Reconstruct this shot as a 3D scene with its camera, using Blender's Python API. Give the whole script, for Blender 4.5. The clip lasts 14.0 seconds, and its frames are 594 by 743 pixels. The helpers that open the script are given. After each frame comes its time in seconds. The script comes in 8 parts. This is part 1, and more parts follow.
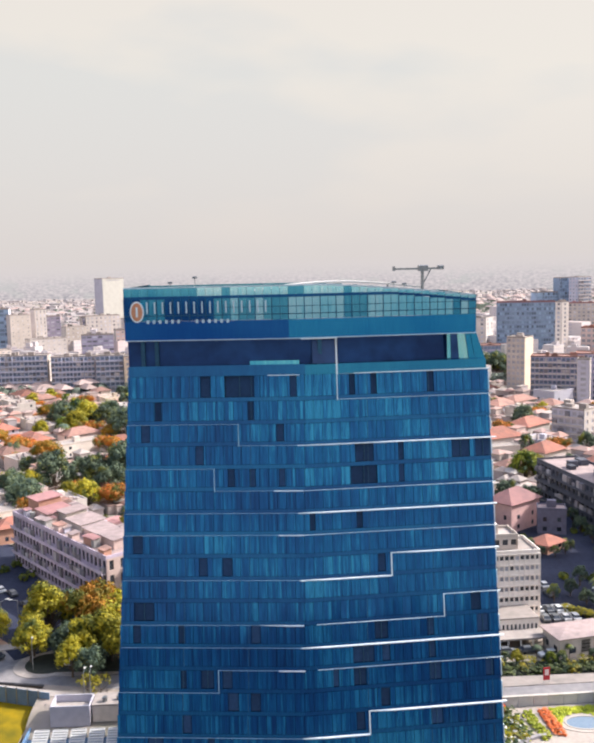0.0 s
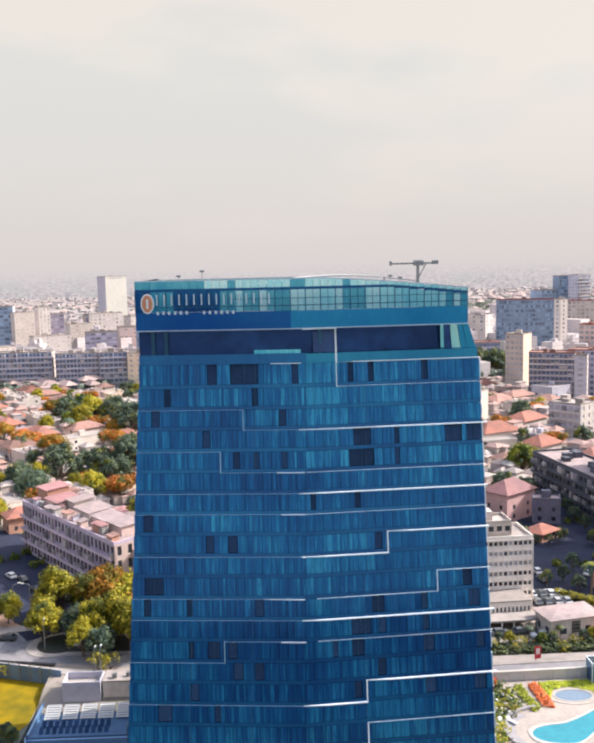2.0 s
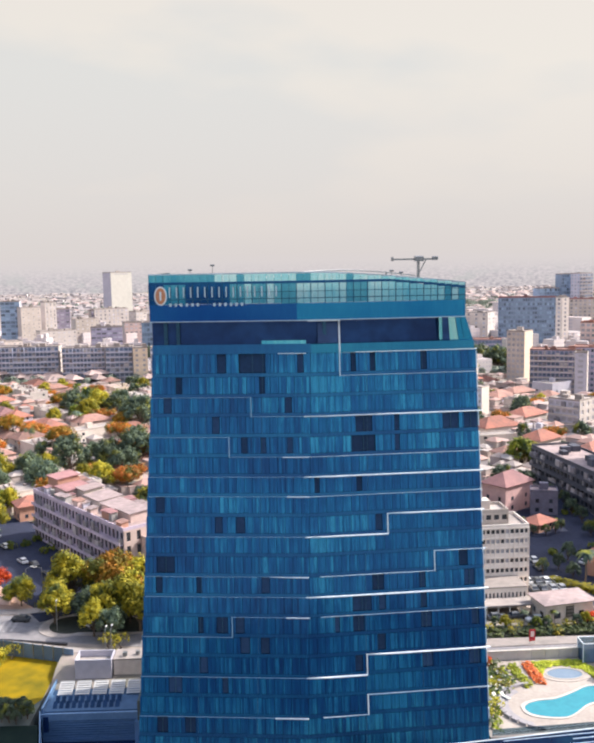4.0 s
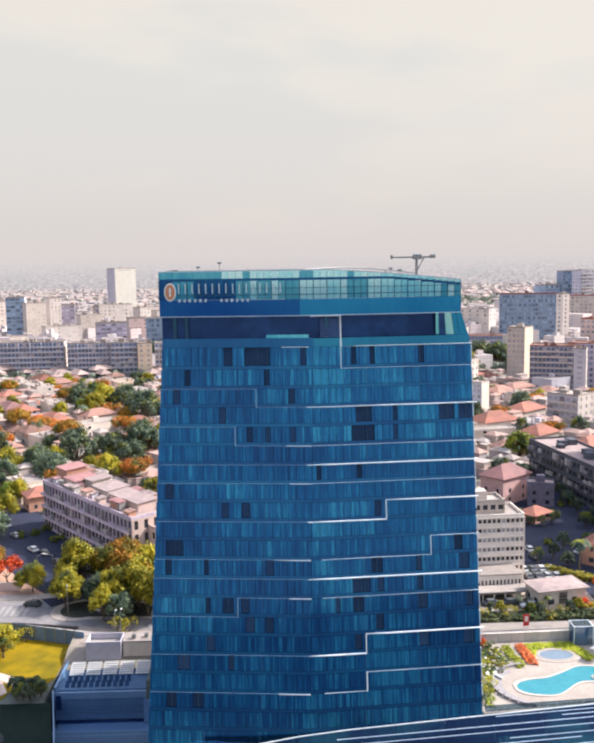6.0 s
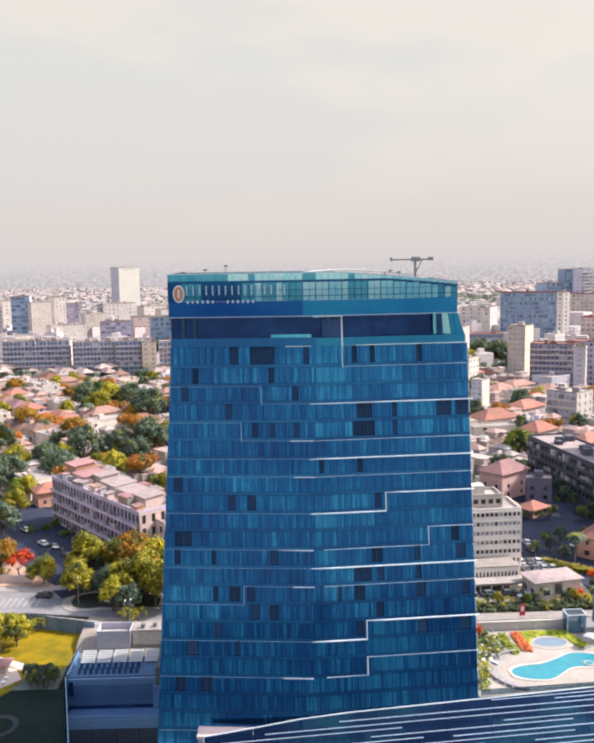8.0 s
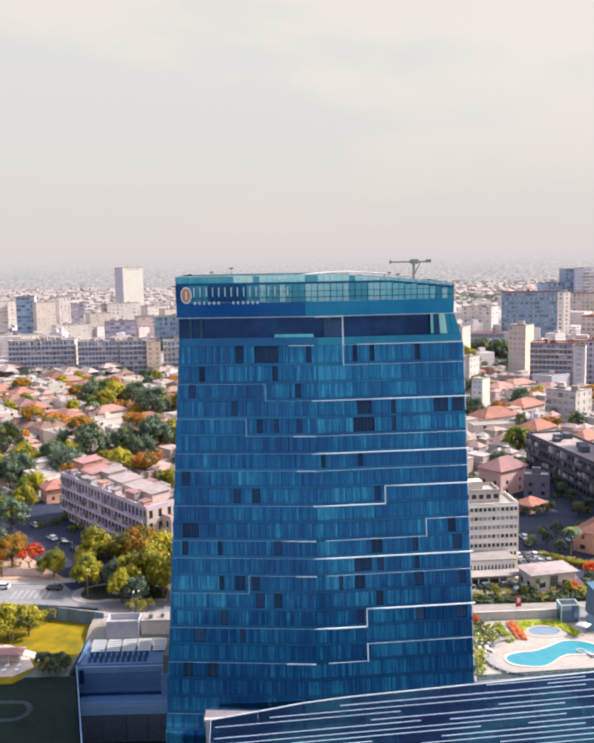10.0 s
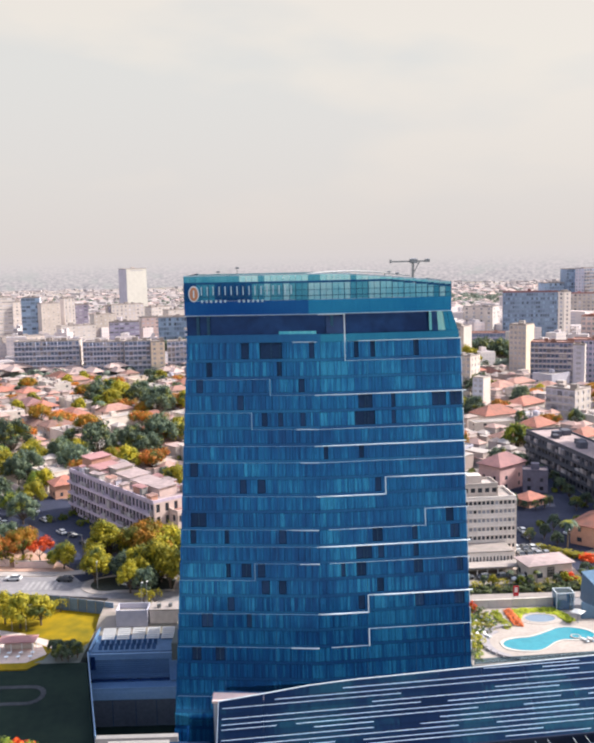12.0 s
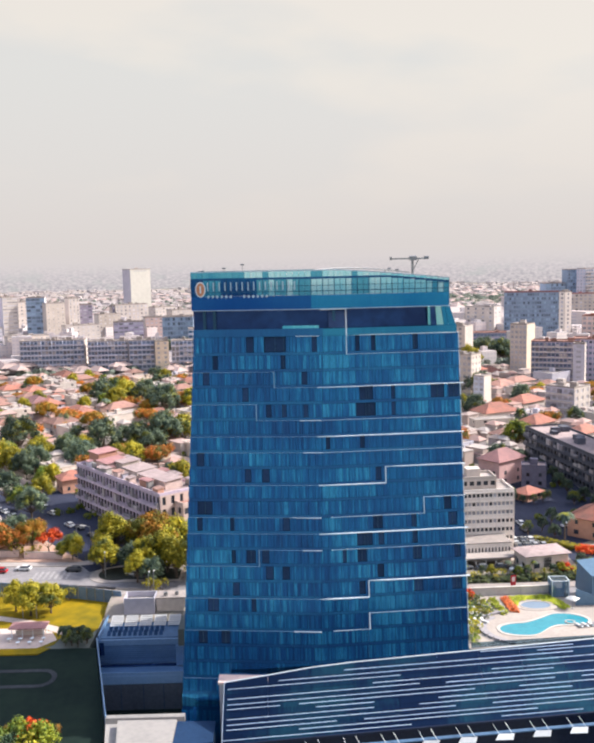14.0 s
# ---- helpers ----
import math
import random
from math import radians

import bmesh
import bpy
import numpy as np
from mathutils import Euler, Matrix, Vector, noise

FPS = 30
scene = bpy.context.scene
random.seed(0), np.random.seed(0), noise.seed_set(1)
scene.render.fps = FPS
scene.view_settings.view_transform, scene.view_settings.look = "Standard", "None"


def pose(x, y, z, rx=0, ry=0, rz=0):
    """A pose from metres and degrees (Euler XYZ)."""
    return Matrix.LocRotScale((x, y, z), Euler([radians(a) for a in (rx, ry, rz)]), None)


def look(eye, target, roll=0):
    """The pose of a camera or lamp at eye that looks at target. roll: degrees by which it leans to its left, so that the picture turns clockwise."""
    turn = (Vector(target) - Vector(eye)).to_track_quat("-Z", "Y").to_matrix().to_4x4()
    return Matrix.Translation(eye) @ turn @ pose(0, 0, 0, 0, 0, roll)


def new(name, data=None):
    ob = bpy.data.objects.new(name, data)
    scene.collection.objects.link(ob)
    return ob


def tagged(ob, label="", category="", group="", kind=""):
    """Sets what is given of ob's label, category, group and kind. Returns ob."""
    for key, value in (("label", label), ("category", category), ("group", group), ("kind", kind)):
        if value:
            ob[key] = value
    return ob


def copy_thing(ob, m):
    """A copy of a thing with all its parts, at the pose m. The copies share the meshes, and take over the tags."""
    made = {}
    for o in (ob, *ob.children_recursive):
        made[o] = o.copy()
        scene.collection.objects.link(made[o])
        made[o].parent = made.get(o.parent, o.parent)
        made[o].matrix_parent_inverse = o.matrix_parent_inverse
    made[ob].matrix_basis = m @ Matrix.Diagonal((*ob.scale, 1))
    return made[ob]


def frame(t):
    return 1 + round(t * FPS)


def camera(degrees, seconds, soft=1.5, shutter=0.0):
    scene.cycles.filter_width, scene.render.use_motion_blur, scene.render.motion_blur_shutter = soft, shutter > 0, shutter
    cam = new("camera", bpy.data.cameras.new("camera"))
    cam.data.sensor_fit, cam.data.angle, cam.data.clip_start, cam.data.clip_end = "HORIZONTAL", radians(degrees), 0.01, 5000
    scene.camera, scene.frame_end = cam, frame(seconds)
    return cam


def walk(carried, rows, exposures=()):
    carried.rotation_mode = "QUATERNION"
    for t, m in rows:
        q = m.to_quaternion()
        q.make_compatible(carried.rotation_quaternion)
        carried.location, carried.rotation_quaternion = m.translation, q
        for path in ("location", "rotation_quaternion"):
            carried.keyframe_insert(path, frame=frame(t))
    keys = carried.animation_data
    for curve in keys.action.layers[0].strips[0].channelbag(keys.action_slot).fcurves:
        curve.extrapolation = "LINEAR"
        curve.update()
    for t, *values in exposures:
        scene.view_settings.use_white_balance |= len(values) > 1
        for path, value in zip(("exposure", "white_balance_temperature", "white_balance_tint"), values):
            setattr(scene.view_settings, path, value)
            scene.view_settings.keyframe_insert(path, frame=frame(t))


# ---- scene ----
cam = camera(37.0, 14.0, soft=2.9)
PATH = [
    (0, (1.102, 3.833, 83.474), (1.167, 5.818, 83.238), -1.3),
    (0.5, (1.053, 2.032, 83.228), (1.117, 4.017, 82.991), -1.3),
    (1, (0.994, 0.023, 83.083), (1.057, 2.008, 82.845), -1.3),
    (1.5, (0.863, -1.882, 82.958), (0.926, 0.103, 82.720), -1.3),
    (2, (0.783, -3.763, 82.829), (0.845, -1.778, 82.590), -1.3),
    (2.5, (0.671, -5.664, 82.672), (0.731, -3.68, 82.432), -1.2),
    (3, (0.5, -7.378, 82.458), (0.559, -5.394, 82.216), -1.1),
    (5.5, (-0.072, -16.066, 82.519), (-0.022, -14.082, 82.269), -0.9),
    (6, (-0.098, -17.761, 82.739), (-0.049, -15.778, 82.486), -0.9),
    (6.5, (-0.14, -19.451, 82.958), (-0.093, -17.468, 82.703), -0.9),
    (7, (-0.234, -21.023, 83.166), (-0.188, -19.04, 82.910), -0.9),
    (7.5, (-0.312, -22.643, 83.343), (-0.267, -20.66, 83.086), -0.9),
    (8, (-0.367, -24.233, 83.570), (-0.324, -22.25, 83.313), -1.0),
    (10.5, (-0.592, -32.278, 84.196), (-0.557, -30.295, 83.938), -1.1),
    (11, (-0.686, -33.885, 84.179), (-0.652, -31.902, 83.922), -1.2),
    (11.5, (-0.754, -35.49, 84.131), (-0.721, -33.507, 83.874), -1.2),
    (12, (-0.827, -37.129, 84.002), (-0.796, -35.145, 83.746), -1.2),
    (12.5, (-0.909, -38.718, 83.871), (-0.879, -36.734, 83.616), -1.2),
    (13, (-0.94, -40.201, 83.643), (-0.912, -38.217, 83.390), -1.2),
    (13.5, (-0.981, -41.714, 83.419), (-0.956, -39.73, 83.166), -1.2),
    (14, (-1.031, -43.153, 83.157), (-1.006, -41.169, 82.904), -1.2),
]
walk(cam, [(t, look(eye, target, roll)) for t, eye, target, roll in PATH])

# ---------------------------------------------------------------- world and sun
SUN_AZ, SUN_EL = radians(12), radians(40)
SUN_DIR = Vector((math.cos(SUN_EL) * math.cos(SUN_AZ), math.cos(SUN_EL) * math.sin(SUN_AZ), math.sin(SUN_EL)))
world = bpy.data.worlds.new("world")
scene.world = world
world.use_nodes = True
wt = world.node_tree
wn, wl = wt.nodes, wt.links
sky = wn.new("ShaderNodeTexSky")
sky.sky_type, sky.sun_disc = "NISHITA", False
sky.sun_elevation, sky.sun_rotation = SUN_EL, radians(78)
sky.dust_density, sky.air_density = 4.0, 1.0
dim = wn.new("ShaderNodeVectorMath")
dim.operation = "SCALE"
dim.inputs["Scale"].default_value = 0.48
wl.new(sky.outputs[0], dim.inputs[0])
tc = wn.new("ShaderNodeTexCoord")
squash = wn.new("ShaderNodeMapping")
squash.inputs["Scale"].default_value = (1.8, 1.8, 5.0)
squash.inputs["Location"].default_value = (3.7, 1.2, 0.6)
wl.new(tc.outputs["Generated"], squash.inputs[0])
cloud = wn.new("ShaderNodeTexNoise")
cloud.inputs["Scale"].default_value, cloud.inputs["Detail"].default_value, cloud.inputs["Roughness"].default_value = 2.2, 4.0, 0.45
wl.new(squash.outputs[0], cloud.inputs["Vector"])
veil = wn.new("ShaderNodeMapRange")
veil.inputs["From Min"].default_value, veil.inputs["From Max"].default_value = 0.665, 0.82
# the cream cloud thickens with height
lift = wn.new("ShaderNodeVectorMath")
lift.operation = "DOT_PRODUCT"
lift.inputs[1].default_value = (0.16, 0.0, 1.5)
wl.new(tc.outputs["Generated"], lift.inputs[0])
heap = wn.new("ShaderNodeMath")
heap.operation = "ADD"
wl.new(cloud.outputs[0], heap.inputs[0])
wl.new(lift.outputs["Value"], heap.inputs[1])
wl.new(heap.outputs[0], veil.inputs["Value"])
tone = wn.new("ShaderNodeMix")
tone.data_type = "RGBA"
tone.inputs["A"].default_value, tone.inputs["B"].default_value = (0.785, 0.768, 0.735, 1), (0.88, 0.82, 0.745, 1)
wl.new(veil.outputs[0], tone.inputs["Factor"])
sep = wn.new("ShaderNodeSeparateXYZ")
wl.new(tc.outputs["Generated"], sep.inputs[0])
low = wn.new("ShaderNodeMapRange")
low.inputs["From Min"].default_value, low.inputs["From Max"].default_value = 0.0, 0.2
wl.new(sep.outputs["Z"], low.inputs["Value"])
rim = wn.new("ShaderNodeMix")
rim.data_type = "RGBA"
rim.inputs["A"].default_value = (0.765, 0.708, 0.69, 1)
wl.new(low.outputs[0], rim.inputs["Factor"])
wl.new(tone.outputs["Result"], rim.inputs["B"])
high = wn.new("ShaderNodeMapRange")
high.interpolation_type = "SMOOTHSTEP"
high.inputs["From Min"].default_value, high.inputs["From Max"].default_value = 0.36, 0.78
high.inputs["To Min"].default_value, high.inputs["To Max"].default_value = 0.97, 0.12
wl.new(sep.outputs["Z"], high.inputs["Value"])
overcast = wn.new("ShaderNodeMix")
overcast.data_type = "RGBA"
wl.new(high.outputs[0], overcast.inputs["Factor"])
wl.new(dim.outputs[0], overcast.inputs["A"])
wl.new(rim.outputs["Result"], overcast.inputs["B"])
wl.new(overcast.outputs["Result"], wn["Background"].inputs[0])
wn["Background"].inputs[1].default_value = 0.63
scene.view_settings.exposure = 0.6
sun = new("sun", bpy.data.lights.new("sun", "SUN"))
sun.data.energy, sun.data.angle, sun.data.color = 4.5, radians(0.6), (1.0, 0.945, 0.87)
sun.matrix_world = look(SUN_DIR * 400, (0, 0, 0))

# ---------------------------------------------------------------- materials
def nodes_of(name):
    m = bpy.data.materials.new(name)
    m.use_nodes = True
    return m, m.node_tree.nodes, m.node_tree.links


def noise_node(n, l, scale, detail=3.0, coord=None):
    t = n.new("ShaderNodeTexNoise")
    t.inputs["Scale"].default_value, t.inputs["Detail"].default_value = scale, detail
    if coord is not None:
        l.new(coord, t.inputs["Vector"])
    return t


def rgb_mix(n, l, a, b, fac, how="MIX"):
    m = n.new("ShaderNodeMix")
    m.data_type, m.blend_type = "RGBA", how
    for sock, v in (("A", a), ("B", b)):
        if isinstance(v, tuple):
            m.inputs[sock].default_value = (*v, 1)
        else:
            l.new(v, m.inputs[sock])
    if isinstance(fac, float):
        m.inputs["Factor"].default_value = fac
    else:
        l.new(fac, m.inputs["Factor"])
    return m.outputs["Result"]


def mat(name, c, c2=None, rough=0.8, metal=0.0, fine=2.0, broad=0.12, rnd=0.25, bump=0.15, island=False, spec=0.5):
    """Painted, mineral or metal surface: two scales of noise between two tones, a tint per piece, fine relief."""
    m, n, l = nodes_of(name)
    bsdf = n["Principled BSDF"]
    c2 = c2 or tuple(v * 0.62 for v in c)
    pos = n.new("ShaderNodeNewGeometry").outputs["Position"]
    a, b = noise_node(n, l, fine, 5.0, pos), noise_node(n, l, broad, 3.0, pos)
    add = n.new("ShaderNodeMath")
    add.operation = "ADD"
    l.new(a.outputs[0], add.inputs[0])
    l.new(b.outputs[0], add.inputs[1])
    rng = n.new("ShaderNodeMapRange")
    rng.inputs["From Min"].default_value, rng.inputs["From Max"].default_value = 0.75, 1.3
    l.new(add.outputs[0], rng.inputs["Value"])
    col = rgb_mix(n, l, c, c2, rng.outputs[0])
    if rnd:
        src = n.new("ShaderNodeNewGeometry").outputs["Random Per Island"] if island else n.new("ShaderNodeObjectInfo").outputs["Random"]
        var = n.new("ShaderNodeMapRange")
        var.inputs["To Min"].default_value, var.inputs["To Max"].default_value = 1 - rnd, 1 + rnd * 0.6
        l.new(src, var.inputs["Value"])
        mul = n.new("ShaderNodeVectorMath")
        mul.operation = "SCALE"
        l.new(col, mul.inputs[0])
        l.new(var.outputs[0], mul.inputs["Scale"])
        col = mul.outputs[0]
    l.new(col, bsdf.inputs["Base Color"])
    bsdf.inputs["Roughness"].default_value, bsdf.inputs["Metallic"].default_value = rough, metal
    bsdf.inputs["Specular IOR Level"].default_value = spec
    if bump:
        bp = n.new("ShaderNodeBump")
        bp.inputs["Strength"].default_value, bp.inputs["Distance"].default_value = bump, 0.05
        l.new(a.outputs[0], bp.inputs["Height"])
        l.new(bp.outputs[0], bsdf.inputs["Normal"])
    return m


def ramp_node(n, l, fac, stops):
    r = n.new("ShaderNodeValToRGB")
    e = r.color_ramp.elements
    while len(e) < len(stops):
        e.new(0.5)
    for el, (p, c) in zip(e, stops):
        el.position, el.color = p, (*c, 1)
    l.new(fac, r.inputs[0])
    return r.outputs[0]


def curtain_glass(name, island, stops, rough=0.09, lift=0.0):
    """Blue coated curtain-wall glass: a tint for each pane, faint streaks of curtains behind, a mirror-like coat."""
    m, n, l = nodes_of(name)
    bsdf = n["Principled BSDF"]
    geo = n.new("ShaderNodeNewGeometry")
    src = geo.outputs["Random Per Island"]
    if not island:
        both = n.new("ShaderNodeMix")
        both.inputs["Factor"].default_value = 0.5
        l.new(src, both.inputs["A"])
        l.new(n.new("ShaderNodeObjectInfo").outputs["Random"], both.inputs["B"])
        src = both.outputs["Result"]
    stretch = n.new("ShaderNodeMapping")
    stretch.inputs["Scale"].default_value = (4.2, 0.6, 0.42)
    l.new(geo.outputs["Position"], stretch.inputs[0])
    streak = noise_node(n, l, 1.0, 4.0, stretch.outputs[0])
    patch = noise_node(n, l, 0.07, 4.0, geo.outputs["Position"])
    mx = n.new("ShaderNodeMath")
    mx.operation = "MULTIPLY_ADD"
    mx.inputs[1].default_value = 0.36
    l.new(src, mx.inputs[0])
    s2 = n.new("ShaderNodeMath")
    s2.operation = "MULTIPLY_ADD"
    s2.inputs[1].default_value, s2.inputs[2].default_value = 0.7, -0.36 + lift
    l.new(streak.outputs[0], s2.inputs[0])
    s3 = n.new("ShaderNodeMath")
    s3.operation = "MULTIPLY_ADD"
    s3.inputs[1].default_value = 0.95
    l.new(patch.outputs[0], s3.inputs[0])
    l.new(s2.outputs[0], s3.inputs[2])
    l.new(s3.outputs[0], mx.inputs[2])
    col = ramp_node(n, l, mx.outputs[0], stops)
    l.new(col, bsdf.inputs["Base Color"])
    bsdf.inputs["Metallic"].default_value, bsdf.inputs["Roughness"].default_value = 0.8, rough
    bp = n.new("ShaderNodeBump")
    bp.inputs["Strength"].default_value, bp.inputs["Distance"].default_value = 0.04, 0.05
    wob = noise_node(n, l, 0.7, 2.0, geo.outputs["Position"])
    l.new(wob.outputs[0], bp.inputs["Height"])
    l.new(bp.outputs[0], bsdf.inputs["Normal"])
    return m


def leaf_mat(name, c, c2, c3=None, share=0.5):
    """Two tones of leaf mixed spray by spray, and a third in boughs of its own."""
    m, n, l = nodes_of(name)
    bsdf = n["Principled BSDF"]
    isl = n.new("ShaderNodeNewGeometry")
    obj = n.new("ShaderNodeObjectInfo").outputs["Random"]
    pos = isl.outputs["Position"]
    big = noise_node(n, l, 0.42, 3.0, pos)
    f = n.new("ShaderNodeMath")
    f.operation = "MULTIPLY_ADD"
    f.inputs[1].default_value = 0.6
    l.new(isl.outputs["Random Per Island"], f.inputs[0])
    g = n.new("ShaderNodeMath")
    g.operation = "MULTIPLY_ADD"
    g.inputs[1].default_value, g.inputs[2].default_value = 2.0, -0.8
    l.new(big.outputs[0], g.inputs[0])
    l.new(g.outputs[0], f.inputs[2])
    col = rgb_mix(n, l, c, c2, f.outputs[0])
    if c3:
        bough = noise_node(n, l, 0.2, 2.0, pos)
        pick = n.new("ShaderNodeMapRange")
        pick.inputs["From Min"].default_value, pick.inputs["From Max"].default_value = 0.62 - 0.2 * share, 0.72 - 0.2 * share
        l.new(bough.outputs[0], pick.inputs["Value"])
        col = rgb_mix(n, l, col, c3, pick.outputs[0])
    var = n.new("ShaderNodeMapRange")
    var.inputs["To Min"].default_value, var.inputs["To Max"].default_value = 0.7, 1.25
    l.new(obj, var.inputs["Value"])
    mul = n.new("ShaderNodeVectorMath")
    mul.operation = "SCALE"
    l.new(col, mul.inputs[0])
    l.new(var.outputs[0], mul.inputs["Scale"])
    l.new(mul.outputs[0], bsdf.inputs["Base Color"])
    bsdf.inputs["Roughness"].default_value, bsdf.inputs["Specular IOR Level"].default_value = 0.6, 0.25
    tr = n.new("ShaderNodeBsdfTranslucent")
    l.new(mul.outputs[0], tr.inputs[0])
    mixs = n.new("ShaderNodeMixShader")
    mixs.inputs[0].default_value = 0.3
    l.new(bsdf.outputs[0], mixs.inputs[1])
    l.new(tr.outputs[0], mixs.inputs[2])
    l.new(mixs.outputs[0], n["Material Output"].inputs[0])
    return m


def piece_mix(name, stops):
    """Many small pieces of one kind, each with a tone of its own, under blotchy weathering."""
    m, n, l = nodes_of(name)
    bsdf = n["Principled BSDF"]
    geo = n.new("ShaderNodeNewGeometry")
    tint = ramp_node(n, l, geo.outputs["Random Per Island"], stops)
    stain = noise_node(n, l, 0.5, 4.0, geo.outputs["Position"])
    l.new(rgb_mix(n, l, tint, (0.3, 0.26, 0.25), stain.outputs[0]), bsdf.inputs["Base Color"])
    bsdf.inputs["Roughness"].default_value = 0.85
    return m


def tinted_glass(name, tint, clear=0.75, rough=0.05):
    m, n, l = nodes_of(name)
    tr = n.new("ShaderNodeBsdfTransparent")
    tr.inputs[0].default_value = (*tint, 1)
    gl = n.new("ShaderNodeBsdfGlossy")
    gl.inputs[0].default_value, gl.inputs["Roughness"].default_value = (*(0.3 * v + 0.1 for v in tint), 1), rough
    mixs = n.new("ShaderNodeMixShader")
    mixs.inputs[0].default_value = 1 - clear
    l.new(tr.outputs[0], mixs.inputs[1])
    l.new(gl.outputs[0], mixs.inputs[2])
    l.new(mixs.outputs[0], n["Material Output"].inputs[0])
    return m


def roof_tiles(name, c, c2):
    m = mat(name, c, c2, rough=0.85, fine=0.55, broad=0.14, rnd=0.4, bump=0)
    n, l = m.node_tree.nodes, m.node_tree.links
    pos = n.new("ShaderNodeNewGeometry").outputs["Position"]
    w = n.new("ShaderNodeTexWave")
    w.bands_direction = "Z"
    w.inputs["Scale"].default_value, w.inputs["Distortion"].default_value = 1.6, 1.0
    l.new(pos, w.inputs["Vector"])
    bp = n.new("ShaderNodeBump")
    bp.inputs["Strength"].default_value, bp.inputs["Distance"].default_value = 0.6, 0.08
    l.new(w.outputs[1], bp.inputs["Height"])
    l.new(bp.outputs[0], n["Principled BSDF"].inputs["Normal"])
    return m


def city_wall(name, stops, rnd_island=True):
    """Plastered far buildings: a haze-pale tint per building and rows of dark openings at true storey height."""
    m, n, l = nodes_of(name)
    bsdf = n["Principled BSDF"]
    geo = n.new("ShaderNodeNewGeometry")
    tint = ramp_node(n, l, geo.outputs["Random Per Island"], stops)
    s = n.new("ShaderNodeSeparateXYZ")
    l.new(geo.outputs["Position"], s.inputs[0])

    def comb(src, period, duty):
        a = n.new("ShaderNodeMath")
        a.operation = "DIVIDE"
        a.inputs[1].default_value = period
        l.new(src, a.inputs[0])
        b = n.new("ShaderNodeMath")
        b.operation = "FRACT"
        l.new(a.outputs[0], b.inputs[0])
        d = n.new("ShaderNodeMath")
        d.operation = "LESS_THAN"
        d.inputs[1].default_value = duty
        l.new(b.outputs[0], d.inputs[0])
        return d.outputs[0]

    xy = n.new("ShaderNodeMath")
    xy.operation = "ADD"
    l.new(s.outputs["X"], xy.inputs[0])
    l.new(s.outputs["Y"], xy.inputs[1])
    both = n.new("ShaderNodeMath")
    both.operation = "MULTIPLY"
    l.new(comb(s.outputs["Z"], 3.1, 0.45), both.inputs[0])
    l.new(comb(xy.outputs[0], 3.7, 0.55), both.inputs[1])
    sn = n.new("ShaderNodeSeparateXYZ")
    l.new(geo.outputs["Normal"], sn.inputs[0])
    up = n.new("ShaderNodeMath")
    up.operation = "LESS_THAN"
    up.inputs[1].default_value = 0.5
    l.new(sn.outputs["Z"], up.inputs[0])
    fin = n.new("ShaderNodeMath")
    fin.operation = "MULTIPLY"
    l.new(both.outputs[0], fin.inputs[0])
    l.new(up.outputs[0], fin.inputs[1])
    half = n.new("ShaderNodeMath")
    half.operation = "MULTIPLY"
    half.inputs[1].default_value = 0.75
    l.new(fin.outputs[0], half.inputs[0])
    mottle = noise_node(n, l, 0.15, 4.0, geo.outputs["Position"])
    pale_mix = rgb_mix(n, l, tint, (0.68, 0.62, 0.62), mottle.outputs[0])
    l.new(rgb_mix(n, l, pale_mix, (0.44, 0.42, 0.48), half.outputs[0]), bsdf.inputs["Base Color"])
    bsdf.inputs["Roughness"].default_value = 0.85
    return m


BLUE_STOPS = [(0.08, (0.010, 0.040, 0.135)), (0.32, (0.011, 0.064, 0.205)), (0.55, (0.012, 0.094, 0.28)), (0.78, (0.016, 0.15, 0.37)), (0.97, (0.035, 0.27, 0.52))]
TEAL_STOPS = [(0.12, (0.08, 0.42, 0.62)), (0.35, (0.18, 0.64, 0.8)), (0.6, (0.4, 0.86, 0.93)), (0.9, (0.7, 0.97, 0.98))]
# glass tints that stand for dimmer and brighter reflections
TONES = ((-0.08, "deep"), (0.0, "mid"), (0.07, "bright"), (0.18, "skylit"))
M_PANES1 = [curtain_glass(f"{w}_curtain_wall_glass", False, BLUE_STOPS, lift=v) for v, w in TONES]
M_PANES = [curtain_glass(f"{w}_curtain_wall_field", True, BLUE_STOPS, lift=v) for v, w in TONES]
M_PANE = M_PANES1[1]
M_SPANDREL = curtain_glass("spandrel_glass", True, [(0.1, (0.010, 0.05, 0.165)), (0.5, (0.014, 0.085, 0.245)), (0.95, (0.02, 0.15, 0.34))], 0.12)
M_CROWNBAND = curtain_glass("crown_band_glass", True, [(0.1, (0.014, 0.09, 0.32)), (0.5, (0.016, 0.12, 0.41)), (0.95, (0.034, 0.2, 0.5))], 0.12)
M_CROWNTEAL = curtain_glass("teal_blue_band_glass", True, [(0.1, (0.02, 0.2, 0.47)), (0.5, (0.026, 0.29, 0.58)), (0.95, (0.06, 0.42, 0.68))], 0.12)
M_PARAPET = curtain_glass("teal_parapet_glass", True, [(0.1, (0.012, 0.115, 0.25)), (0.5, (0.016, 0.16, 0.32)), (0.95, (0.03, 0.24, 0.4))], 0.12)
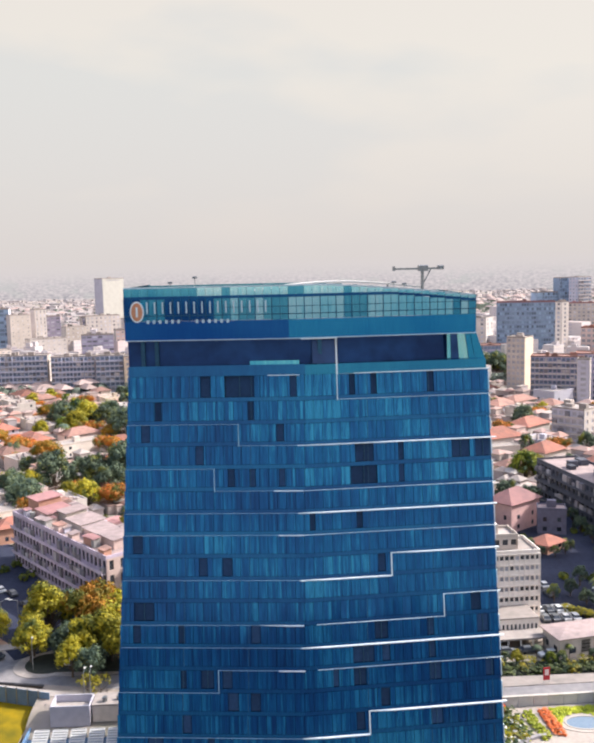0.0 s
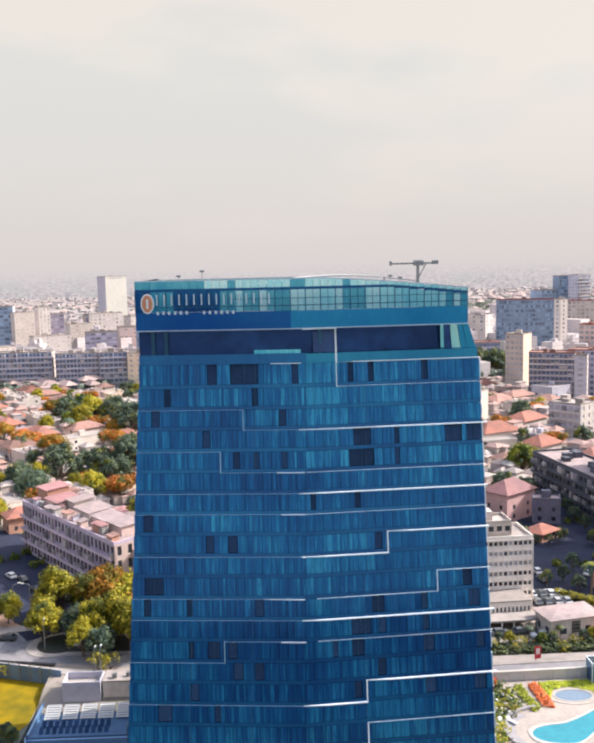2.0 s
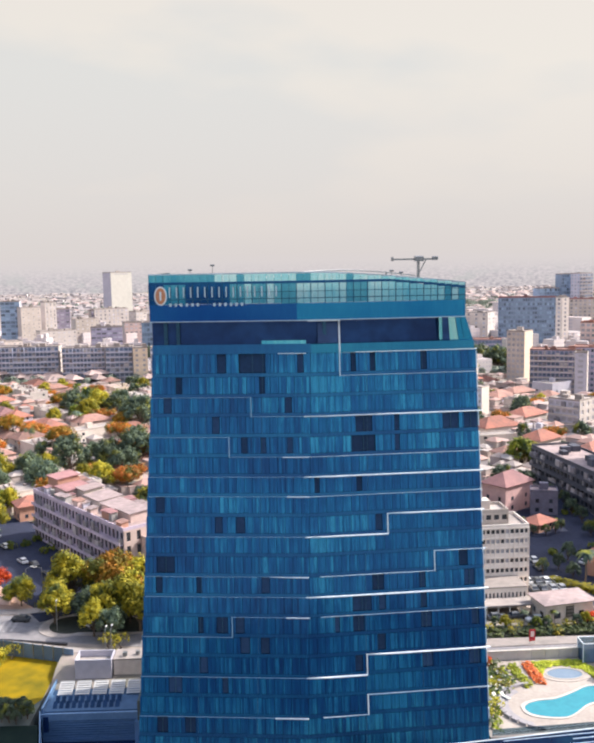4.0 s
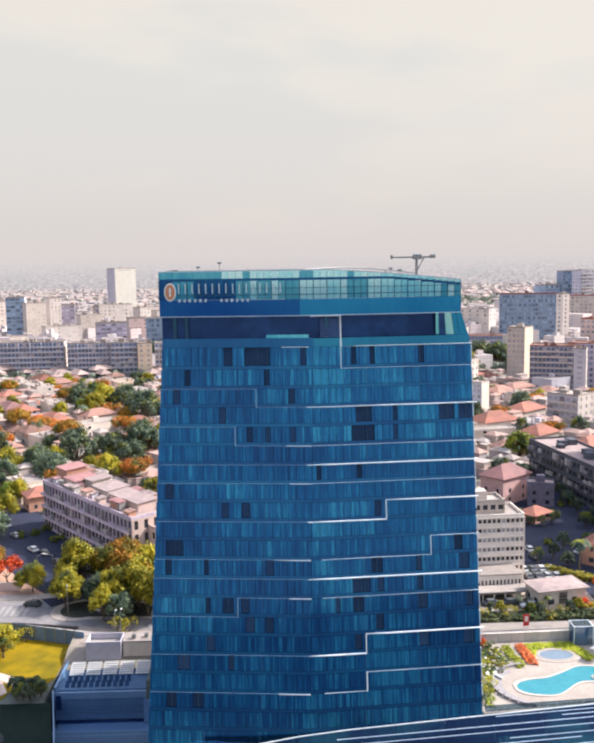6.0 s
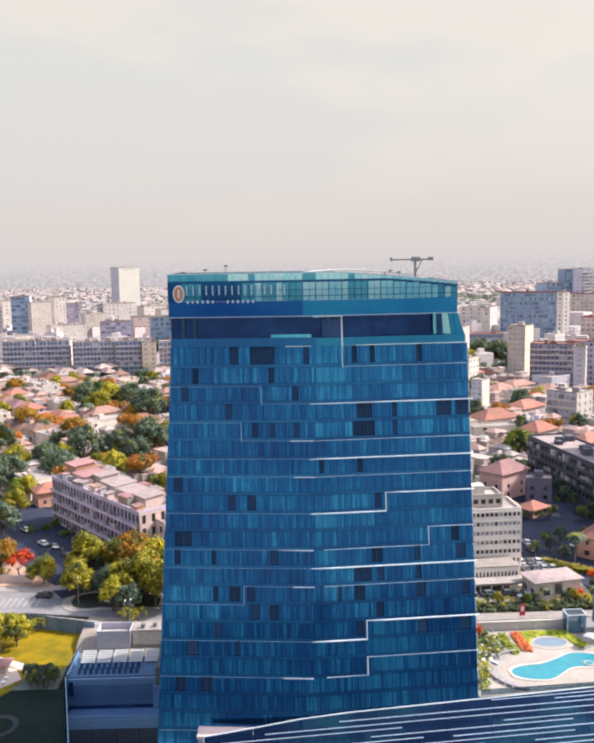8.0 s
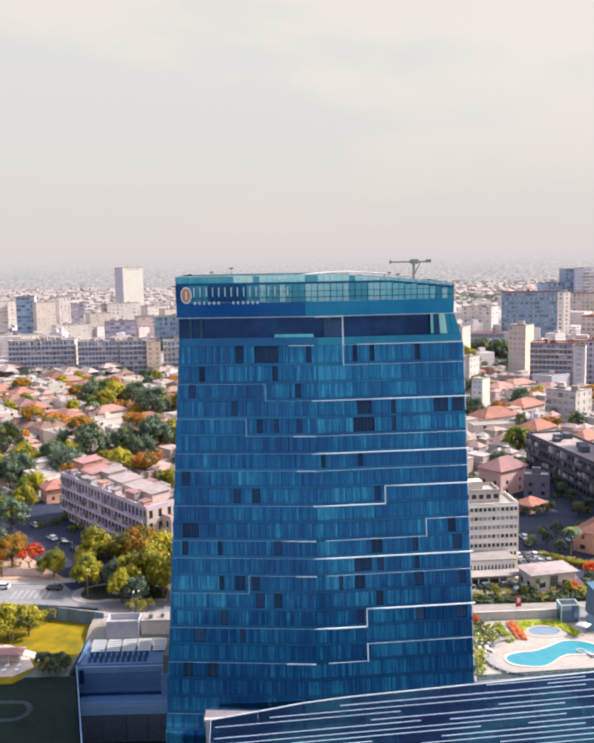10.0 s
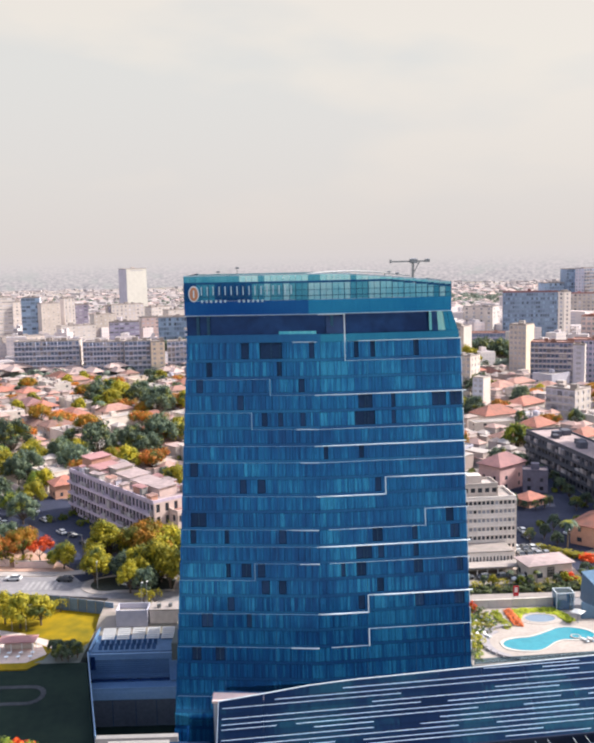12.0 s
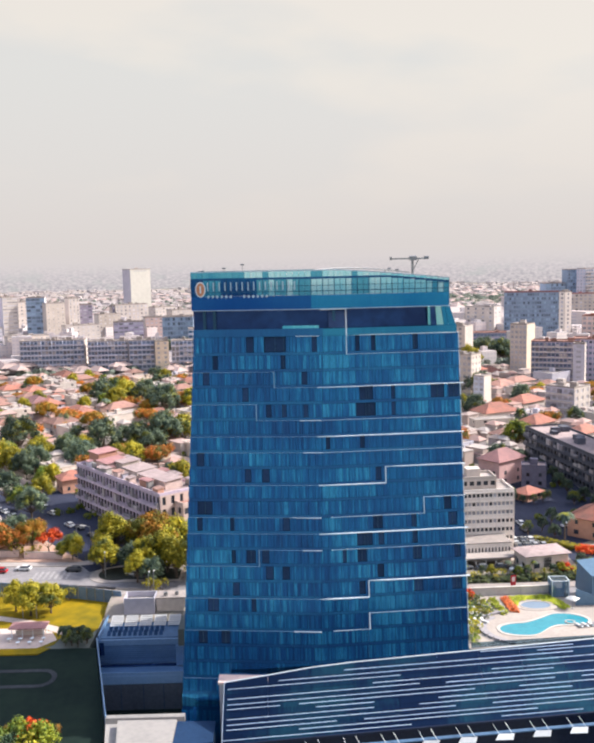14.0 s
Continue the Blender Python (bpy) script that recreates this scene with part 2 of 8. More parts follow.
M_CROWNMID = curtain_glass("mid_teal_crown_pane", False, [(0.1, (0.02, 0.15, 0.34)), (0.5, (0.05, 0.34, 0.52)), (0.95, (0.18, 0.58, 0.68))], 0.08)
# opaque panes, coloured pale for the bright sky behind clear glass
M_CROWNPANE = curtain_glass("teal_crown_pane", False, TEAL_STOPS, 0.06)
M_TEAL = tinted_glass("teal_crown_glass", (0.36, 0.74, 0.80), 0.72)
M_PALEGLASS = tinted_glass("pale_blue_clear_glass", (0.7, 0.85, 0.95), 0.5, 0.1)
M_DARKOPEN = mat("dark_open_window", (0.027, 0.063, 0.145), (0.019, 0.042, 0.1), rough=0.6, rnd=0.35, bump=0, spec=0.05)
M_MULLION = mat("blue_grey_mullion", (0.03, 0.11, 0.2), rough=0.4, metal=0.5, rnd=0.1, bump=0)
M_TRIM = mat("white_aluminium_trim", (0.76, 0.83, 0.9), (0.62, 0.69, 0.77), rough=0.35, rnd=0.05, bump=0)
M_TRIMBLUE = mat("pale_blue_aluminium_trim", (0.55, 0.66, 0.76), (0.42, 0.52, 0.62), rough=0.35, rnd=0.1, bump=0)
M_SIDE = mat("blue_side_panel", (0.03, 0.12, 0.22), (0.02, 0.07, 0.15), rough=0.3, metal=0.4, rnd=0.15)
M_WHITEPANEL = mat("white_metal_panel", (0.56, 0.55, 0.54), (0.45, 0.45, 0.46), rough=0.45, rnd=0.08)
M_DARKGLASS = mat("dark_recessed_glass", (0.012, 0.02, 0.05), (0.008, 0.012, 0.03), rough=0.15, rnd=0.2, bump=0, spec=0.3)
M_NAVY = mat("navy_terrace_glass", (0.03, 0.09, 0.26), (0.016, 0.045, 0.15), rough=0.2, metal=0.5, fine=0.5, broad=0.15, rnd=0.3, bump=0)
M_WING = mat("blue_grey_metal_cladding", (0.2, 0.34, 0.55), (0.15, 0.27, 0.46), rough=0.4, metal=0.25, rnd=0.1)
M_WINGPALE = mat("pale_blue_metal_fascia", (0.36, 0.56, 0.8), (0.28, 0.46, 0.7), rough=0.4, metal=0.1, rnd=0.1)
M_BLUEROOF = mat("blue_roof_membrane", (0.085, 0.165, 0.29), (0.06, 0.12, 0.22), rough=0.6, fine=0.8, rnd=0, spec=0.2)
M_FENCE = mat("grey_blue_fence_panel", (0.15, 0.23, 0.35), (0.1, 0.165, 0.26), fine=0.8)
M_AWNING = mat("frosted_awning_glass", (0.42, 0.45, 0.48), (0.3, 0.33, 0.37), rough=0.3, rnd=0.2, bump=0)
M_ROOFDECK = mat("grey_roof_membrane", (0.42, 0.42, 0.42), (0.28, 0.28, 0.29), rough=0.9, fine=1.5)
M_STRIP = mat("pale_grey_blue_metal_strip", (0.6, 0.73, 0.9), (0.5, 0.62, 0.78), rough=0.4, rnd=0.15, bump=0)
M_ANNEX = curtain_glass("dark_navy_roof_glass", False, [(0.1, (0.006, 0.0125, 0.032)), (0.6, (0.0095, 0.023, 0.058)), (0.97, (0.02, 0.08, 0.108))], 0.2)
M_ANNEX.node_tree.nodes["Principled BSDF"].inputs["Specular IOR Level"].default_value = 0.1
M_CONCRETE = mat("pale_concrete", (0.4, 0.39, 0.38), (0.27, 0.26, 0.26), fine=1.0, broad=0.08)
M_DECK = mat("pale_stone_pool_deck", (0.47, 0.41, 0.37), (0.35, 0.3, 0.275), fine=1.4, broad=0.2)
M_COPING = mat("white_pool_coping", (0.47, 0.43, 0.4), (0.38, 0.345, 0.32), fine=2.0)
M_SLAB = mat("cream_painted_concrete", (0.86, 0.79, 0.74), (0.74, 0.67, 0.62), fine=0.8, broad=0.1, rnd=0.05)
M_POOLWALL = mat("grey_rendered_garden_wall", (0.56, 0.53, 0.52), (0.44, 0.42, 0.42), fine=0.8, broad=0.12, rnd=0.08)
M_BAND = mat("grey_lilac_paving_band", (0.3, 0.28, 0.3), (0.24, 0.225, 0.245), fine=1.2, broad=0.15, rnd=0)
M_CREAM = mat("cream_plaster", (0.68, 0.6, 0.55), (0.52, 0.45, 0.41), fine=0.8, broad=0.1)
M_WHITE = mat("white_plaster", (0.6, 0.545, 0.52), (0.47, 0.42, 0.4), fine=0.7, broad=0.08, rnd=0.1)
M_PINK = mat("pale_pink_plaster", (0.7, 0.54, 0.5), (0.55, 0.42, 0.4), fine=0.8, broad=0.12)
M_SALMON = mat("salmon_plaster", (0.62, 0.34, 0.25), (0.5, 0.27, 0.2), fine=0.8, broad=0.12)
M_OCHRE = mat("warm_beige_plaster", (0.7, 0.57, 0.45), (0.55, 0.45, 0.36), fine=0.8)
M_GREYWALL = mat("grey_plaster", (0.55, 0.58, 0.68), (0.42, 0.44, 0.54), fine=0.8)
M_ROSE = mat("rose_pink_plaster", (0.62, 0.39, 0.38), (0.48, 0.3, 0.3), fine=0.8, broad=0.12)
# wall colour darkened in place of shade on the house by the villa
M_SLATE = mat("shade_mauve_wall", (0.2, 0.19, 0.27), (0.13, 0.125, 0.18), fine=0.8, broad=0.12)
# deep shade on the long block is put into this dark grey
M_SHADEGREY = mat("shade_dark_plaster", (0.1, 0.105, 0.14), (0.065, 0.07, 0.095), fine=0.8)
M_LILAC = mat("pale_lilac_plaster", (0.54, 0.53, 0.62), (0.43, 0.42, 0.51), fine=0.7)
M_TILE = roof_tiles("terracotta_roof_tiles", (0.36, 0.135, 0.095), (0.18, 0.09, 0.075))
M_TILEPALE = roof_tiles("faded_terracotta_roof", (0.35, 0.185, 0.15), (0.19, 0.115, 0.1))
M_TILEPINK = roof_tiles("pink_painted_roof", (0.36, 0.18, 0.18), (0.25, 0.135, 0.14))
M_ROOFPALE = mat("pale_flat_roof", (0.38, 0.33, 0.31), (0.25, 0.22, 0.21), fine=0.6, broad=0.1)
# window glass of distant blocks, lightened in colour for the haze
M_WINDOWFAR = mat("hazed_window_glass", (0.48, 0.47, 0.52), (0.33, 0.33, 0.39), rough=0.3, rnd=0.75, bump=0, island=True)
M_BLIND = mat("closed_window_blind", (0.4, 0.41, 0.47), (0.28, 0.29, 0.34), rough=0.4, rnd=0.4, bump=0)
M_WINDOW = mat("dark_window_glass", (0.045, 0.055, 0.075), (0.03, 0.035, 0.05), rough=0.2, rnd=0.5, bump=0)
# dark blue asphalt tone that holds the shade of side streets and yard
M_SHADEASPHALT = mat("asphalt", (0.042, 0.048, 0.08), (0.026, 0.03, 0.05), fine=0.8, broad=0.07, rnd=0, spec=0.08)
M_PAINT = mat("white_road_paint", (0.33, 0.32, 0.32), (0.2, 0.19, 0.2), fine=1.2, rnd=0)
M_PAVE = mat("pale_paving", (0.38, 0.34, 0.32), (0.27, 0.24, 0.23), fine=1.5, broad=0.15, rnd=0)
M_SOIL = mat("dusty_city_ground", (0.33, 0.275, 0.25), (0.12, 0.12, 0.09), fine=0.16, broad=0.025, rnd=0)
# bay and slope before the tower, mostly unseen, toned for its reflections
M_SEA = mat("bay_water", (0.03, 0.06, 0.09), (0.02, 0.045, 0.07), rough=0.5, fine=0.05, broad=0.005, rnd=0, bump=0.6, spec=0.25)
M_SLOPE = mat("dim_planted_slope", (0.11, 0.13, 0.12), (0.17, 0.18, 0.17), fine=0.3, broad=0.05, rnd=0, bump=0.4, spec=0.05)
# concrete darkened to match the shade over the loop path
M_DIMPATH = mat("shade_dim_path", (0.06, 0.065, 0.075), (0.035, 0.04, 0.05), fine=1.0, rnd=0, spec=0.1)
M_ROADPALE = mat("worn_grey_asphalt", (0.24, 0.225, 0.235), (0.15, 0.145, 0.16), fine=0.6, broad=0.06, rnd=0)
# lit and shaded lawn colours; the tower's shade is in the dark one
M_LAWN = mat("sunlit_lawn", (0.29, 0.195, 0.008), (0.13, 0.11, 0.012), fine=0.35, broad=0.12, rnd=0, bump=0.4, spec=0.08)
M_DARKLAWN = mat("shade_dark_lawn", (0.017, 0.03, 0.024), (0.011, 0.02, 0.019), fine=0.5, broad=0.12, rnd=0, bump=0.4, spec=0.05)
M_WATER = mat("turquoise_pool_water", (0.022, 0.2, 0.27), (0.03, 0.255, 0.32), rough=0.08, fine=0.9, broad=0.3, rnd=0, bump=0.05)
M_LILACWATER = mat("lilac_paddling_pool", (0.13, 0.19, 0.27), (0.18, 0.24, 0.32), rough=0.15, rnd=0, bump=0.02)
M_STEEL = mat("grey_steel", (0.3, 0.31, 0.33), (0.2, 0.21, 0.22), rough=0.4, metal=0.7, rnd=0.1, bump=0)
M_BARK = mat("bark", (0.14, 0.1, 0.075), (0.08, 0.06, 0.045), fine=4.0, bump=0.4)
M_OLIVE = leaf_mat("olive_yellow_leaves", (0.15, 0.17, 0.025), (0.55, 0.45, 0.035), (0.1, 0.135, 0.045), 0.3)
M_GREEN = leaf_mat("dark_green_leaves", (0.03, 0.06, 0.06), (0.155, 0.2, 0.115), (0.22, 0.23, 0.035), 0.2)
M_BRIGHT = leaf_mat("fresh_green_leaves", (0.07, 0.14, 0.03), (0.32, 0.33, 0.03), (0.05, 0.09, 0.055), 0.5)
M_FLAME = leaf_mat("orange_flowering_leaves", (0.2, 0.18, 0.025), (0.68, 0.17, 0.035), (0.12, 0.15, 0.04), 0.5)
M_RUST = leaf_mat("rust_brown_leaves", (0.18, 0.165, 0.018), (0.56, 0.23, 0.03), (0.14, 0.15, 0.025), 0.5)
M_RED = leaf_mat("red_blossom", (0.45, 0.05, 0.015), (0.65, 0.1, 0.02))
M_SHRUB = leaf_mat("yellow_shrub_leaves", (0.2, 0.19, 0.02), (0.5, 0.43, 0.04))
M_LIME = leaf_mat("lime_green_grass", (0.2, 0.25, 0.02), (0.42, 0.44, 0.03))
M_HEDGE = leaf_mat("mixed_hedge_leaves", (0.022, 0.045, 0.028), (0.09, 0.11, 0.03), (0.34, 0.27, 0.025), 0.25)
# far plaster is lightened in base colour to stand for haze
M_FAR = city_wall("hazed_far_plaster", [(0.0, (0.5, 0.43, 0.44)), (0.35, (0.52, 0.48, 0.48)), (0.6, (0.45, 0.44, 0.51)), (0.8, (0.49, 0.4, 0.4)), (1.0, (0.55, 0.5, 0.48))])
M_LOGO = mat("bronze_sign_disc", (0.55, 0.24, 0.13), (0.45, 0.18, 0.1), rough=0.4, rnd=0)
M_CARWHITE = mat("white_car_paint", (0.75, 0.76, 0.78), rough=0.2, rnd=0.1, bump=0)
M_CARGREY = mat("grey_car_paint", (0.14, 0.15, 0.17), rough=0.2, rnd=0.4, bump=0)
M_CARRED = mat("red_car_paint", (0.55, 0.02, 0.03), rough=0.2, rnd=0.1, bump=0)
M_RUBBER = mat("black_rubber", (0.02, 0.02, 0.02), rough=0.9, bump=0)
M_SHEDROOF = piece_mix("mixed_small_roofs", [(0.0, (0.36, 0.13, 0.09)), (0.2, (0.4, 0.2, 0.16)), (0.38, (0.42, 0.25, 0.23)), (0.55, (0.28, 0.235, 0.22)), (0.75, (0.42, 0.37, 0.35)), (0.9, (0.2, 0.11, 0.09)), (1.0, (0.48, 0.44, 0.42))])
M_SHEDWALL = piece_mix("mixed_pale_plaster", [(0.0, (0.54, 0.48, 0.46)), (0.3, (0.5, 0.38, 0.35)), (0.5, (0.52, 0.41, 0.4)), (0.7, (0.46, 0.43, 0.49)), (0.85, (0.46, 0.31, 0.27)), (1.0, (0.58, 0.52, 0.5))])
M_CANOPY = mat("weathered_white_roof", (0.32, 0.3, 0.29), (0.25, 0.24, 0.235), fine=1.0, broad=0.15, rnd=0.05)
M_FIRE = leaf_mat("orange_red_flowers", (0.45, 0.09, 0.02), (0.75, 0.26, 0.1))
M_BLUEGREY = mat("blue_grey_facade_panel", (0.34, 0.44, 0.6), (0.26, 0.34, 0.49), fine=0.5, broad=0.08)
M_DUSK = mat("dull_mauve_plaster", (0.45, 0.42, 0.54), (0.33, 0.3, 0.41), fine=0.7, broad=0.12)
# left-front ledge colour, dulled for the shade there
M_LEDGEBLUE = mat("shade_blue_ledge", (0.3, 0.44, 0.58), (0.22, 0.34, 0.47), rough=0.4, rnd=0.1, bump=0)
M_STAIR = mat("grey_blue_stair_cladding", (0.095, 0.18, 0.28), (0.065, 0.13, 0.21), rough=0.5, fine=0.8, rnd=0.05)
M_TOWERWHITE = mat("weathered_white_tower_render", (0.6, 0.58, 0.53), (0.52, 0.5, 0.46), fine=0.3, broad=0.04, rnd=0)
M_PITGLASS = mat("dull_dark_glazing", (0.16, 0.175, 0.2), (0.1, 0.11, 0.135), rough=0.4, rnd=0.2, bump=0)
M_ROOFDULL = mat("dull_mauve_roof_felt", (0.36, 0.275, 0.27), (0.2, 0.16, 0.165), fine=0.7, broad=0.12)
# distant office glass, its blue lifted towards haze
M_HAZEGLASS = mat("hazed_office_glass", (0.27, 0.37, 0.48), (0.18, 0.26, 0.37), rough=0.3, rnd=0.7, bump=0, island=True)
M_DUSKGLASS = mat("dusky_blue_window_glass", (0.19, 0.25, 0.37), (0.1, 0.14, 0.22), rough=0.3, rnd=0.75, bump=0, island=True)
# render of the long rows, bluish to stand for shade on their fronts
M_ROWBLUE = mat("shade_blue_lilac_render", (0.52, 0.55, 0.69), (0.4, 0.43, 0.56), fine=0.6, broad=0.1)
M_REDEARTH = mat("red_earth_paving", (0.46, 0.29, 0.22), (0.34, 0.22, 0.17), fine=0.8, broad=0.15, rnd=0)
M_TERRACE = mat("pink_stone_terrace", (0.6, 0.49, 0.45), (0.46, 0.37, 0.34), fine=1.2, broad=0.15, rnd=0)
# painted tree shade on the island, bare soil under the hedge
M_DARKBED = mat("shade_and_soil_ground", (0.05, 0.055, 0.045), (0.03, 0.034, 0.034), fine=0.6, broad=0.1, rnd=0, bump=0.4, spec=0.08)
# haze painted in: farthest walls pale, roofs close to them in tone
M_FARTHEST = piece_mix("hazed_far_walls", [(0.0, (0.56, 0.51, 0.54)), (0.4, (0.62, 0.56, 0.58)), (0.7, (0.54, 0.53, 0.6)), (1.0, (0.66, 0.6, 0.61))])
M_FARROOF = piece_mix("hazed_far_flat_roofs", [(0.0, (0.36, 0.31, 0.33)), (0.25, (0.4, 0.35, 0.36)), (0.45, (0.34, 0.31, 0.34)), (0.6, (0.38, 0.29, 0.29)), (0.8, (0.42, 0.37, 0.38)), (1.0, (0.36, 0.34, 0.38))])
M_SCREEN = piece_mix("patched_balcony_screens", [(0.0, (0.6, 0.59, 0.68)), (0.25, (0.05, 0.055, 0.09)), (0.45, (0.28, 0.29, 0.38)), (0.6, (0.1, 0.11, 0.16)), (0.8, (0.5, 0.45, 0.5)), (1.0, (0.7, 0.67, 0.7))])
# the pink block's street front, its shade mixed into the mauve
M_MAUVE = mat("shade_mauve_pink_plaster", (0.64, 0.54, 0.66), (0.42, 0.35, 0.46), fine=0.7, broad=0.15)

# ---------------------------------------------------------------- geometry helpers
class Geo:
    """A growing list of corners and faces for one mesh."""

    def __init__(self):
        self.v, self.f = [], []

    def face(self, *pts):
        i = len(self.v)
        self.v += [tuple(p) for p in pts]
        self.f.append(tuple(range(i, i + len(pts))))
        return self

    def hexa(self, p):
        """Eight corners: four below, four above, both counter-clockwise."""
        i = len(self.v)
        self.v += [tuple(q) for q in p]
        for a in ((3, 2, 1, 0), (4, 5, 6, 7), (0, 1, 5, 4), (1, 2, 6, 5), (2, 3, 7, 6), (3, 0, 4, 7)):
            self.f.append(tuple(i + k for k in a))
        return self

    def box(self, x0, x1, y0, y1, z0, z1):
        return self.hexa([(x0, y0, z0), (x1, y0, z0), (x1, y1, z0), (x0, y1, z0), (x0, y0, z1), (x1, y0, z1), (x1, y1, z1), (x0, y1, z1)])

    def bevelbox(self, x0, x1, y0, y1, z0, z1, b):
        """A box whose upper edges are chamfered."""
        self.box(x0, x1, y0, y1, z0, z1 - b)
        return self.hexa([(x0, y0, z1 - b), (x1, y0, z1 - b), (x1, y1, z1 - b), (x0, y1, z1 - b), (x0 + b, y0 + b, z1), (x1 - b, y0 + b, z1), (x1 - b, y1 - b, z1), (x0 + b, y1 - b, z1)])

    def tube(self, a, b, r0, r1, n=8):
        a, b = Vector(a), Vector(b)
        q = (b - a).to_track_quat("Z", "Y")
        i = len(self.v)
        for c, r in ((a, r0), (b, r1)):
            for k in range(n):
                t = 2 * math.pi * k / n
                self.v.append(tuple(c + q @ Vector((r * math.cos(t), r * math.sin(t), 0))))
        for k in range(n):
            self.f.append((i + k, i + (k + 1) % n, i + n + (k + 1) % n, i + n + k))
        self.f.append(tuple(i + n + k for k in range(n)))
        self.f.append(tuple(i + n - 1 - k for k in range(n)))
        return self

    def prism(self, outline, z0, z1):
        n, i = len(outline), len(self.v)
        self.v += [(x, y, z0) for x, y in outline] + [(x, y, z1) for x, y in outline]
        for k in range(n):
            self.f.append((i + k, i + (k + 1) % n, i + n + (k + 1) % n, i + n + k))
        self.f.append(tuple(i + n + k for k in range(n)))
        return self

    def mesh(self, name, material):
        me = bpy.data.meshes.new(name)
        me.from_pydata(self.v, [], self.f)
        me.materials.append(material)
        me.update()
        return me


def thing(name, label, category, loc=(0, 0, 0), rz=0.0, group="", kind=""):
    ob = new(name)
    ob.empty_display_size = 0.5
    ob.matrix_world = pose(*loc, 0, 0, rz)
    return tagged(ob, label, category, group, kind)


def part(name, geo, material, parent, label="", kind=""):
    """One mesh under a thing or a part; geo is a Geo or a mesh to be shared."""
    ob = new(name, geo if isinstance(geo, bpy.types.Mesh) else geo.mesh(name, material))
    ob.parent = parent
    return tagged(ob, label, kind=kind)


def solo(name, geo, material, label="", category="", kind="", group=""):
    return tagged(new(name, geo.mesh(name, material)), label, category, group, kind)


def placed(name, mesh, parent, x, y, z, rz=0.0, rx=0.0):
    ob = new(name, mesh)
    ob.parent = parent
    ob.matrix_basis = pose(x, y, z, rx, 0, rz)
    return ob


# ---------------------------------------------------------------- ground
def ramp(v, a, b, za, zb):
    u = min(1.0, max(0.0, (v - a) / (b - a)))
    return za + (zb - za) * u


def ground_z(x, y):
    """Street level is 0; the hotel garden lies two metres lower and the site falls towards the bay."""
    if y >= 182:
        return 0.0
    if -46.2 < x < 70 and y < (158 if x < -27 else 150):
        return -17.0 if y > 60 else ramp(y, -260, 60, -40, -17)
    if x <= -46.2:
        if y > 178:
            return ramp(y, 178, 182, -2.0, 0.0)
        if y > 146:
            return -2.0
        if y > 100:
            return ramp(y, 100, 146, -6.0, -2.0)
        return ramp(y, -260, 100, -40, -6.0)
    if x < -27:
        return ramp(y, 160, 166, -3.0, -0.4) if y < 166 else ramp(y, 166, 172, -0.4, 0.0)
    return 0.0 if y > 150 else ramp(y, -260, 150, -40, 0)


def ground_sheet():
    xs = [-4200, -3000, -2000, -1200, -700, -400, -250, -160, -120, -100, -85, -77, -70, -64, -58, -52, -48, -46.3, -46.1, -40, -34, -27.1, -26.9, -10, 10, 30, 50, 69.9, 70.1, 85, 110, 160, 260, 500, 1000, 1800, 3000, 4200]
    ys = [-4000, -2000, -900, -400, -260, -120, -30, 30, 60, 80, 100, 112, 124, 136, 146, 149.9, 150.1, 157.9, 158.1, 166, 172, 178, 182, 190, 210, 240, 300, 400, 600, 900, 1300, 1800, 2500, 3400, 4800]
    g = Geo()
    g.v = [(x, y, ground_z(x, y)) for y in ys for x in xs]
    w = len(xs)
    g.f = [(j * w + i, j * w + i + 1, (j + 1) * w + i + 1, (j + 1) * w + i) for j in range(len(ys) - 1) for i in range(w - 1)]
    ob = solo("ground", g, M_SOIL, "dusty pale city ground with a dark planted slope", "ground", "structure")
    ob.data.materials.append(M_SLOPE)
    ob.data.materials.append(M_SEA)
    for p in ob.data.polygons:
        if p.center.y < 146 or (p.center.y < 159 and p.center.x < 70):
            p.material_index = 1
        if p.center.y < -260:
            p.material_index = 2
    return ob


ground_sheet()


def sheet(name, outline, z, material, label, category, lift=0.0):
    g = Geo()
    g.prism([(x, y) for x, y in outline], z - 0.4, z + lift)
    return solo(name, g, material, label, category, "structure")


def ribbon(points, width):
    """Outline of a strip of constant width along a smooth line."""
    pts = [Vector((x, y)) for x, y in points]
    left, right = [], []
    for i, p in enumerate(pts):
        d = (pts[min(i + 1, len(pts) - 1)] - pts[max(i - 1, 0)]).normalized()
        nrm = Vector((-d.y, d.x)) * width / 2
        left.append(p + nrm)
        right.append(p - nrm)
    return [(p.x, p.y) for p in left + right[::-1]]


def arc(cx, cy, r, a0, a1, n):
    return [(cx + r * math.cos(radians(a0 + (a1 - a0) * i / n)), cy + r * math.sin(radians(a0 + (a1 - a0) * i / n))) for i in range(n + 1)]


# boulevard behind the garden, side street along the pink block, street behind the pool
sheet("road", ribbon([(-260, 196), (-150, 192), (-90, 189), (-60, 187), (-30, 181), (0, 176), (40, 168), (90, 163), (200, 160)], 13), 0.0, M_ROADPALE, "grey asphalt boulevard with worn white markings", "road", 0.03)
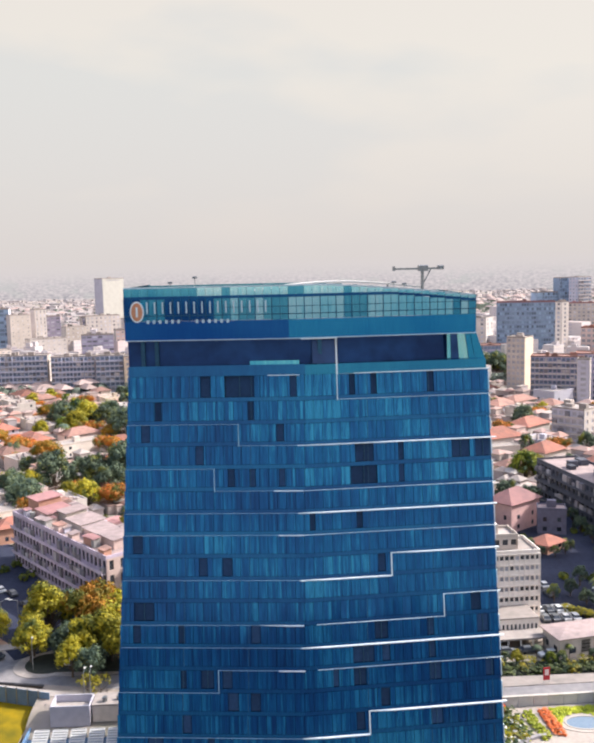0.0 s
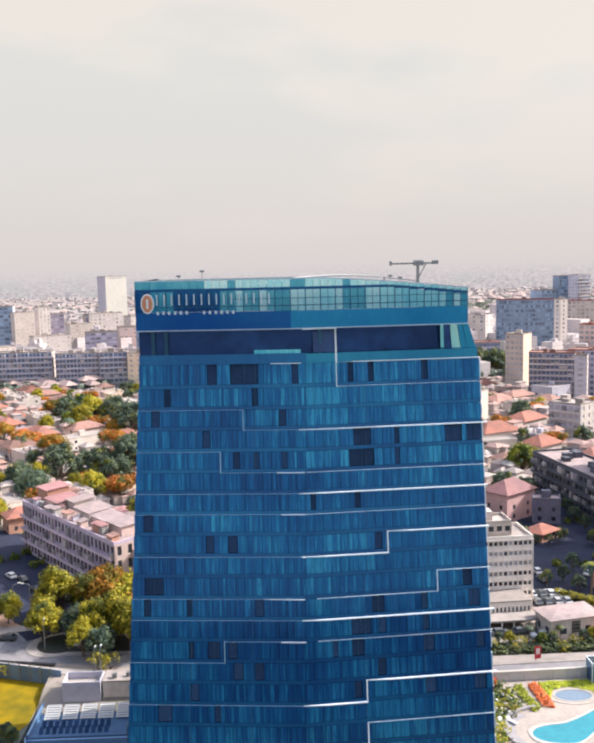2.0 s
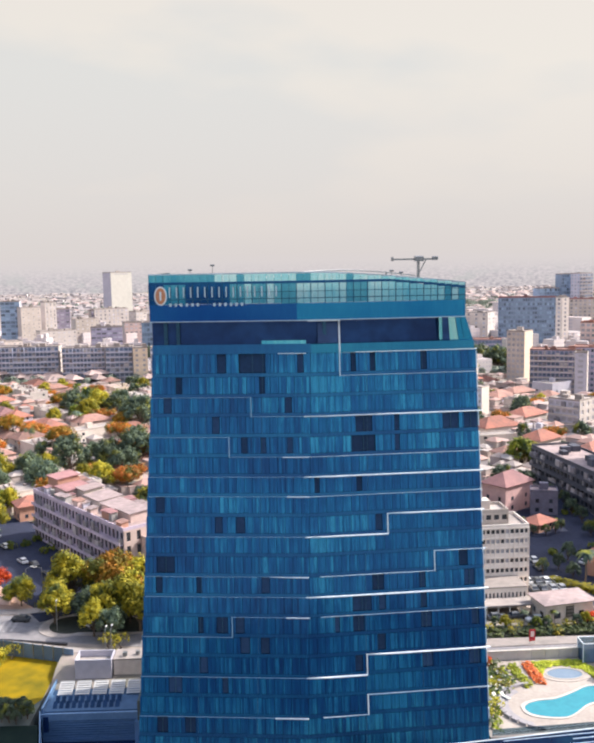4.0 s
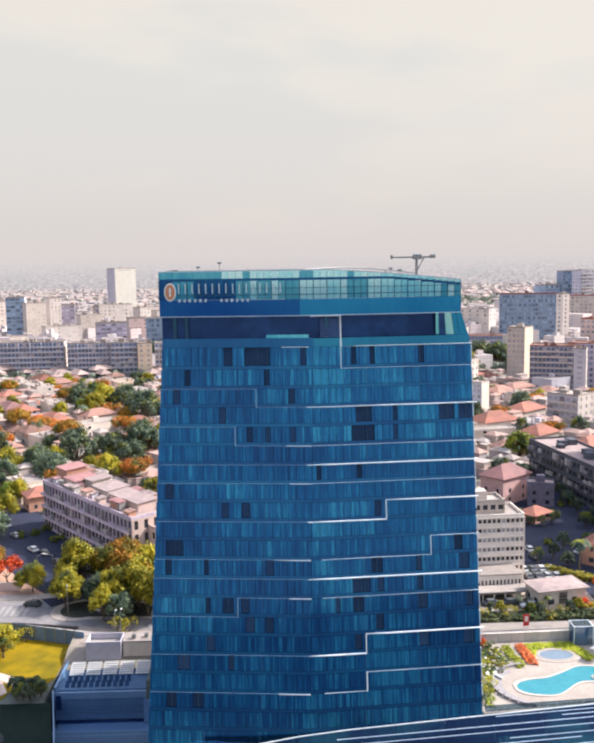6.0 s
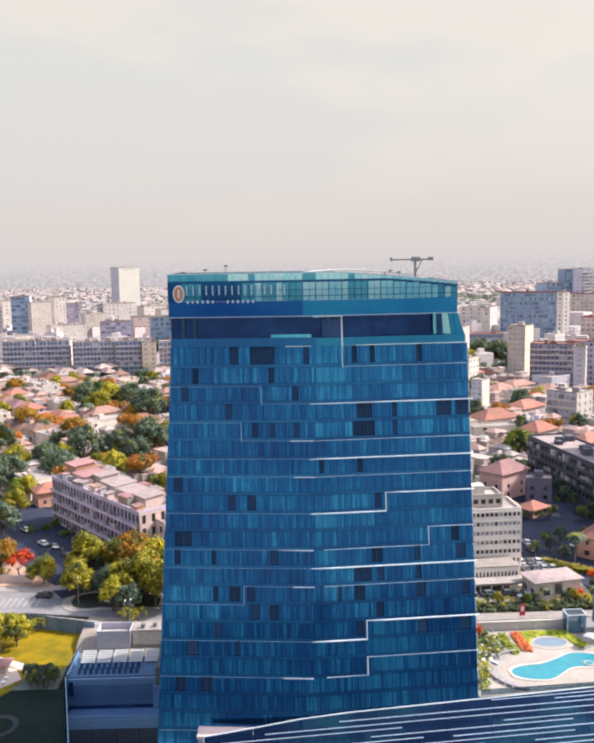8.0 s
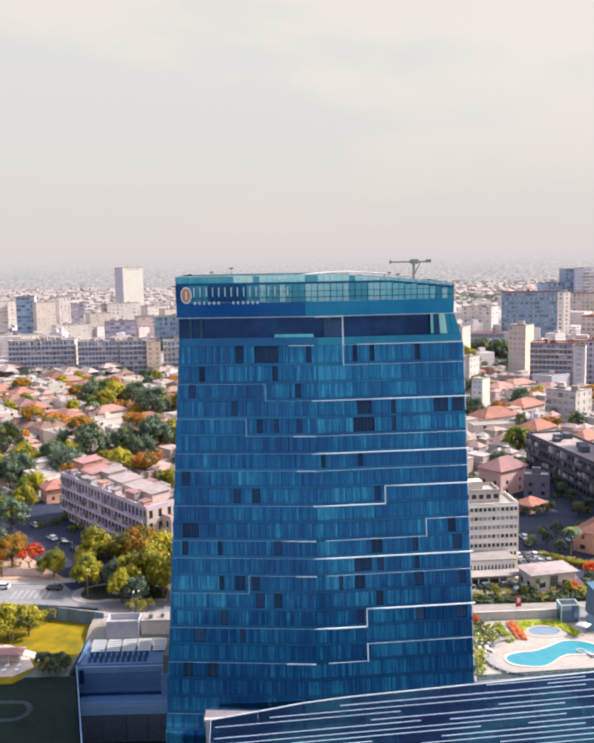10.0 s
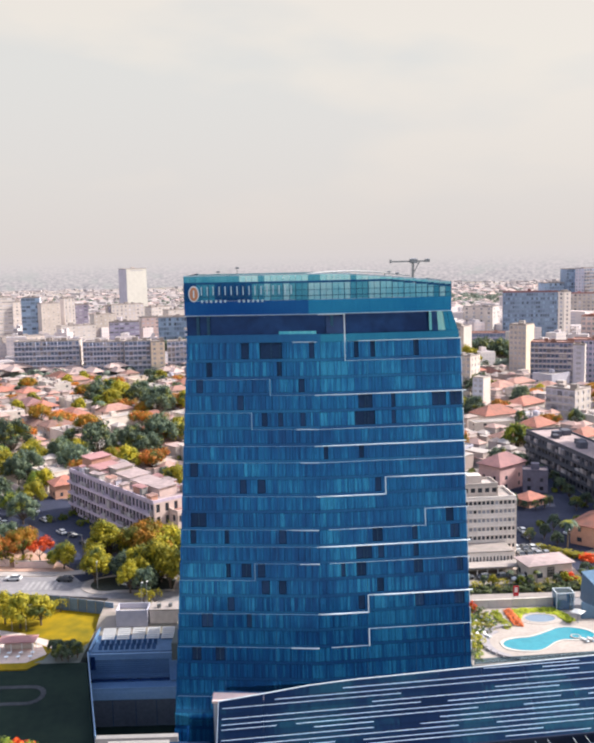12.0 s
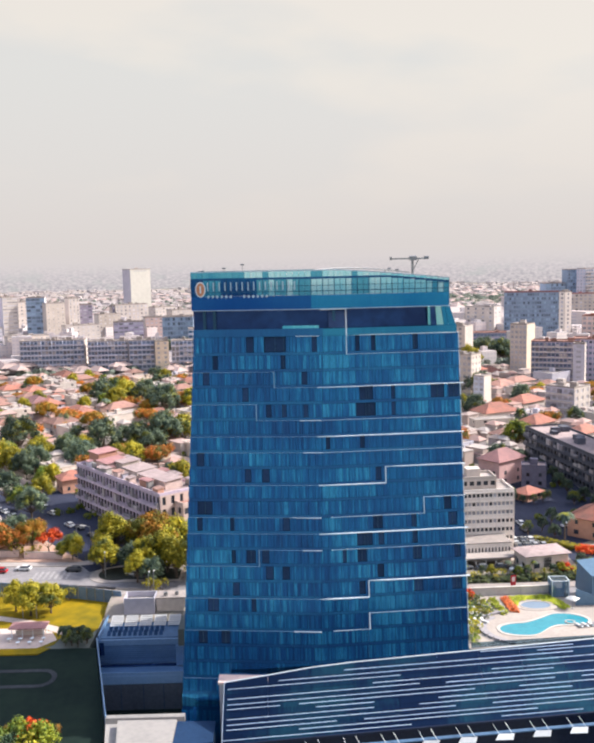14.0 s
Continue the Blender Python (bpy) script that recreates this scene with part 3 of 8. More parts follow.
sheet("road", ribbon([(-50, 193), (-60, 208), (-78, 232), (-102, 262), (-150, 322), (-240, 436)], 13), 0.0, M_SHADEASPHALT, "shaded asphalt side street lined with parked cars", "road", 0.034)
sheet("road", ribbon([(81, 165), (80, 195), (71, 235), (58, 262), (40, 300), (8, 350)], 9.0), 0.0, M_SHADEASPHALT, "shaded asphalt street behind the cream slab block", "road", 0.036)
# forecourt and yard sheets darken the ground where shade falls
sheet("forecourt", [(-47, 199), (-56, 200), (-104, 260), (-94, 276), (-84, 277), (-70, 262), (-66, 246), (-42, 210)], 0.0, M_SHADEASPHALT, "dark asphalt sheet for the shade along the pink block", "forecourt", 0.022)
sheet("courtyard", [(63, 199), (76, 197.5), (98, 214), (104, 232), (101, 300), (92, 306), (62, 278), (61, 240)], 0.0, M_SHADEASPHALT, "dark asphalt sheet for the deep shade in the yard", "yard", 0.026)
sheet("pavement", ribbon([(-150, 200.5), (-92, 197.5), (-62, 195.8), (-56, 197)], 3.2), 0.0, M_PAVE, "pale paved footpath with a raised kerb", "pavement", 0.16)
sheet("pavement", arc(-48.5, 186.5, 6.2, 100, 300, 14) + [(-30, 181), (-30, 190), (-44, 194)], 0.0, M_PAVE, "pale kerbed traffic island under trees", "pavement", 0.17)
# dark sheet laid in for the shade under the island trees
sheet("dark_bed", arc(-47.5, 187, 4.9, 100, 300, 14) + [(-30.5, 182), (-30.5, 189.5), (-44, 192.8)], 0.0, M_DARKBED, "dark ground for the tree shade on the traffic island", "planting bed", 0.24)
sheet("pavement", ribbon([(-110, 181.5), (-76, 180.6), (-60, 178.3), (-42, 173), (-28, 170)], 2.2), 0.0, M_PAVE, "narrow pale footpath along the garden fence", "pavement", 0.12)
sheet("pavement", [(30, 168.4), (95, 170.6), (95, 173.6), (30, 173.0)], 0.0, M_ROOFPALE, "pale paved footpath beside the hedge", "pavement", 0.15)
sheet("dark_bed", [(36, 173.1), (92, 173.9), (92, 180.2), (36, 179.6)], 0.0, M_DARKBED, "dark soil strip under the hedge", "planting bed", 0.1)
sheet("pavement", [(-58, 196.8), (-65.5, 205.5), (-84, 230), (-93, 225), (-92, 200.5)], 0.0, M_REDEARTH, "reddish paved street corner", "pavement", 0.14)
cross = Geo()
for i in range(7):
    cross.box(-70 + i * 1.5, -69.3 + i * 1.5, 184.5, 190.5, 0.0, 0.042)
for i in range(16):
    cross.box(-140 + i * 7, -136.5 + i * 7, 190.6 - i * 0.3, 190.78 - i * 0.3, 0.0, 0.041)
tagged(solo("road_marking", cross, M_PAINT), "worn white zebra crossing and lane dashes", "road marking", kind="structure")

# hotel garden
# the notched corner follows the edge of the tower's shadow
sheet("lawn", [(-110, 146), (-57, 146), (-54.6, 148), (-54, 151.5), (-52.4, 153), (-50.6, 151.6), (-48.6, 150.8), (-47.6, 153.5), (-46.4, 156), (-46.4, 163), (-43.5, 168), (-44, 172), (-60, 176.5), (-80, 179), (-110, 180)], -2.0, M_LAWN, "sunlit yellow-green garden lawn", "lawn", 0.05)
sheet("garden_paving", [(-110, 146.5), (-58, 146.5), (-54.5, 150.5), (-57, 155.5), (-66, 157.5), (-110, 158)], -2.0, M_TERRACE, "pale paved garden terrace", "pavement", 0.09)
sheet("garden_paving", ribbon([(-110, 163), (-75, 165), (-64, 161), (-57, 157), (-53, 154)], 2.4), -2.0, M_TERRACE, "curving pale pink garden path", "pavement", 0.1)


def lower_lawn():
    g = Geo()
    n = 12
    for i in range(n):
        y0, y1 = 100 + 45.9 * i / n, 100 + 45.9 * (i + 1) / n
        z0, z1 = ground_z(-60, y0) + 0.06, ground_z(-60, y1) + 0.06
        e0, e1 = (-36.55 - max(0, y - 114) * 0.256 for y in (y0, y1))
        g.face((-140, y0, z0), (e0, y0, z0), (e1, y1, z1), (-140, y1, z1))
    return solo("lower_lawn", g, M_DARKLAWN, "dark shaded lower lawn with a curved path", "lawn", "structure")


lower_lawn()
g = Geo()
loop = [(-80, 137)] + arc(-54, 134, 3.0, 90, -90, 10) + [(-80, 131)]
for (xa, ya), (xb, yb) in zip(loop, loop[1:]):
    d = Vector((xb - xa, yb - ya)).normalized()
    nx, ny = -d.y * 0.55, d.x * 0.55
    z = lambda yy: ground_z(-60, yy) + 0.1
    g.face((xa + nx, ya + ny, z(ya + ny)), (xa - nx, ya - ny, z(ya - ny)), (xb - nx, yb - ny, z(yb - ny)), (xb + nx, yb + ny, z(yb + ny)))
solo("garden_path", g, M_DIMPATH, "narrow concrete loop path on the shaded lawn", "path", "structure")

# ---------------------------------------------------------------- glass tower
Z_FLOOR = [18.0 + 3.02 * k + 0.0065 * k * k for k in range(-11, 17)]
K0 = 11


for k, dz in ((15, 0.42), (14, 0.45), (13, 0.28), (12, 0.32), (11, 0.25), (10, 0.2), (9, 0.1), (8, 0.08), (7, 0.07)):
    Z_FLOOR[k + K0] -= dz


def zf(k):
    return Z_FLOOR[k + K0] if -K0 <= k <= 16 else Z_FLOOR[-1]


def right_y(x, z):
    return 116.8 + 0.0823 * x + 0.1884 * z


def left_y(x, z):
    return 117.56 - 0.0945 * x + 0.1938 * z


def corner_x(z):
    return 4.33 + 0.0303 * z


def left_x(z):
    return -22.4 + 0.048 * z


X_RIGHT, Y_BACK = 33.35, 162.0
tower = thing("hotel_tower", "tall faceted blue glass hotel tower with white ledge lines", "hotel tower", (5, 140, -17))


def tpart(name, geo, material, label="", kind="", parent=None):
    geo.v = [(x - 5, y - 140, z + 17) for x, y, z in geo.v]
    return part(name, geo, material, parent or tower, label, kind)


def face_pt(side, u, z, out):
    """A point on the right or left front, u along x, out metres proud of the glass."""
    return (u, (right_y if side == "r" else left_y)(u, z) - out, z)


def slab_on(g, side, u0, u1, z0, z1, o0, o1):
    """A flat piece on a front between two heights, from o0 to o1 metres proud."""
    p = [face_pt(side, u0, z0, o1), face_pt(side, u1, z0, o1), face_pt(side, u1, z0, o0), face_pt(side, u0, z0, o0)]
    q = [face_pt(side, u0, z1, o1), face_pt(side, u1, z1, o1), face_pt(side, u1, z1, o0), face_pt(side, u0, z1, o0)]
    return g.hexa(p + q)


# core behind the glass, the two sides and the back
Z_TOP = zf(16)
core = Geo()
rings = []
for z in (-17, Z_TOP):
    xl, xc = left_x(z) + 0.4, corner_x(z)
    rings.append([(xl, left_y(xl, z) + 0.5, z), (xc, right_y(xc, z) + 0.5, z), (X_RIGHT - 0.3, right_y(X_RIGHT, z) + 0.5, z), (X_RIGHT - 0.3, Y_BACK - 0.4, z), (xl, Y_BACK - 0.4, z)])
core.v = rings[0] + rings[1]
core.f = [(i, (i + 1) % 5, 5 + (i + 1) % 5, 5 + i) for i in range(5)] + [(5, 6, 7, 8, 9)]
tpart("core", core, M_DARKGLASS, "dark structure behind the glass")
for nm, xa, xb, fy in (("right_side", X_RIGHT, X_RIGHT - 1.5, right_y), ("left_side", None, 0.0, left_y)):
    for k in range(-11, 16):
        g = Geo()
        z0, z1 = zf(k) + 0.05, zf(k + 1) - 0.05
        a0, a1 = (X_RIGHT, X_RIGHT) if xa else (left_x(z0), left_x(z1))
        t = -0.35 if xa else 0.35
        p = [(a0, fy(a0, z0) + 0.1, z0), (a0 + t, fy(a0, z0) + 0.1, z0), (a0 + t, Y_BACK, z0), (a0, Y_BACK, z0)]
        q = [(a1, fy(a1, z1) + 0.1, z1), (a1 + t, fy(a1, z1) + 0.1, z1), (a1 + t, Y_BACK, z1), (a1, Y_BACK, z1)]
        if xa:
            p, q = [p[1], p[0], p[3], p[2]], [q[1], q[0], q[3], q[2]]
        g.hexa(p + q)
        tpart("side_panel", g, M_SIDE)
back = Geo()
for k in range(-11, 16):
    back.box(left_x(zf(k)), X_RIGHT, Y_BACK - 0.3, Y_BACK, zf(k) + 0.05, zf(k + 1) - 0.05)
tpart("back_wall", back, M_SIDE, kind="stuff")

# panes: the upper right front as single panes, the rest of both fronts as one field;
# each pane is cut into upright strips, the edges of curtains and blinds behind the glass
PW = 1.27
rng = random.Random(5)
CUTS = ((0.24, 0.5, 0.76), (0.18, 0.5, 0.68), (0.3, 0.5), (0.2, 0.38, 0.5, 0.8), (0.5, 0.66, 0.84), (0.34, 0.5, 0.72), (0.5,), (0.14, 0.32, 0.5, 0.68, 0.86))


def strips(w, cuts, inset):
    """Start and end of each strip of a pane of width w."""
    e = [inset] + [c * w for c in cuts] + [w - inset]
    return [(p + (0.012 if i else 0), q - (0.012 if i < len(e) - 2 else 0)) for i, (p, q) in enumerate(zip(e, e[1:]))]


def strip_tone(r, tone):
    return max(0, min(3, tone + r.choice((-1, -1, 0, 0, 0, 1, 1))))


def pane_mesh(side, k, tone, variant):
    z0, z1 = zf(k) + 0.6, zf(k + 1) - 0.04
    r = random.Random(variant * 31 + k)
    g = Geo()
    u = 20.0
    cells = strips(PW, CUTS[variant], 0.03)
    for p, q in cells:
        slab_on(g, side, u + p, u + q, z0, z1, -0.1, 0.03)
    o = face_pt(side, u, z0, 0)
    g.v = [(x - o[0], y - o[1], z - o[2]) for x, y, z in g.v]
    me = g.mesh("glass_pane", M_PANES1[0])
    me.materials.append(M_PANES1[1])
    me.materials.append(M_PANES1[2])
    me.materials.append(M_PANES1[3])
    pick = [strip_tone(r, tone) for _ in cells]
    me.polygons.foreach_set("material_index", [pick[i // 6] for i in range(len(me.polygons))])
    return me


# windows that stand open or unlit: side, storey, from and to along x
DARK = [("l", 15, -5.1, -1.0), ("l", 15, -8.7, -7.3), ("l", 15, 4.2, 5.1), ("l", 14, -15.4, -14.5), ("l", 14, -1.95, -1.15), ("l", 13, -17.4, -16.2), ("l", 13, 2.1, 3.1), ("l", 12, -9.6, -8.5),
        ("l", 11, -5.0, -4.1), ("l", 11, -1.9, -1.1), ("l", 11, 2.3, 3.1), ("l", 8, -18.8, -17.5), ("l", 7, -9.4, -8.3), ("l", 7, -6.0, -4.7), ("l", 5, -18.8, -16.0), ("l", 4, -19.0, -18.0), ("l", 4, -12.5, -11.8),
        ("l", 4, -2.2, -1.0), ("l", 2, -12.3, -11.6), ("l", 2, -9.4, -7.7), ("l", 2, -6.4, -5.1), ("l", 1, -5.7, -4.3), ("l", 1, -2.5, -1.2), ("l", 0, -12.1, -11.0), ("l", -1, -17.1, -15.1), ("l", -1, -8.6, -7.8), ("l", -3, -19.0, -17.4), ("l", -3, -14.6, -13.0),
        ("r", 15, 12.85, 13.5), ("r", 15, 15.9, 16.7), ("r", 15, 24.2, 25.1), ("r", 12, 13.3, 15.9), ("r", 12, 19.6, 20.3), ("r", 12, 27.5, 30.1), ("r", 12, 31.0, 33.2), ("r", 11, 12.6, 16.3), ("r", 11, 19.6, 20.3),
        ("r", 9, 13.2, 14.0), ("r", 9, 6.5, 7.2), ("r", 7, 16.1, 17.1), ("r", 5, 29.4, 30.8), ("r", 4, 15.3, 17.1), ("r", 4, 22.9, 23.8), ("r", 4, 30.2, 31.8), ("r", 3, 12.1, 15.0), ("r", 3, 16.3, 17.3), ("r", 3, 23.0, 23.9),
        ("r", 2, 9.2, 9.9), ("r", 2, 12.1, 13.8), ("r", 2, 23.0, 24.6), ("r", 2, 31.2, 32.3), ("r", 1, 15.9, 17.1), ("r", 0, 12.3, 13.4), ("r", 0, 23.0, 24.6), ("r", 0, 30.6, 32.3)]


def clear_runs(side, k, u0, u1):
    """What is left of a stretch of glass once the dark windows are taken out."""
    runs = [(u0, u1)]
    for s_, kk, a, b in DARK:
        if s_ == side and kk == k:
            runs = [r for p, q in runs for r in (((p, q),) if b <= p or a >= q else ((p, a - 0.03), (b + 0.03, q)))]
    return [(p, q) for p, q in runs if q - p > 0.1]


for side, k, a, b in DARK:
    z0, z1 = zf(k) + 0.62, zf(k + 1) - 0.06
    g = Geo()
    slab_on(g, side, a, b, z0, z1, -0.3, -0.12)
    win = tpart("dark_window", g, M_DARKOPEN)
    if b - a > 1.5:
        g = Geo()
        slab_on(g, side, (a + b) / 2 - 0.04, (a + b) / 2 + 0.04, z0, z1, -0.12, 0.0)
        tpart("window_post", g, M_MULLION, parent=win)


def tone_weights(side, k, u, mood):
    """How many deep, middle and bright panes hang in a part of the fronts, so the tints carry the mirrored sky."""
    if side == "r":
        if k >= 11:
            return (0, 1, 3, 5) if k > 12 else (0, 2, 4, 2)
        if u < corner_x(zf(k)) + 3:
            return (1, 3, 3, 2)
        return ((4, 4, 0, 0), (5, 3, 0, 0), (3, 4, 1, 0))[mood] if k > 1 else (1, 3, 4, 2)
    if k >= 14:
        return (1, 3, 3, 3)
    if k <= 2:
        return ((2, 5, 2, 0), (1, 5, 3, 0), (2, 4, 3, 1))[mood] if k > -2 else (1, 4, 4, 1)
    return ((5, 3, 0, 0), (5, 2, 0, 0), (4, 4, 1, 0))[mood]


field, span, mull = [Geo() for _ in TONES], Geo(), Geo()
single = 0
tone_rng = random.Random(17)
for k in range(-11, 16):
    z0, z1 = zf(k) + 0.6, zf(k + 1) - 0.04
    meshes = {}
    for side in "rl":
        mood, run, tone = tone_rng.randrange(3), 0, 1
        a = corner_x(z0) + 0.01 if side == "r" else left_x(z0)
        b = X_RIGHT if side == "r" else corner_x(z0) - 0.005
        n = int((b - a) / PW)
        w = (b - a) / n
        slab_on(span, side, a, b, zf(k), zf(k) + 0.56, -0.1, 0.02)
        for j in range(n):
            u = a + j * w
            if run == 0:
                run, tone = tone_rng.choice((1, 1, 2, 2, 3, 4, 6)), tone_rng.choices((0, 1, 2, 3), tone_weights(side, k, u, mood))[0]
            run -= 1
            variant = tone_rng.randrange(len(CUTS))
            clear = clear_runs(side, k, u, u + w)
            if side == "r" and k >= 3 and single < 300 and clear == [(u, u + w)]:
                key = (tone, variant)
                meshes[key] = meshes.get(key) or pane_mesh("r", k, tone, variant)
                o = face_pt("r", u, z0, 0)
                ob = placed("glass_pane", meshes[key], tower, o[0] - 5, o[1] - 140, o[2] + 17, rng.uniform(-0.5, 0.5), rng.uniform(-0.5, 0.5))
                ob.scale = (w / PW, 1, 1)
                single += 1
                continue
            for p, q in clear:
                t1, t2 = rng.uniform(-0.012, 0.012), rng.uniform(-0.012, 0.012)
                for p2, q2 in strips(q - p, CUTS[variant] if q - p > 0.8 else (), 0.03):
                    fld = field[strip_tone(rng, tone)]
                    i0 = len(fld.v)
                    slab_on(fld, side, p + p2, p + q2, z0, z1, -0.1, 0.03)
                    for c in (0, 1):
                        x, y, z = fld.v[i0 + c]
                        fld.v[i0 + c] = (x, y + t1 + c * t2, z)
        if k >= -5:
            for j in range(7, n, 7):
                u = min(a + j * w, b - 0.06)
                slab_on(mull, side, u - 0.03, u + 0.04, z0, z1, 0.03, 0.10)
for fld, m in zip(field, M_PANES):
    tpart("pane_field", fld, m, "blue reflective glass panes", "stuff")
tpart("spandrel_glass", span, M_SPANDREL, "darker blue glass bands between storeys", "stuff")
tpart("mullions", mull, M_MULLION, "slim blue-grey mullions", "stuff")


# ledges: side, storey line, from x, to x, broad or fine
def ledge(side, k, u0, u1, broad):
    z = zf(k) if k > -10 else 0
    dz, out = (0.13, 0.34) if broad and side == "r" else (0.1, 0.26) if broad else (0.06, 0.15) if side == "r" else (0.04, 0.08)
    g = Geo()
    if broad and u1 - u0 > 6:
        # the blade grows out of the glass over its first metres
        p, q = face_pt(side, u0, z, -0.05), face_pt(side, u0 + 3.5, z, -0.05)
        a, b = face_pt(side, u0, z, 0.03), face_pt(side, u0 + 3.5, z, out)
        low, high = (0, 0, -dz / 2), (0, 0, dz / 2)
        g.hexa([tuple(Vector(c) + Vector(d)) for d in (low, high) for c in (a, b, q, p)])
        u0 += 3.5
    slab_on(g, side, u0, u1, z - dz / 2, z + dz / 2, -0.05, out)
    tpart("ledge", g, M_TRIM if broad else M_TRIMBLUE if side == "r" else M_LEDGEBLUE)


def upright(side, u, k0, k1, broad=True):
    g = Geo()
    w = 0.09 if broad else 0.06
    slab_on(g, side, u - w, u + w, zf(k0) - 0.06, zf(k1) + 0.06, -0.05, 0.16)
    tpart("ledge_upright", g, M_TRIM if side == "r" else M_LEDGEBLUE)


XR = X_RIGHT + 0.45
for k, u0, u1, broad in ((16, 11, XR - 0.3, True), (15, 10.9, XR, False), (13, 5.0, XR + 0.3, True), (11, 5.9, XR, False), (10, 4.8, XR, True), (9, 5.6, XR - 0.2, False), (8, 18, XR, True), (7, 4.8, 18, True),
                         (6, 25.4, XR, False), (5, 7, 25.4, False), (4, 4.7, XR + 0.2, True), (3, 7, XR - 0.1, False), (1, 14.1, XR + 0.2, True), (0, 4.6, 14.1, True), (-1, 14.1, XR - 0.2, False), (-2, 7, 14.1, False), (-4, 12, XR, False)):
    ledge("r", k, u0, u1, broad)
for u, k0, k1 in ((18, 7, 8), (25.4, 5, 6), (14.1, 0, 1), (14.1, -2, -1), (10.95, 15, 16)):
    upright("r", u, k0, k1, u in (18, 14.1))
for k, u0, u1 in ((14, -19.6, -3.4), (13, -3.4, 5.9), (12, -19.7, -7), (11, -7, 5.8), (10, -19.9, 5.6), (9, -20, 5.5), (7, -20.4, 5.3), (5, -20.7, 5.2), (4, -20.8, 5.1), (3, -7, 5.1), (2, -21.4, -7), (0, -21.6, 5.0), (-2, -21.8, 4.6), (-5, -22, 4.4)):
    ledge("l", k, u0, u1, False)
# short white lengths put in where sun catches the left ledges by the corner
for k, u0, u1 in ((11, 1.5, 5.7), (9, 2.0, 5.6), (7, 5.0, 5.6), (5, -1, 5.2), (3, 1.5, 5.2), (-2, -0.5, 4.7), (16, 1.0, 5.6)):
    ledge("l", k, u0, u1, True)
for u, k0, k1 in ((-3.4, 13, 14), (-7, 11, 12), (-7, 2, 3)):
    upright("l", u, k0, k1, False)

# white slivers drawn for the highlights on the slab ends down the right edge
er = random.Random(6)
for k in range(-3, 16):
    z0, z1 = zf(k) + er.uniform(0.1, 1.2), zf(k + 1) - er.uniform(0.1, 0.5)
    g = Geo().hexa([(X_RIGHT + 0.02, right_y(X_RIGHT, z0) + 0.05, z0), (X_RIGHT + 0.16, right_y(X_RIGHT, z0) + 0.05, z0), (X_RIGHT + 0.16, right_y(X_RIGHT, z0) + 0.5, z0), (X_RIGHT + 0.02, right_y(X_RIGHT, z0) + 0.5, z0),
                    (X_RIGHT + 0.02, right_y(X_RIGHT, z1) + 0.05, z1), (X_RIGHT + 0.16, right_y(X_RIGHT, z1) + 0.05, z1), (X_RIGHT + 0.16, right_y(X_RIGHT, z1) + 0.5, z1), (X_RIGHT + 0.02, right_y(X_RIGHT, z1) + 0.5, z1)])
    tpart("edge_trim", g, M_TRIM if k > 5 or k % 3 == 0 else M_TRIMBLUE)

# terrace storey: parapet, dark recessed rooms, glass rail
def crown_y(x):
    return 130.0 - 0.0945 * x if x < 4.2 else 129.6 + 0.0823 * (x - 4.2)


def crown_top(x):
    return 80.85 if x < 8 else 80.85 - 2.0 * ((x - 8) / 23.2) ** 1.35


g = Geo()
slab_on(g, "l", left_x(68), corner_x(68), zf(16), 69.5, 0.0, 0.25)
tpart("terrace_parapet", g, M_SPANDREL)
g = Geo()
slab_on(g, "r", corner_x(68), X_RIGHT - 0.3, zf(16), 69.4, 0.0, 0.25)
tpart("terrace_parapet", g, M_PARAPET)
g = Geo()
slab_on(g, "l", -1.5, 5.6, 69.5, 70.05, 0.0, 0.06)
tpart("glass_rail", g, M_CROWNMID, "pale teal glass rail")
g = Geo()
g.prism([(-19.1, 133.0), (4.2, 130.9), (31.2, 133.4), (31.2, 160.5), (-19.1, 160.5)], zf(16), 73.35)
tpart("terrace_room", g, M_NAVY, "dark recessed terrace glazing")
for x in (-16.9, -14.9, 8.6):
    g = Geo()
    g.box(x - 0.28, x + 0.28, crown_y(x) + 0.8, crown_y(x) + 1.3, zf(16) + 0.05, 73.3)
    tpart("terrace_column", g, M_MULLION)
g = Geo()
slab_on(g, "r", 7.5, 10.85, 69.5, 73.1, 0.02, 0.1)
tpart("terrace_screen", g, M_NAVY, "tinted glass screen")
g = Geo()
slab_on(g, "r", 10.85, 11.1, 67.9, 73.25, 0.0, 0.35)
tpart("ledge_upright", g, M_TRIM)
g = Geo()
slab_on(g, "r", 5.9, 11.1, 73.1, 73.3, 1.0, 1.45)
tpart("ledge", g, M_TRIM)

# glazed corner bay at the end of the terrace, its edge running on from the crown to the front
def bay(xa0, xa1, xb0, xb1, t):
    return Geo().hexa([(xa0, 132.45, 69.3), (xa1, 132.5, 69.3), (xa1, 132.5 + t, 69.3), (xa0, 132.45 + t, 69.3), (xb0, 131.75, 73.3), (xb1, 131.86, 73.3), (xb1, 131.86 + t, 73.3), (xb0, 131.75 + t, 73.3)])


tpart("corner_glass", bay(27.4, 27.95, 27.2, 27.7, 0.15), M_CROWNPANE, "glass pane tinted pale for the sky in it")
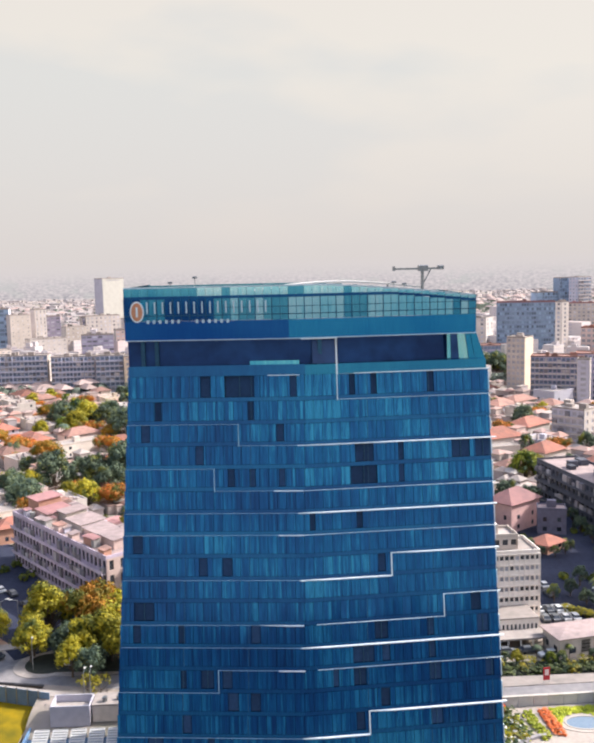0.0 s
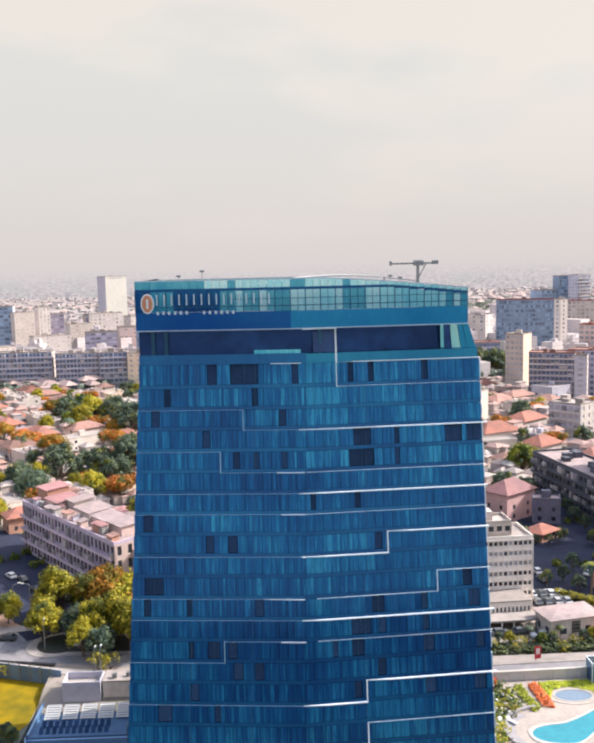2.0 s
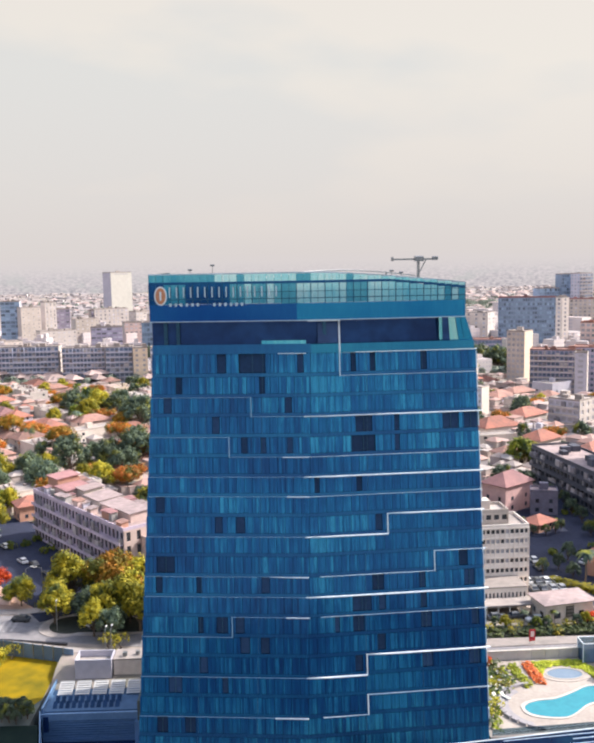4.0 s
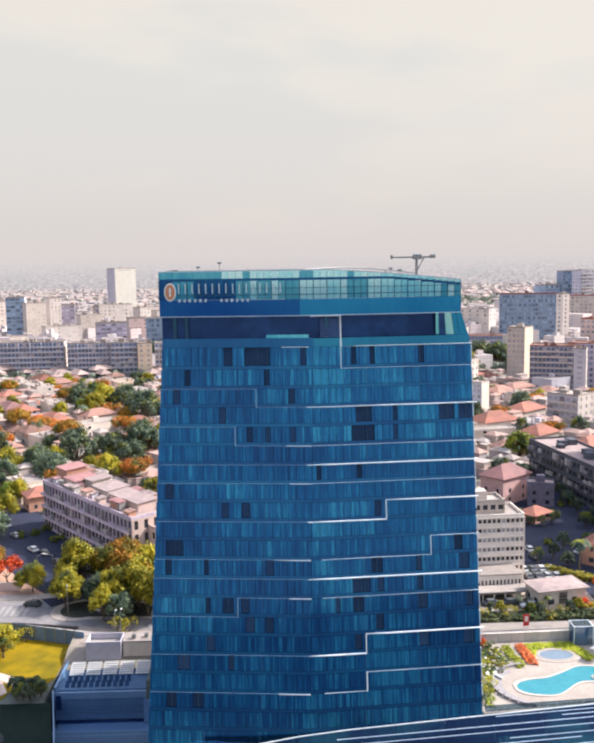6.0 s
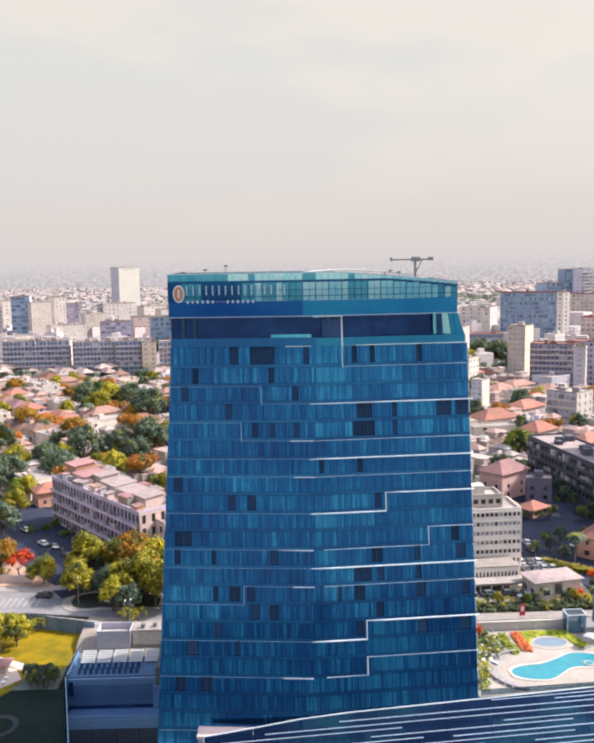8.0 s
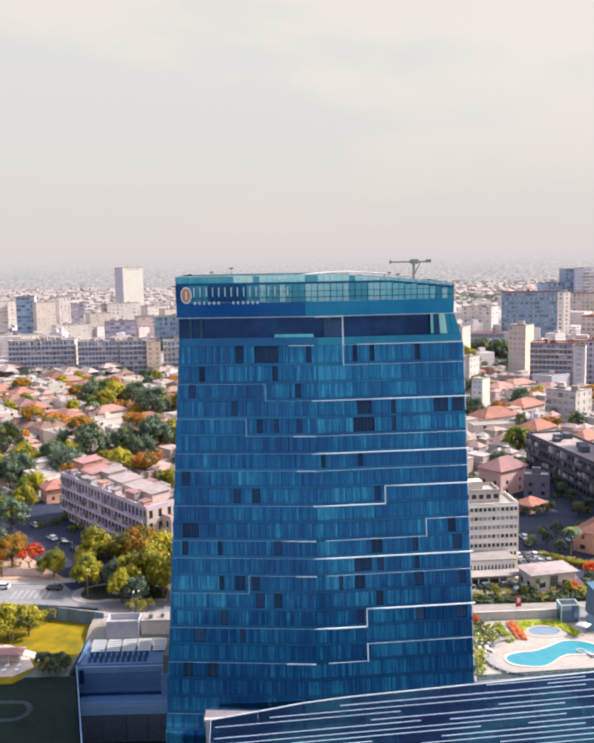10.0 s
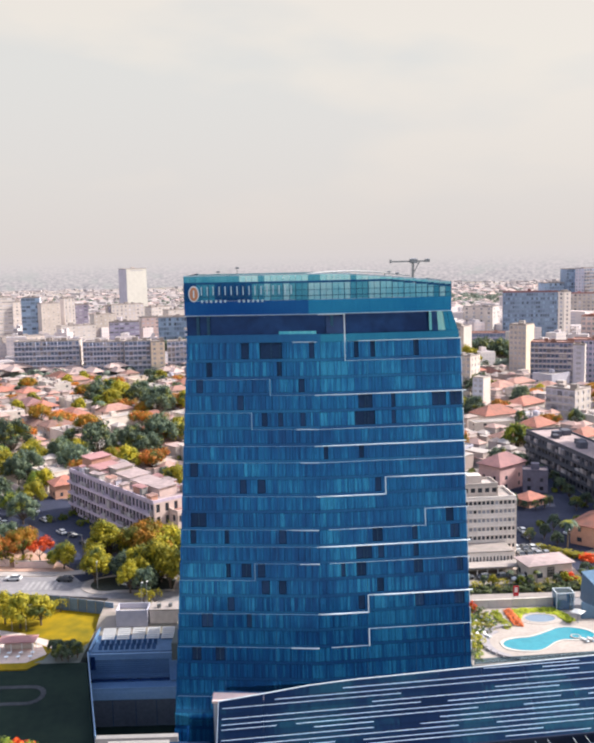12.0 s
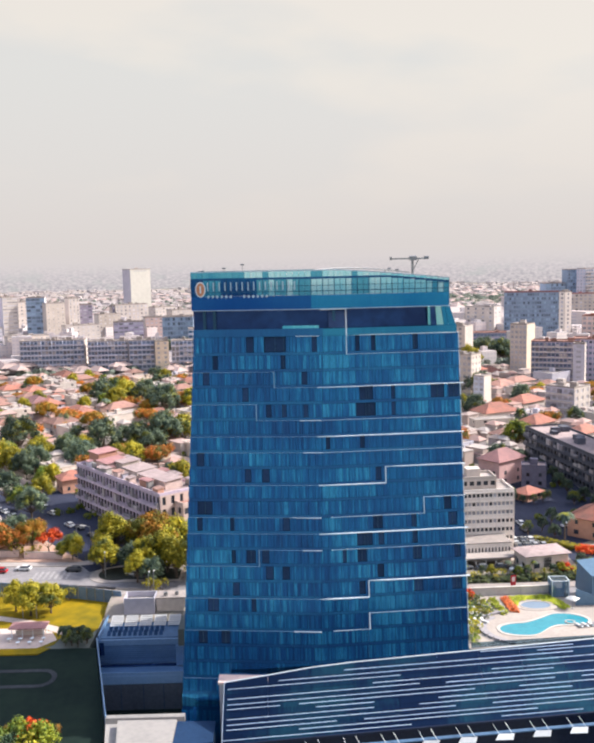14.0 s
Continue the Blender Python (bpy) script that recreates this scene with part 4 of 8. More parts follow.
tpart("corner_glass", bay(28.0, 29.1, 27.75, 28.65, 0.15), M_NAVY)
tpart("corner_glass", bay(29.15, 30.55, 28.7, 29.8, 0.15), M_CROWNPANE, "glass pane tinted pale for the sky in it")
tpart("corner_glass", bay(30.6, 31.5, 29.85, 30.6, 0.15), M_CROWNTEAL)
tpart("corner_glass", bay(31.55, 33.0, 30.65, 31.55, 0.3), M_CROWNTEAL, "slanted blue corner glass")
g = Geo().hexa([(32.7, 132.6, 69.3), (33.0, 132.6, 69.3), (33.0, 160.5, 69.3), (32.7, 160.5, 69.3), (31.25, 132.2, 73.3), (31.55, 132.2, 73.3), (31.55, 160.5, 73.3), (31.25, 160.5, 73.3)])
tpart("corner_glass", g, M_CROWNTEAL)

# crown: floor slab, solid band, teal glazed screen with frames, coping
crown_floor = Geo()
crown_floor.prism([(-19.2, 132.1), (4.2, 129.9), (31.3, 132.2), (31.3, 160.5), (-19.2, 160.5)], 73.3, 73.7)
crown_floor.face((-19.2, 160.5, 73.3), (31.3, 160.5, 73.3), (31.3, 132.2, 73.3), (4.2, 129.9, 73.3), (-19.2, 132.1, 73.3))
tpart("crown_floor", crown_floor, M_ROOFDECK)


def crown_strip(x0, x1, z0, z1f, o0, o1):
    """A piece of the crown's front from o0 to o1 behind its face."""
    g = Geo()
    za, zb = z1f(x0), z1f(x1)
    return g.hexa([(x0, crown_y(x0) + o0, z0), (x1, crown_y(x1) + o0, z0), (x1, crown_y(x1) + o1, z0), (x0, crown_y(x0) + o1, z0),
                   (x0, crown_y(x0) + o0, za), (x1, crown_y(x1) + o0, zb), (x1, crown_y(x1) + o1, zb), (x0, crown_y(x0) + o1, za)])


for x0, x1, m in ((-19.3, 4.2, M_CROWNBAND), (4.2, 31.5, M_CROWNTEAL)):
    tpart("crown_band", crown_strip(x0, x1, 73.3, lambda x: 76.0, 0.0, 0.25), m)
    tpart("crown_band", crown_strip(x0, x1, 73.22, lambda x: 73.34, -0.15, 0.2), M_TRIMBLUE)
XS = [-19.3 + 1.175 * i for i in range(20)] + [4.2] + [4.2 + 1.1375 * i for i in range(1, 25)]
cw = random.Random(12)


def sill_upper(x):
    return min(79.2, crown_top(x) - 0.95)


for i, (x0, x1) in enumerate(zip(XS, XS[1:])):
    xm = (x0 + x1) / 2
    if xm < -6:
        low_m = cw.choice((M_PANE, M_PANE, M_CROWNMID))
    elif xm < 4.2 or 12.5 < xm < 16.5 or xm > 26:
        low_m = cw.choice((M_CROWNMID, M_CROWNPANE))
    else:
        low_m = M_CROWNPANE
    top_m = M_CROWNPANE if xm > -10 and cw.random() < 0.92 else M_CROWNMID
    tpart("crown_pane", crown_strip(x0 + 0.03, x1 - 0.03, 76.05, sill_upper, 0.05, 0.1), low_m)
    tpart("crown_pane", crown_strip(x0 + 0.03, x1 - 0.03, max(sill_upper(x0), sill_upper(x1)) + 0.35, lambda x: crown_top(x) - 0.06, 0.05, 0.1), top_m)
    if i % 2:
        tpart("crown_mullion", crown_strip(x0 - 0.025, x0 + 0.025, 76.0, sill_upper, -0.02, 0.2), M_MULLION)
    else:
        tpart("crown_mullion", crown_strip(x0 - 0.06, x0 + 0.06, 76.0, sill_upper, -0.04, 0.3), M_MULLION)
        x2 = XS[min(i + 2, len(XS) - 1)]
        tpart("crown_transom", crown_strip(x0, x2, sill_upper(xm) - 0.05, lambda x: sill_upper(x) + 0.36, -0.03, 0.3), M_SPANDREL)
        tpart("crown_transom", crown_strip(x0, x2, 76.75, lambda x: 76.86, -0.02, 0.1), M_MULLION)
        if xm > -6:
            tpart("crown_transom", crown_strip(x0, x2, 77.85, lambda x: 77.92, -0.02, 0.1), M_MULLION)
        tpart("crown_coping", crown_strip(x0, x2, crown_top(x1) - 0.12, lambda x: crown_top(x) + 0.06, -0.05, 0.3), M_TRIMBLUE)
for i in range(12):
    y0, y1 = 132.2 + i * 2.38, 132.2 + (i + 1) * 2.38
    for x, t, top in ((-19.2, 0.1, 80.8), (31.45, 0.1, 78.8)):
        g = Geo()
        g.box(x - t, x + t, y0 + 0.05, y1 - 0.05, 73.7, top)
        tpart("crown_pane", g, M_TEAL)
        g = Geo()
        g.box(x - 0.14, x + 0.14, y0 - 0.06, y0 + 0.06, 73.7, top)
        tpart("crown_mullion", g, M_MULLION)
for i in range(18):
    x0 = -19.1 + i * 2.8
    g = Geo()
    g.box(x0 + 0.05, x0 + 2.75, 160.5, 160.6, 73.7, 80.6 - (0.09 * max(0, x0 - 8)))
    tpart("crown_pane", g, M_TEAL)
    g = Geo()
    g.box(x0 - 0.06, x0 + 0.06, 160.3, 160.5, 73.7, 80.6 - (0.09 * max(0, x0 - 8)))
    tpart("crown_mullion", g, M_MULLION)
# plant rooms seen through the crown
for x0, x1, y0, y1, z1 in ((-14, 2, 140, 152, 78.2), (6, 19, 138, 150, 78.6), (21, 25, 140, 148, 77.0), (-17.5, -15, 136, 139, 77.5)):
    g = Geo()
    g.box(x0, x1, y0, y1, 73.72, z1)
    tpart("plant_room", g, M_WHITE, "cream rooftop plant room")
# rounded canopy over the roof's middle
g = Geo()
for i in range(10):
    a0, a1 = i / 10, (i + 1) / 10
    x0, x1 = -1 + 26 * a0, -1 + 26 * a1
    z0, z1 = 79.9 + 1.1 * math.sin(math.pi * a0), 79.9 + 1.1 * math.sin(math.pi * a1)
    g.hexa([(x0, 141, z0 - 0.2), (x1, 141, z1 - 0.2), (x1, 150, z1 - 0.2), (x0, 150, z0 - 0.2), (x0, 141, z0), (x1, 141, z1), (x1, 150, z1), (x0, 150, z0)])
tpart("roof_canopy", g, M_WHITEPANEL, "low curved white roof canopy")
for x in (0.5, 6, 13, 20):
    g = Geo()
    g.tube((x, 142, 73.7), (x, 142, 80.3), 0.12, 0.12)
    tpart("canopy_post", g, M_STEEL)

# roof sign: oval bronze disc with pale rim, and two rows of plain bars
sign = thing("roof_sign", "bronze oval emblem and two rows of pale bars on the crown", "sign", (-17.4, crown_y(-17.4), 77.43))


def disc(rx, rz, y0, y1, n=20):
    g = Geo()
    o = [(rx * math.cos(2 * math.pi * i / n), rz * math.sin(2 * math.pi * i / n)) for i in range(n)]
    g.v = [(x, y1, z) for x, z in o] + [(x, y0, z) for x, z in o]
    g.f = [tuple(range(2 * n - 1, n - 1, -1))[::-1]] + [(i, (i + 1) % n, n + (i + 1) % n, n + i) for i in range(n)]
    return g


part("emblem_rim", disc(1.0, 1.52, -0.3, 0.0), M_TRIM, sign, "pale emblem rim")
part("emblem_disc", disc(0.8, 1.3, -0.36, 0.0), M_LOGO, sign, "bronze emblem disc")
g = Geo()
g.box(-0.14, 0.14, -0.42, -0.3, -0.7, 0.7)
part("emblem_bar", g, M_TRIM, sign)
SLOPE = -0.0945
for i in range(16):
    x = 1.35 + i * 1.13
    part("sign_bar", Geo().box(x, x + 0.2, SLOPE * x - 0.25, SLOPE * x - 0.1, -0.3, 1.35), M_TRIMBLUE, sign)
for i in range(14):
    x = 1.35 + i * 0.88
    if i not in (6, 7):
        part("sign_bar", Geo().box(x, x + 0.36, SLOPE * x - 0.22, SLOPE * x - 0.1, -1.7, -1.2), M_TRIMBLUE, sign)

# maintenance crane and small masts on the roof
crane = thing("maintenance_crane", "grey roof maintenance crane with a long jib", "crane", (26.8, 149.5, 73.7))
part("mast", Geo().tube((0, 0, 0), (0, 0, 8.6), 0.32, 0.26), M_STEEL, crane)
part("base", Geo().bevelbox(-1.5, 1.5, -1.0, 1.0, 0, 4.6, 0.3), M_STEEL, crane)
part("machine_house", Geo().bevelbox(-0.7, 0.9, -0.6, 0.6, 8.5, 9.5, 0.15), M_STEEL, crane)
part("jib", Geo().box(-4.8, 3.4, -0.16, 0.16, 8.75, 9.05), M_STEEL, crane)
part("counterweight", Geo().bevelbox(2.5, 3.5, -0.4, 0.4, 8.7, 9.4, 0.1), M_STEEL, crane)
part("jib_head", Geo().box(-4.9, -4.5, -0.25, 0.25, 8.6, 9.35), M_STEEL, crane)
part("strut", Geo().tube((0.2, 0, 6.6), (1.4, 0, 8.8), 0.1, 0.1), M_STEEL, crane)
for x, y, h in ((-9.2, 134, 8.3), (20.4, 138, 6.9), (22.0, 138, 6.6), (-13, 136, 7.6)):
    m = thing("roof_mast", "thin grey roof mast with a small head", "mast", (x, y, 73.7))
    part("pole", Geo().tube((0, 0, 0), (0, 0, h), 0.07, 0.05, 6), M_STEEL, m)
    part("head", Geo().bevelbox(-0.35, 0.35, -0.12, 0.12, h, h + 0.3, 0.05), M_STEEL, m)

# ---------------------------------------------------------------- glazed entrance roof in front of the tower
def annex_z(x, y):
    return -79.05 - 0.0315 * x + 0.7211 * y


annex = thing("entrance_roof", "sloping dark navy glass roof with long white light strips", "glass roof", (20, 112, -17))


def on_annex(x, s, lift):
    y = s + 0.075 * (x + 13.2)
    return (x - 20, y - 112, annex_z(x, y) + lift + 17)


def annex_slab(x0, x1, s0, s1, lo, hi):
    g = Geo()
    return g.hexa([on_annex(x0, s0, lo), on_annex(x1, s0, lo), on_annex(x1, s1, lo), on_annex(x0, s1, lo), on_annex(x0, s0, hi), on_annex(x1, s0, hi), on_annex(x1, s1, hi), on_annex(x0, s1, hi)])


ar = random.Random(3)
S_ROWS = [105.6 + 0.94 * i for i in range(10)]
for i, s in enumerate(S_ROWS):
    for j in range(9):
        x0 = -13.9 + 8.15 * j
        part("glass_panel", annex_slab(x0 + 0.03, x0 + 8.12, s + 0.02, s + 0.92, -0.15, ar.uniform(0.0, 0.012)), M_ANNEX, annex)
# the raised eastern edge widens towards the pool
for j in range(9):
    x0, x1 = -13.9 + 8.15 * j, -13.9 + 8.15 * (j + 1)
    top = lambda x: min(115.1 + max(0.0, (x + 13) * 0.083), 116.55 + 0.0134 * x) if x < 34 else 117.0 + (x - 34) * 0.014
    s = S_ROWS[-1] + 0.94
    g = Geo()
    g.hexa([on_annex(x0 + 0.03, s, -0.15), on_annex(x1 - 0.03, s, -0.15), on_annex(x1 - 0.03, top(x1), -0.15), on_annex(x0 + 0.03, top(x0), -0.15), on_annex(x0 + 0.03, s, 0.01), on_annex(x1 - 0.03, s, 0.01), on_annex(x1 - 0.03, top(x1), 0.01), on_annex(x0 + 0.03, top(x0), 0.01)])
    part("glass_panel", g, M_ANNEX, annex)
    g = Geo()
    g.hexa([on_annex(x0, top(x0) - 0.04, 0), on_annex(x1, top(x1) - 0.04, 0), on_annex(x1, top(x1) + 0.05, 0), on_annex(x0, top(x0) + 0.05, 0), on_annex(x0, top(x0) - 0.04, 0.14), on_annex(x1, top(x1) - 0.04, 0.14), on_annex(x1, top(x1) + 0.05, 0.14), on_annex(x0, top(x0) + 0.05, 0.14)])
    part("ridge_trim", g, M_TRIM, annex)
for x0, x1, s in ((35.5, 54, 116.75), (46.7, 58.5, 116.2), (8.8, 53.6, 115.55), (-3.7, 58.5, 114.7), (-13.2, 19.4, 113.95), (37, 58.5, 113.7), (14, 49, 113.05), (-13.2, 22.8, 112.33), (27.9, 58.5, 112.15), (-13.2, 48.8, 111.45), (54, 58.5, 111.38), (-13.2, -3.5, 110.72)):
    part("light_strip", annex_slab(x0, x1, s - 0.03, s + 0.03, 0.01, 0.06), M_STRIP, annex)
for x0, x1, s in ((0, 33.1, 110.73), (41.6, 58.5, 110.6), (3.2, 13.9, 110.0), (26, 51.7, 109.85), (-13.2, 13.8, 109.17), (22.3, 58.5, 109.08), (-13.2, 29, 108.34), (36, 58.5, 108.3), (-13.2, 6.8, 107.59), (11.8, 58.5, 107.52), (-0.1, 44.2, 106.86), (-13.8, 20.4, 106.07), (37.1, 52.6, 106.12)):
    part("light_strip", annex_slab(x0, x1, s - 0.03, s + 0.03, 0.01, 0.06), M_STRIP, annex)
part("edge_trim", annex_slab(-13.97, -13.9, 105.6, 115.1, -0.2, 0.08), M_STRIP, annex)
part("eave", annex_slab(-14.1, 59.3, 105.4, 105.6, -0.5, 0.06), M_DARKGLASS, annex)
g = Geo()
for x0, x1 in ((-13.6, 59.2),):
    a, b = on_annex(x0, 106.2, -0.6), on_annex(x1, 106.2, -0.6)
    g.hexa([(a[0], a[1], 0), (b[0], b[1], 0), (b[0], b[1] + 8, 0), (a[0], a[1] + 8, 0), a, b, (b[0], b[1] + 8, b[2]), (a[0], a[1] + 8, a[2])])
part("hall_wall", g, M_DARKGLASS, annex, "dark glazed hall below the roof")
for i in range(8):
    x = 2.7 + 6.9 * i
    bx, by, bz = on_annex(x, 105.4, -1.0)
    p = [(bx - 1.9, by - 2.5, bz - 1.35), (bx + 1.3, by - 2.5, bz - 1.35), (bx + 1.9, by - 1.1, bz - 0.95), (bx - 1.0, by - 1.1, bz - 0.95)]
    brace = part("awning", Geo().hexa([*p, *((a, b, c + 0.1) for a, b, c in p)]), M_AWNING, annex, "pale glass awning plate")
    for dx in (-0.9, 1.5):
        part("rod", Geo().tube((bx + dx - 1.1, by, bz + 0.7), (bx + dx, by - 1.3, bz - 0.9), 0.04, 0.04, 6), M_TRIMBLUE, brace)
part("gutter", Geo().hexa([on_annex(-13.6, 104.5, -1.4), on_annex(59, 104.5, -1.4), on_annex(59, 104.9, -1.4), on_annex(-13.6, 104.9, -1.4), on_annex(-13.6, 104.5, -1.2), on_annex(59, 104.5, -1.2), on_annex(59, 104.9, -1.2), on_annex(-13.6, 104.9, -1.2)]), M_BLUEROOF, annex)

# low link roof between the tower and the glazed roof
link = thing("link_roof", "pale pink flat link roof beside the tower foot", "roof", (-8, 118, -17))
part("wall", Geo().box(-7, 8, -1.5, 3, 0, 20.4), M_GREYWALL, link)
part("roof", Geo().box(-7.2, 8.2, -1.7, 3, 20.4, 20.8), M_PINK, link)

# ---------------------------------------------------------------- side wing left of the tower
wing = thing("service_wing", "stepped grey-blue hotel wing with white roof louvres", "hotel wing", (-35, 150, -17))
part("upper_wall", Geo().box(-10.4, 15, 1.1, 16, 0, 14.4), M_WING, wing)
part("corner_wall", Geo().box(7.5, 15, -0.3, 0.7, 8.6, 13.1), M_WING, wing)
part("roof", Geo().box(-10.0, 14.6, 1.6, 15.7, 14.4, 14.7), M_BLUEROOF, wing)
for sx in (-10.4, 14.6):
    part("parapet", Geo().box(sx, sx + 0.4, 1.1, 16, 14.4, 15.6), M_WING, wing)
part("parapet", Geo().box(-10, 14.6, 15.7, 16, 14.4, 15.4), M_WINGPALE, wing)
part("cornice", Geo().box(-10.5, 15, 0.7, 1.1, 13.2, 14.6), M_WING, wing)
part("door", Geo().box(-10.0, -9.0, 0.62, 1.0, 11.0, 14.0), M_NAVY, wing)
for i in range(9):
    part("cladding_slat", Geo().hexa([(-10.3, 0.85, 8.9 + i * 0.48), (15, 0.85, 8.9 + i * 0.48), (15, 1.1, 8.9 + i * 0.48), (-10.3, 1.1, 8.9 + i * 0.48), (-10.3, 0.7, 9.2 + i * 0.48), (15, 0.7, 9.2 + i * 0.48), (15, 1.1, 9.25 + i * 0.48), (-10.3, 1.1, 9.25 + i * 0.48)]), M_WING, wing)
# solid navy strip drawn as the shadow line over the terrace
part("shadow_gap", Geo().box(-10.2, 15, 0.2, 1.1, 8.3, 8.6), M_NAVY, wing)
part("terrace", Geo().bevelbox(-9.8, 15, -4.5, 1.1, 0, 8.3, 0.1), M_WING, wing)
part("terrace_fascia", Geo().box(-9.9, 15, -4.8, -4.5, 6.6, 8.5), M_WINGPALE, wing)
part("terrace_rail", Geo().box(-9.9, 15, -4.7, -4.6, 8.5, 9.3), M_WINGPALE, wing)
part("dark_glazing", Geo().box(-9.0, 10.5, -4.75, -4.5, 0.2, 6.5), M_PITGLASS, wing)
for x in (-4.5, 0.5, 5):
    part("mullion", Geo().box(x, x + 0.12, -4.85, -4.7, 0.2, 6.5), M_SIDE, wing)
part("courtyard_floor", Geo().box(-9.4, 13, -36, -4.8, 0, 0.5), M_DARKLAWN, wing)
part("side_wall", Geo().hexa([(-10.9, 1.0, 0), (-10.5, 1.0, 0), (-1.1, -36, 0), (-1.5, -36, 0), (-10.72, 1.0, 15.2), (-10.5, 1.0, 15.2), (-1.1, -36, 16.0), (-1.32, -36, 16.0)]), M_WING, wing, "blue-grey retaining wall beside the lawn")
for r in range(7):
    x = -8.7 + r * 3.4
    rack = part("louvre_frame", Geo().box(x, x + 2.7, 10.45, 10.6, 14.6, 16.4), M_WHITEPANEL, wing)
    for sx in (x, x + 2.55):
        part("rail", Geo().hexa([(sx, 7.3, 14.9), (sx + 0.15, 7.3, 14.9), (sx + 0.15, 10.45, 16.25), (sx, 10.45, 16.25), (sx, 7.3, 15.05), (sx + 0.15, 7.3, 15.05), (sx + 0.15, 10.45, 16.4), (sx, 10.45, 16.4)]), M_WHITEPANEL, rack)
    for c in range(6):
        y, z = 7.35 + c * 0.52, 15.06 + c * 0.223
        part("slat", Geo().hexa([(x - 0.1, y, z), (x + 2.8, y, z), (x + 2.8, y + 0.34, z + 0.14), (x - 0.1, y + 0.34, z + 0.14), (x - 0.1, y, z + 0.05), (x + 2.8, y, z + 0.05), (x + 2.8, y + 0.34, z + 0.19), (x - 0.1, y + 0.34, z + 0.19)]), M_WHITEPANEL, rack)
for r in range(2):
    for c in range(11):
        x, y = -8.6 + c * 1.2, 2.6 + r * 2.1
        part("roof_fin", Geo().hexa([(x, y, 14.7), (x + 0.8, y, 14.7), (x + 0.8, y + 1.1, 15.5), (x, y + 1.1, 15.5), (x, y + 0.1, 14.8), (x + 0.8, y + 0.1, 14.8), (x + 0.8, y + 1.2, 15.6), (x, y + 1.2, 15.6)]), M_DARKOPEN, wing)
# sunlit white roof of the front pavilion
porch = thing("white_canopy", "white flat-roofed front building beside the dark courtyard", "pavilion", (-29, 106, -17))
part("wall", Geo().hexa([(-6.6, -7, 0), (7.5, -7, 0), (7.5, 8.4, 0), (-7.3, 8.4, 0), (-4.6, -7, 14.3), (7.5, -7, 14.3), (7.5, 8.4, 14.3), (-7.3, 8.4, 14.3)]), M_WINGPALE, porch)
part("roof", Geo().hexa([(-4.7, -7.1, 14.3), (7.6, -7.1, 14.3), (7.6, 8.6, 14.3), (-7.4, 8.6, 14.3), (-4.7, -7.1, 14.5), (7.6, -7.1, 14.5), (7.6, 8.6, 14.5), (-7.4, 8.6, 14.5)]), M_CANOPY, porch)
part("parapet", Geo().hexa([(-7.3, 7.7, 14.5), (7.6, 7.7, 14.5), (7.6, 8.6, 14.5), (-7.4, 8.6, 14.5), (-7.3, 7.9, 15.5), (7.6, 7.9, 15.5), (7.6, 8.6, 15.8), (-7.4, 8.6, 15.8)]), M_CANOPY, porch)
part("upper_roof", Geo().hexa([(-2.6, -7.1, 14.5), (6.3, -7.1, 14.5), (6.3, 6.5, 14.5), (-4.3, 6.5, 14.5), (-2.8, -7.1, 15.7), (6.3, -7.1, 15.7), (6.3, 6.5, 15.75), (-4.7, 6.6, 15.75)]), M_CANOPY, porch, "raised white roof plate")
# the white roof runs on in shade here; the shade is in the blue
part("side_roof", Geo().hexa([(6.35, -2.0, 14.6), (13.5, -0.5, 14.6), (13.5, 6.2, 14.9), (6.35, 6.4, 14.9), (6.35, -2.0, 15.1), (13.5, -0.5, 15.1), (13.5, 6.2, 15.4), (6.35, 6.4, 15.4)]), M_DARKOPEN, porch, "dark blue plate for the shaded end of the white roof")
part("side_wall", Geo().box(7.6, 13.3, 0.2, 6.0, 0, 14.6), M_SIDE, porch)
pent = thing("plant_penthouse", "pale grey open-topped plant enclosure on the wing", "plant room", (-37.7, 164.5, -2.4))
for a in ((-3.7, 3.7, -1.6, -1.4), (-3.7, 3.7, 3.0, 3.2), (-3.7, -3.5, -1.4, 3.0), (3.5, 3.7, -1.4, 3.0)):
    part("wall", Geo().box(*a, 0, 5.0), M_LILAC, pent)
part("floor", Geo().box(-3.5, 3.5, -1.4, 3.0, 3.4, 3.6), M_PAVE, pent)
low = thing("low_annex", "low white flat-roofed annex beside the wing", "annex", (-29.5, 166, -2.4))
part("wall", Geo().box(-4.2, 6, -2.2, 2.4, 0, 4.4), M_CREAM, low)
part("roof", Geo().box(-4.3, 6, -2.3, 2.5, 4.4, 4.7), M_ROOFPALE, low)
part("duct", Geo().tube((-2, -1, 4.7), (-2, -1, 5.6), 0.5, 0.5, 10), M_STEEL, low)
part("duct", Geo().tube((0.6, -0.4, 4.7), (0.6, -0.4, 5.5), 0.45, 0.45, 10), M_STEEL, low)

# ---------------------------------------------------------------- pool terrace
deck = thing("pool_terrace", "raised pale stone pool terrace beside the tower", "terrace", (50, 135, -17), kind="structure")
part("deck", Geo().prism([(-16.4, -14.0), (-8, -13.4), (12, -11.8), (26, -10.6), (26, 14), (-16.4, 12.4)], 0, 24.0), M_DECK, deck)


def ease(x, a, b):
    u = min(1.0, max(0.0, (x - a) / (b - a)))
    return u * u * (3 - 2 * u)


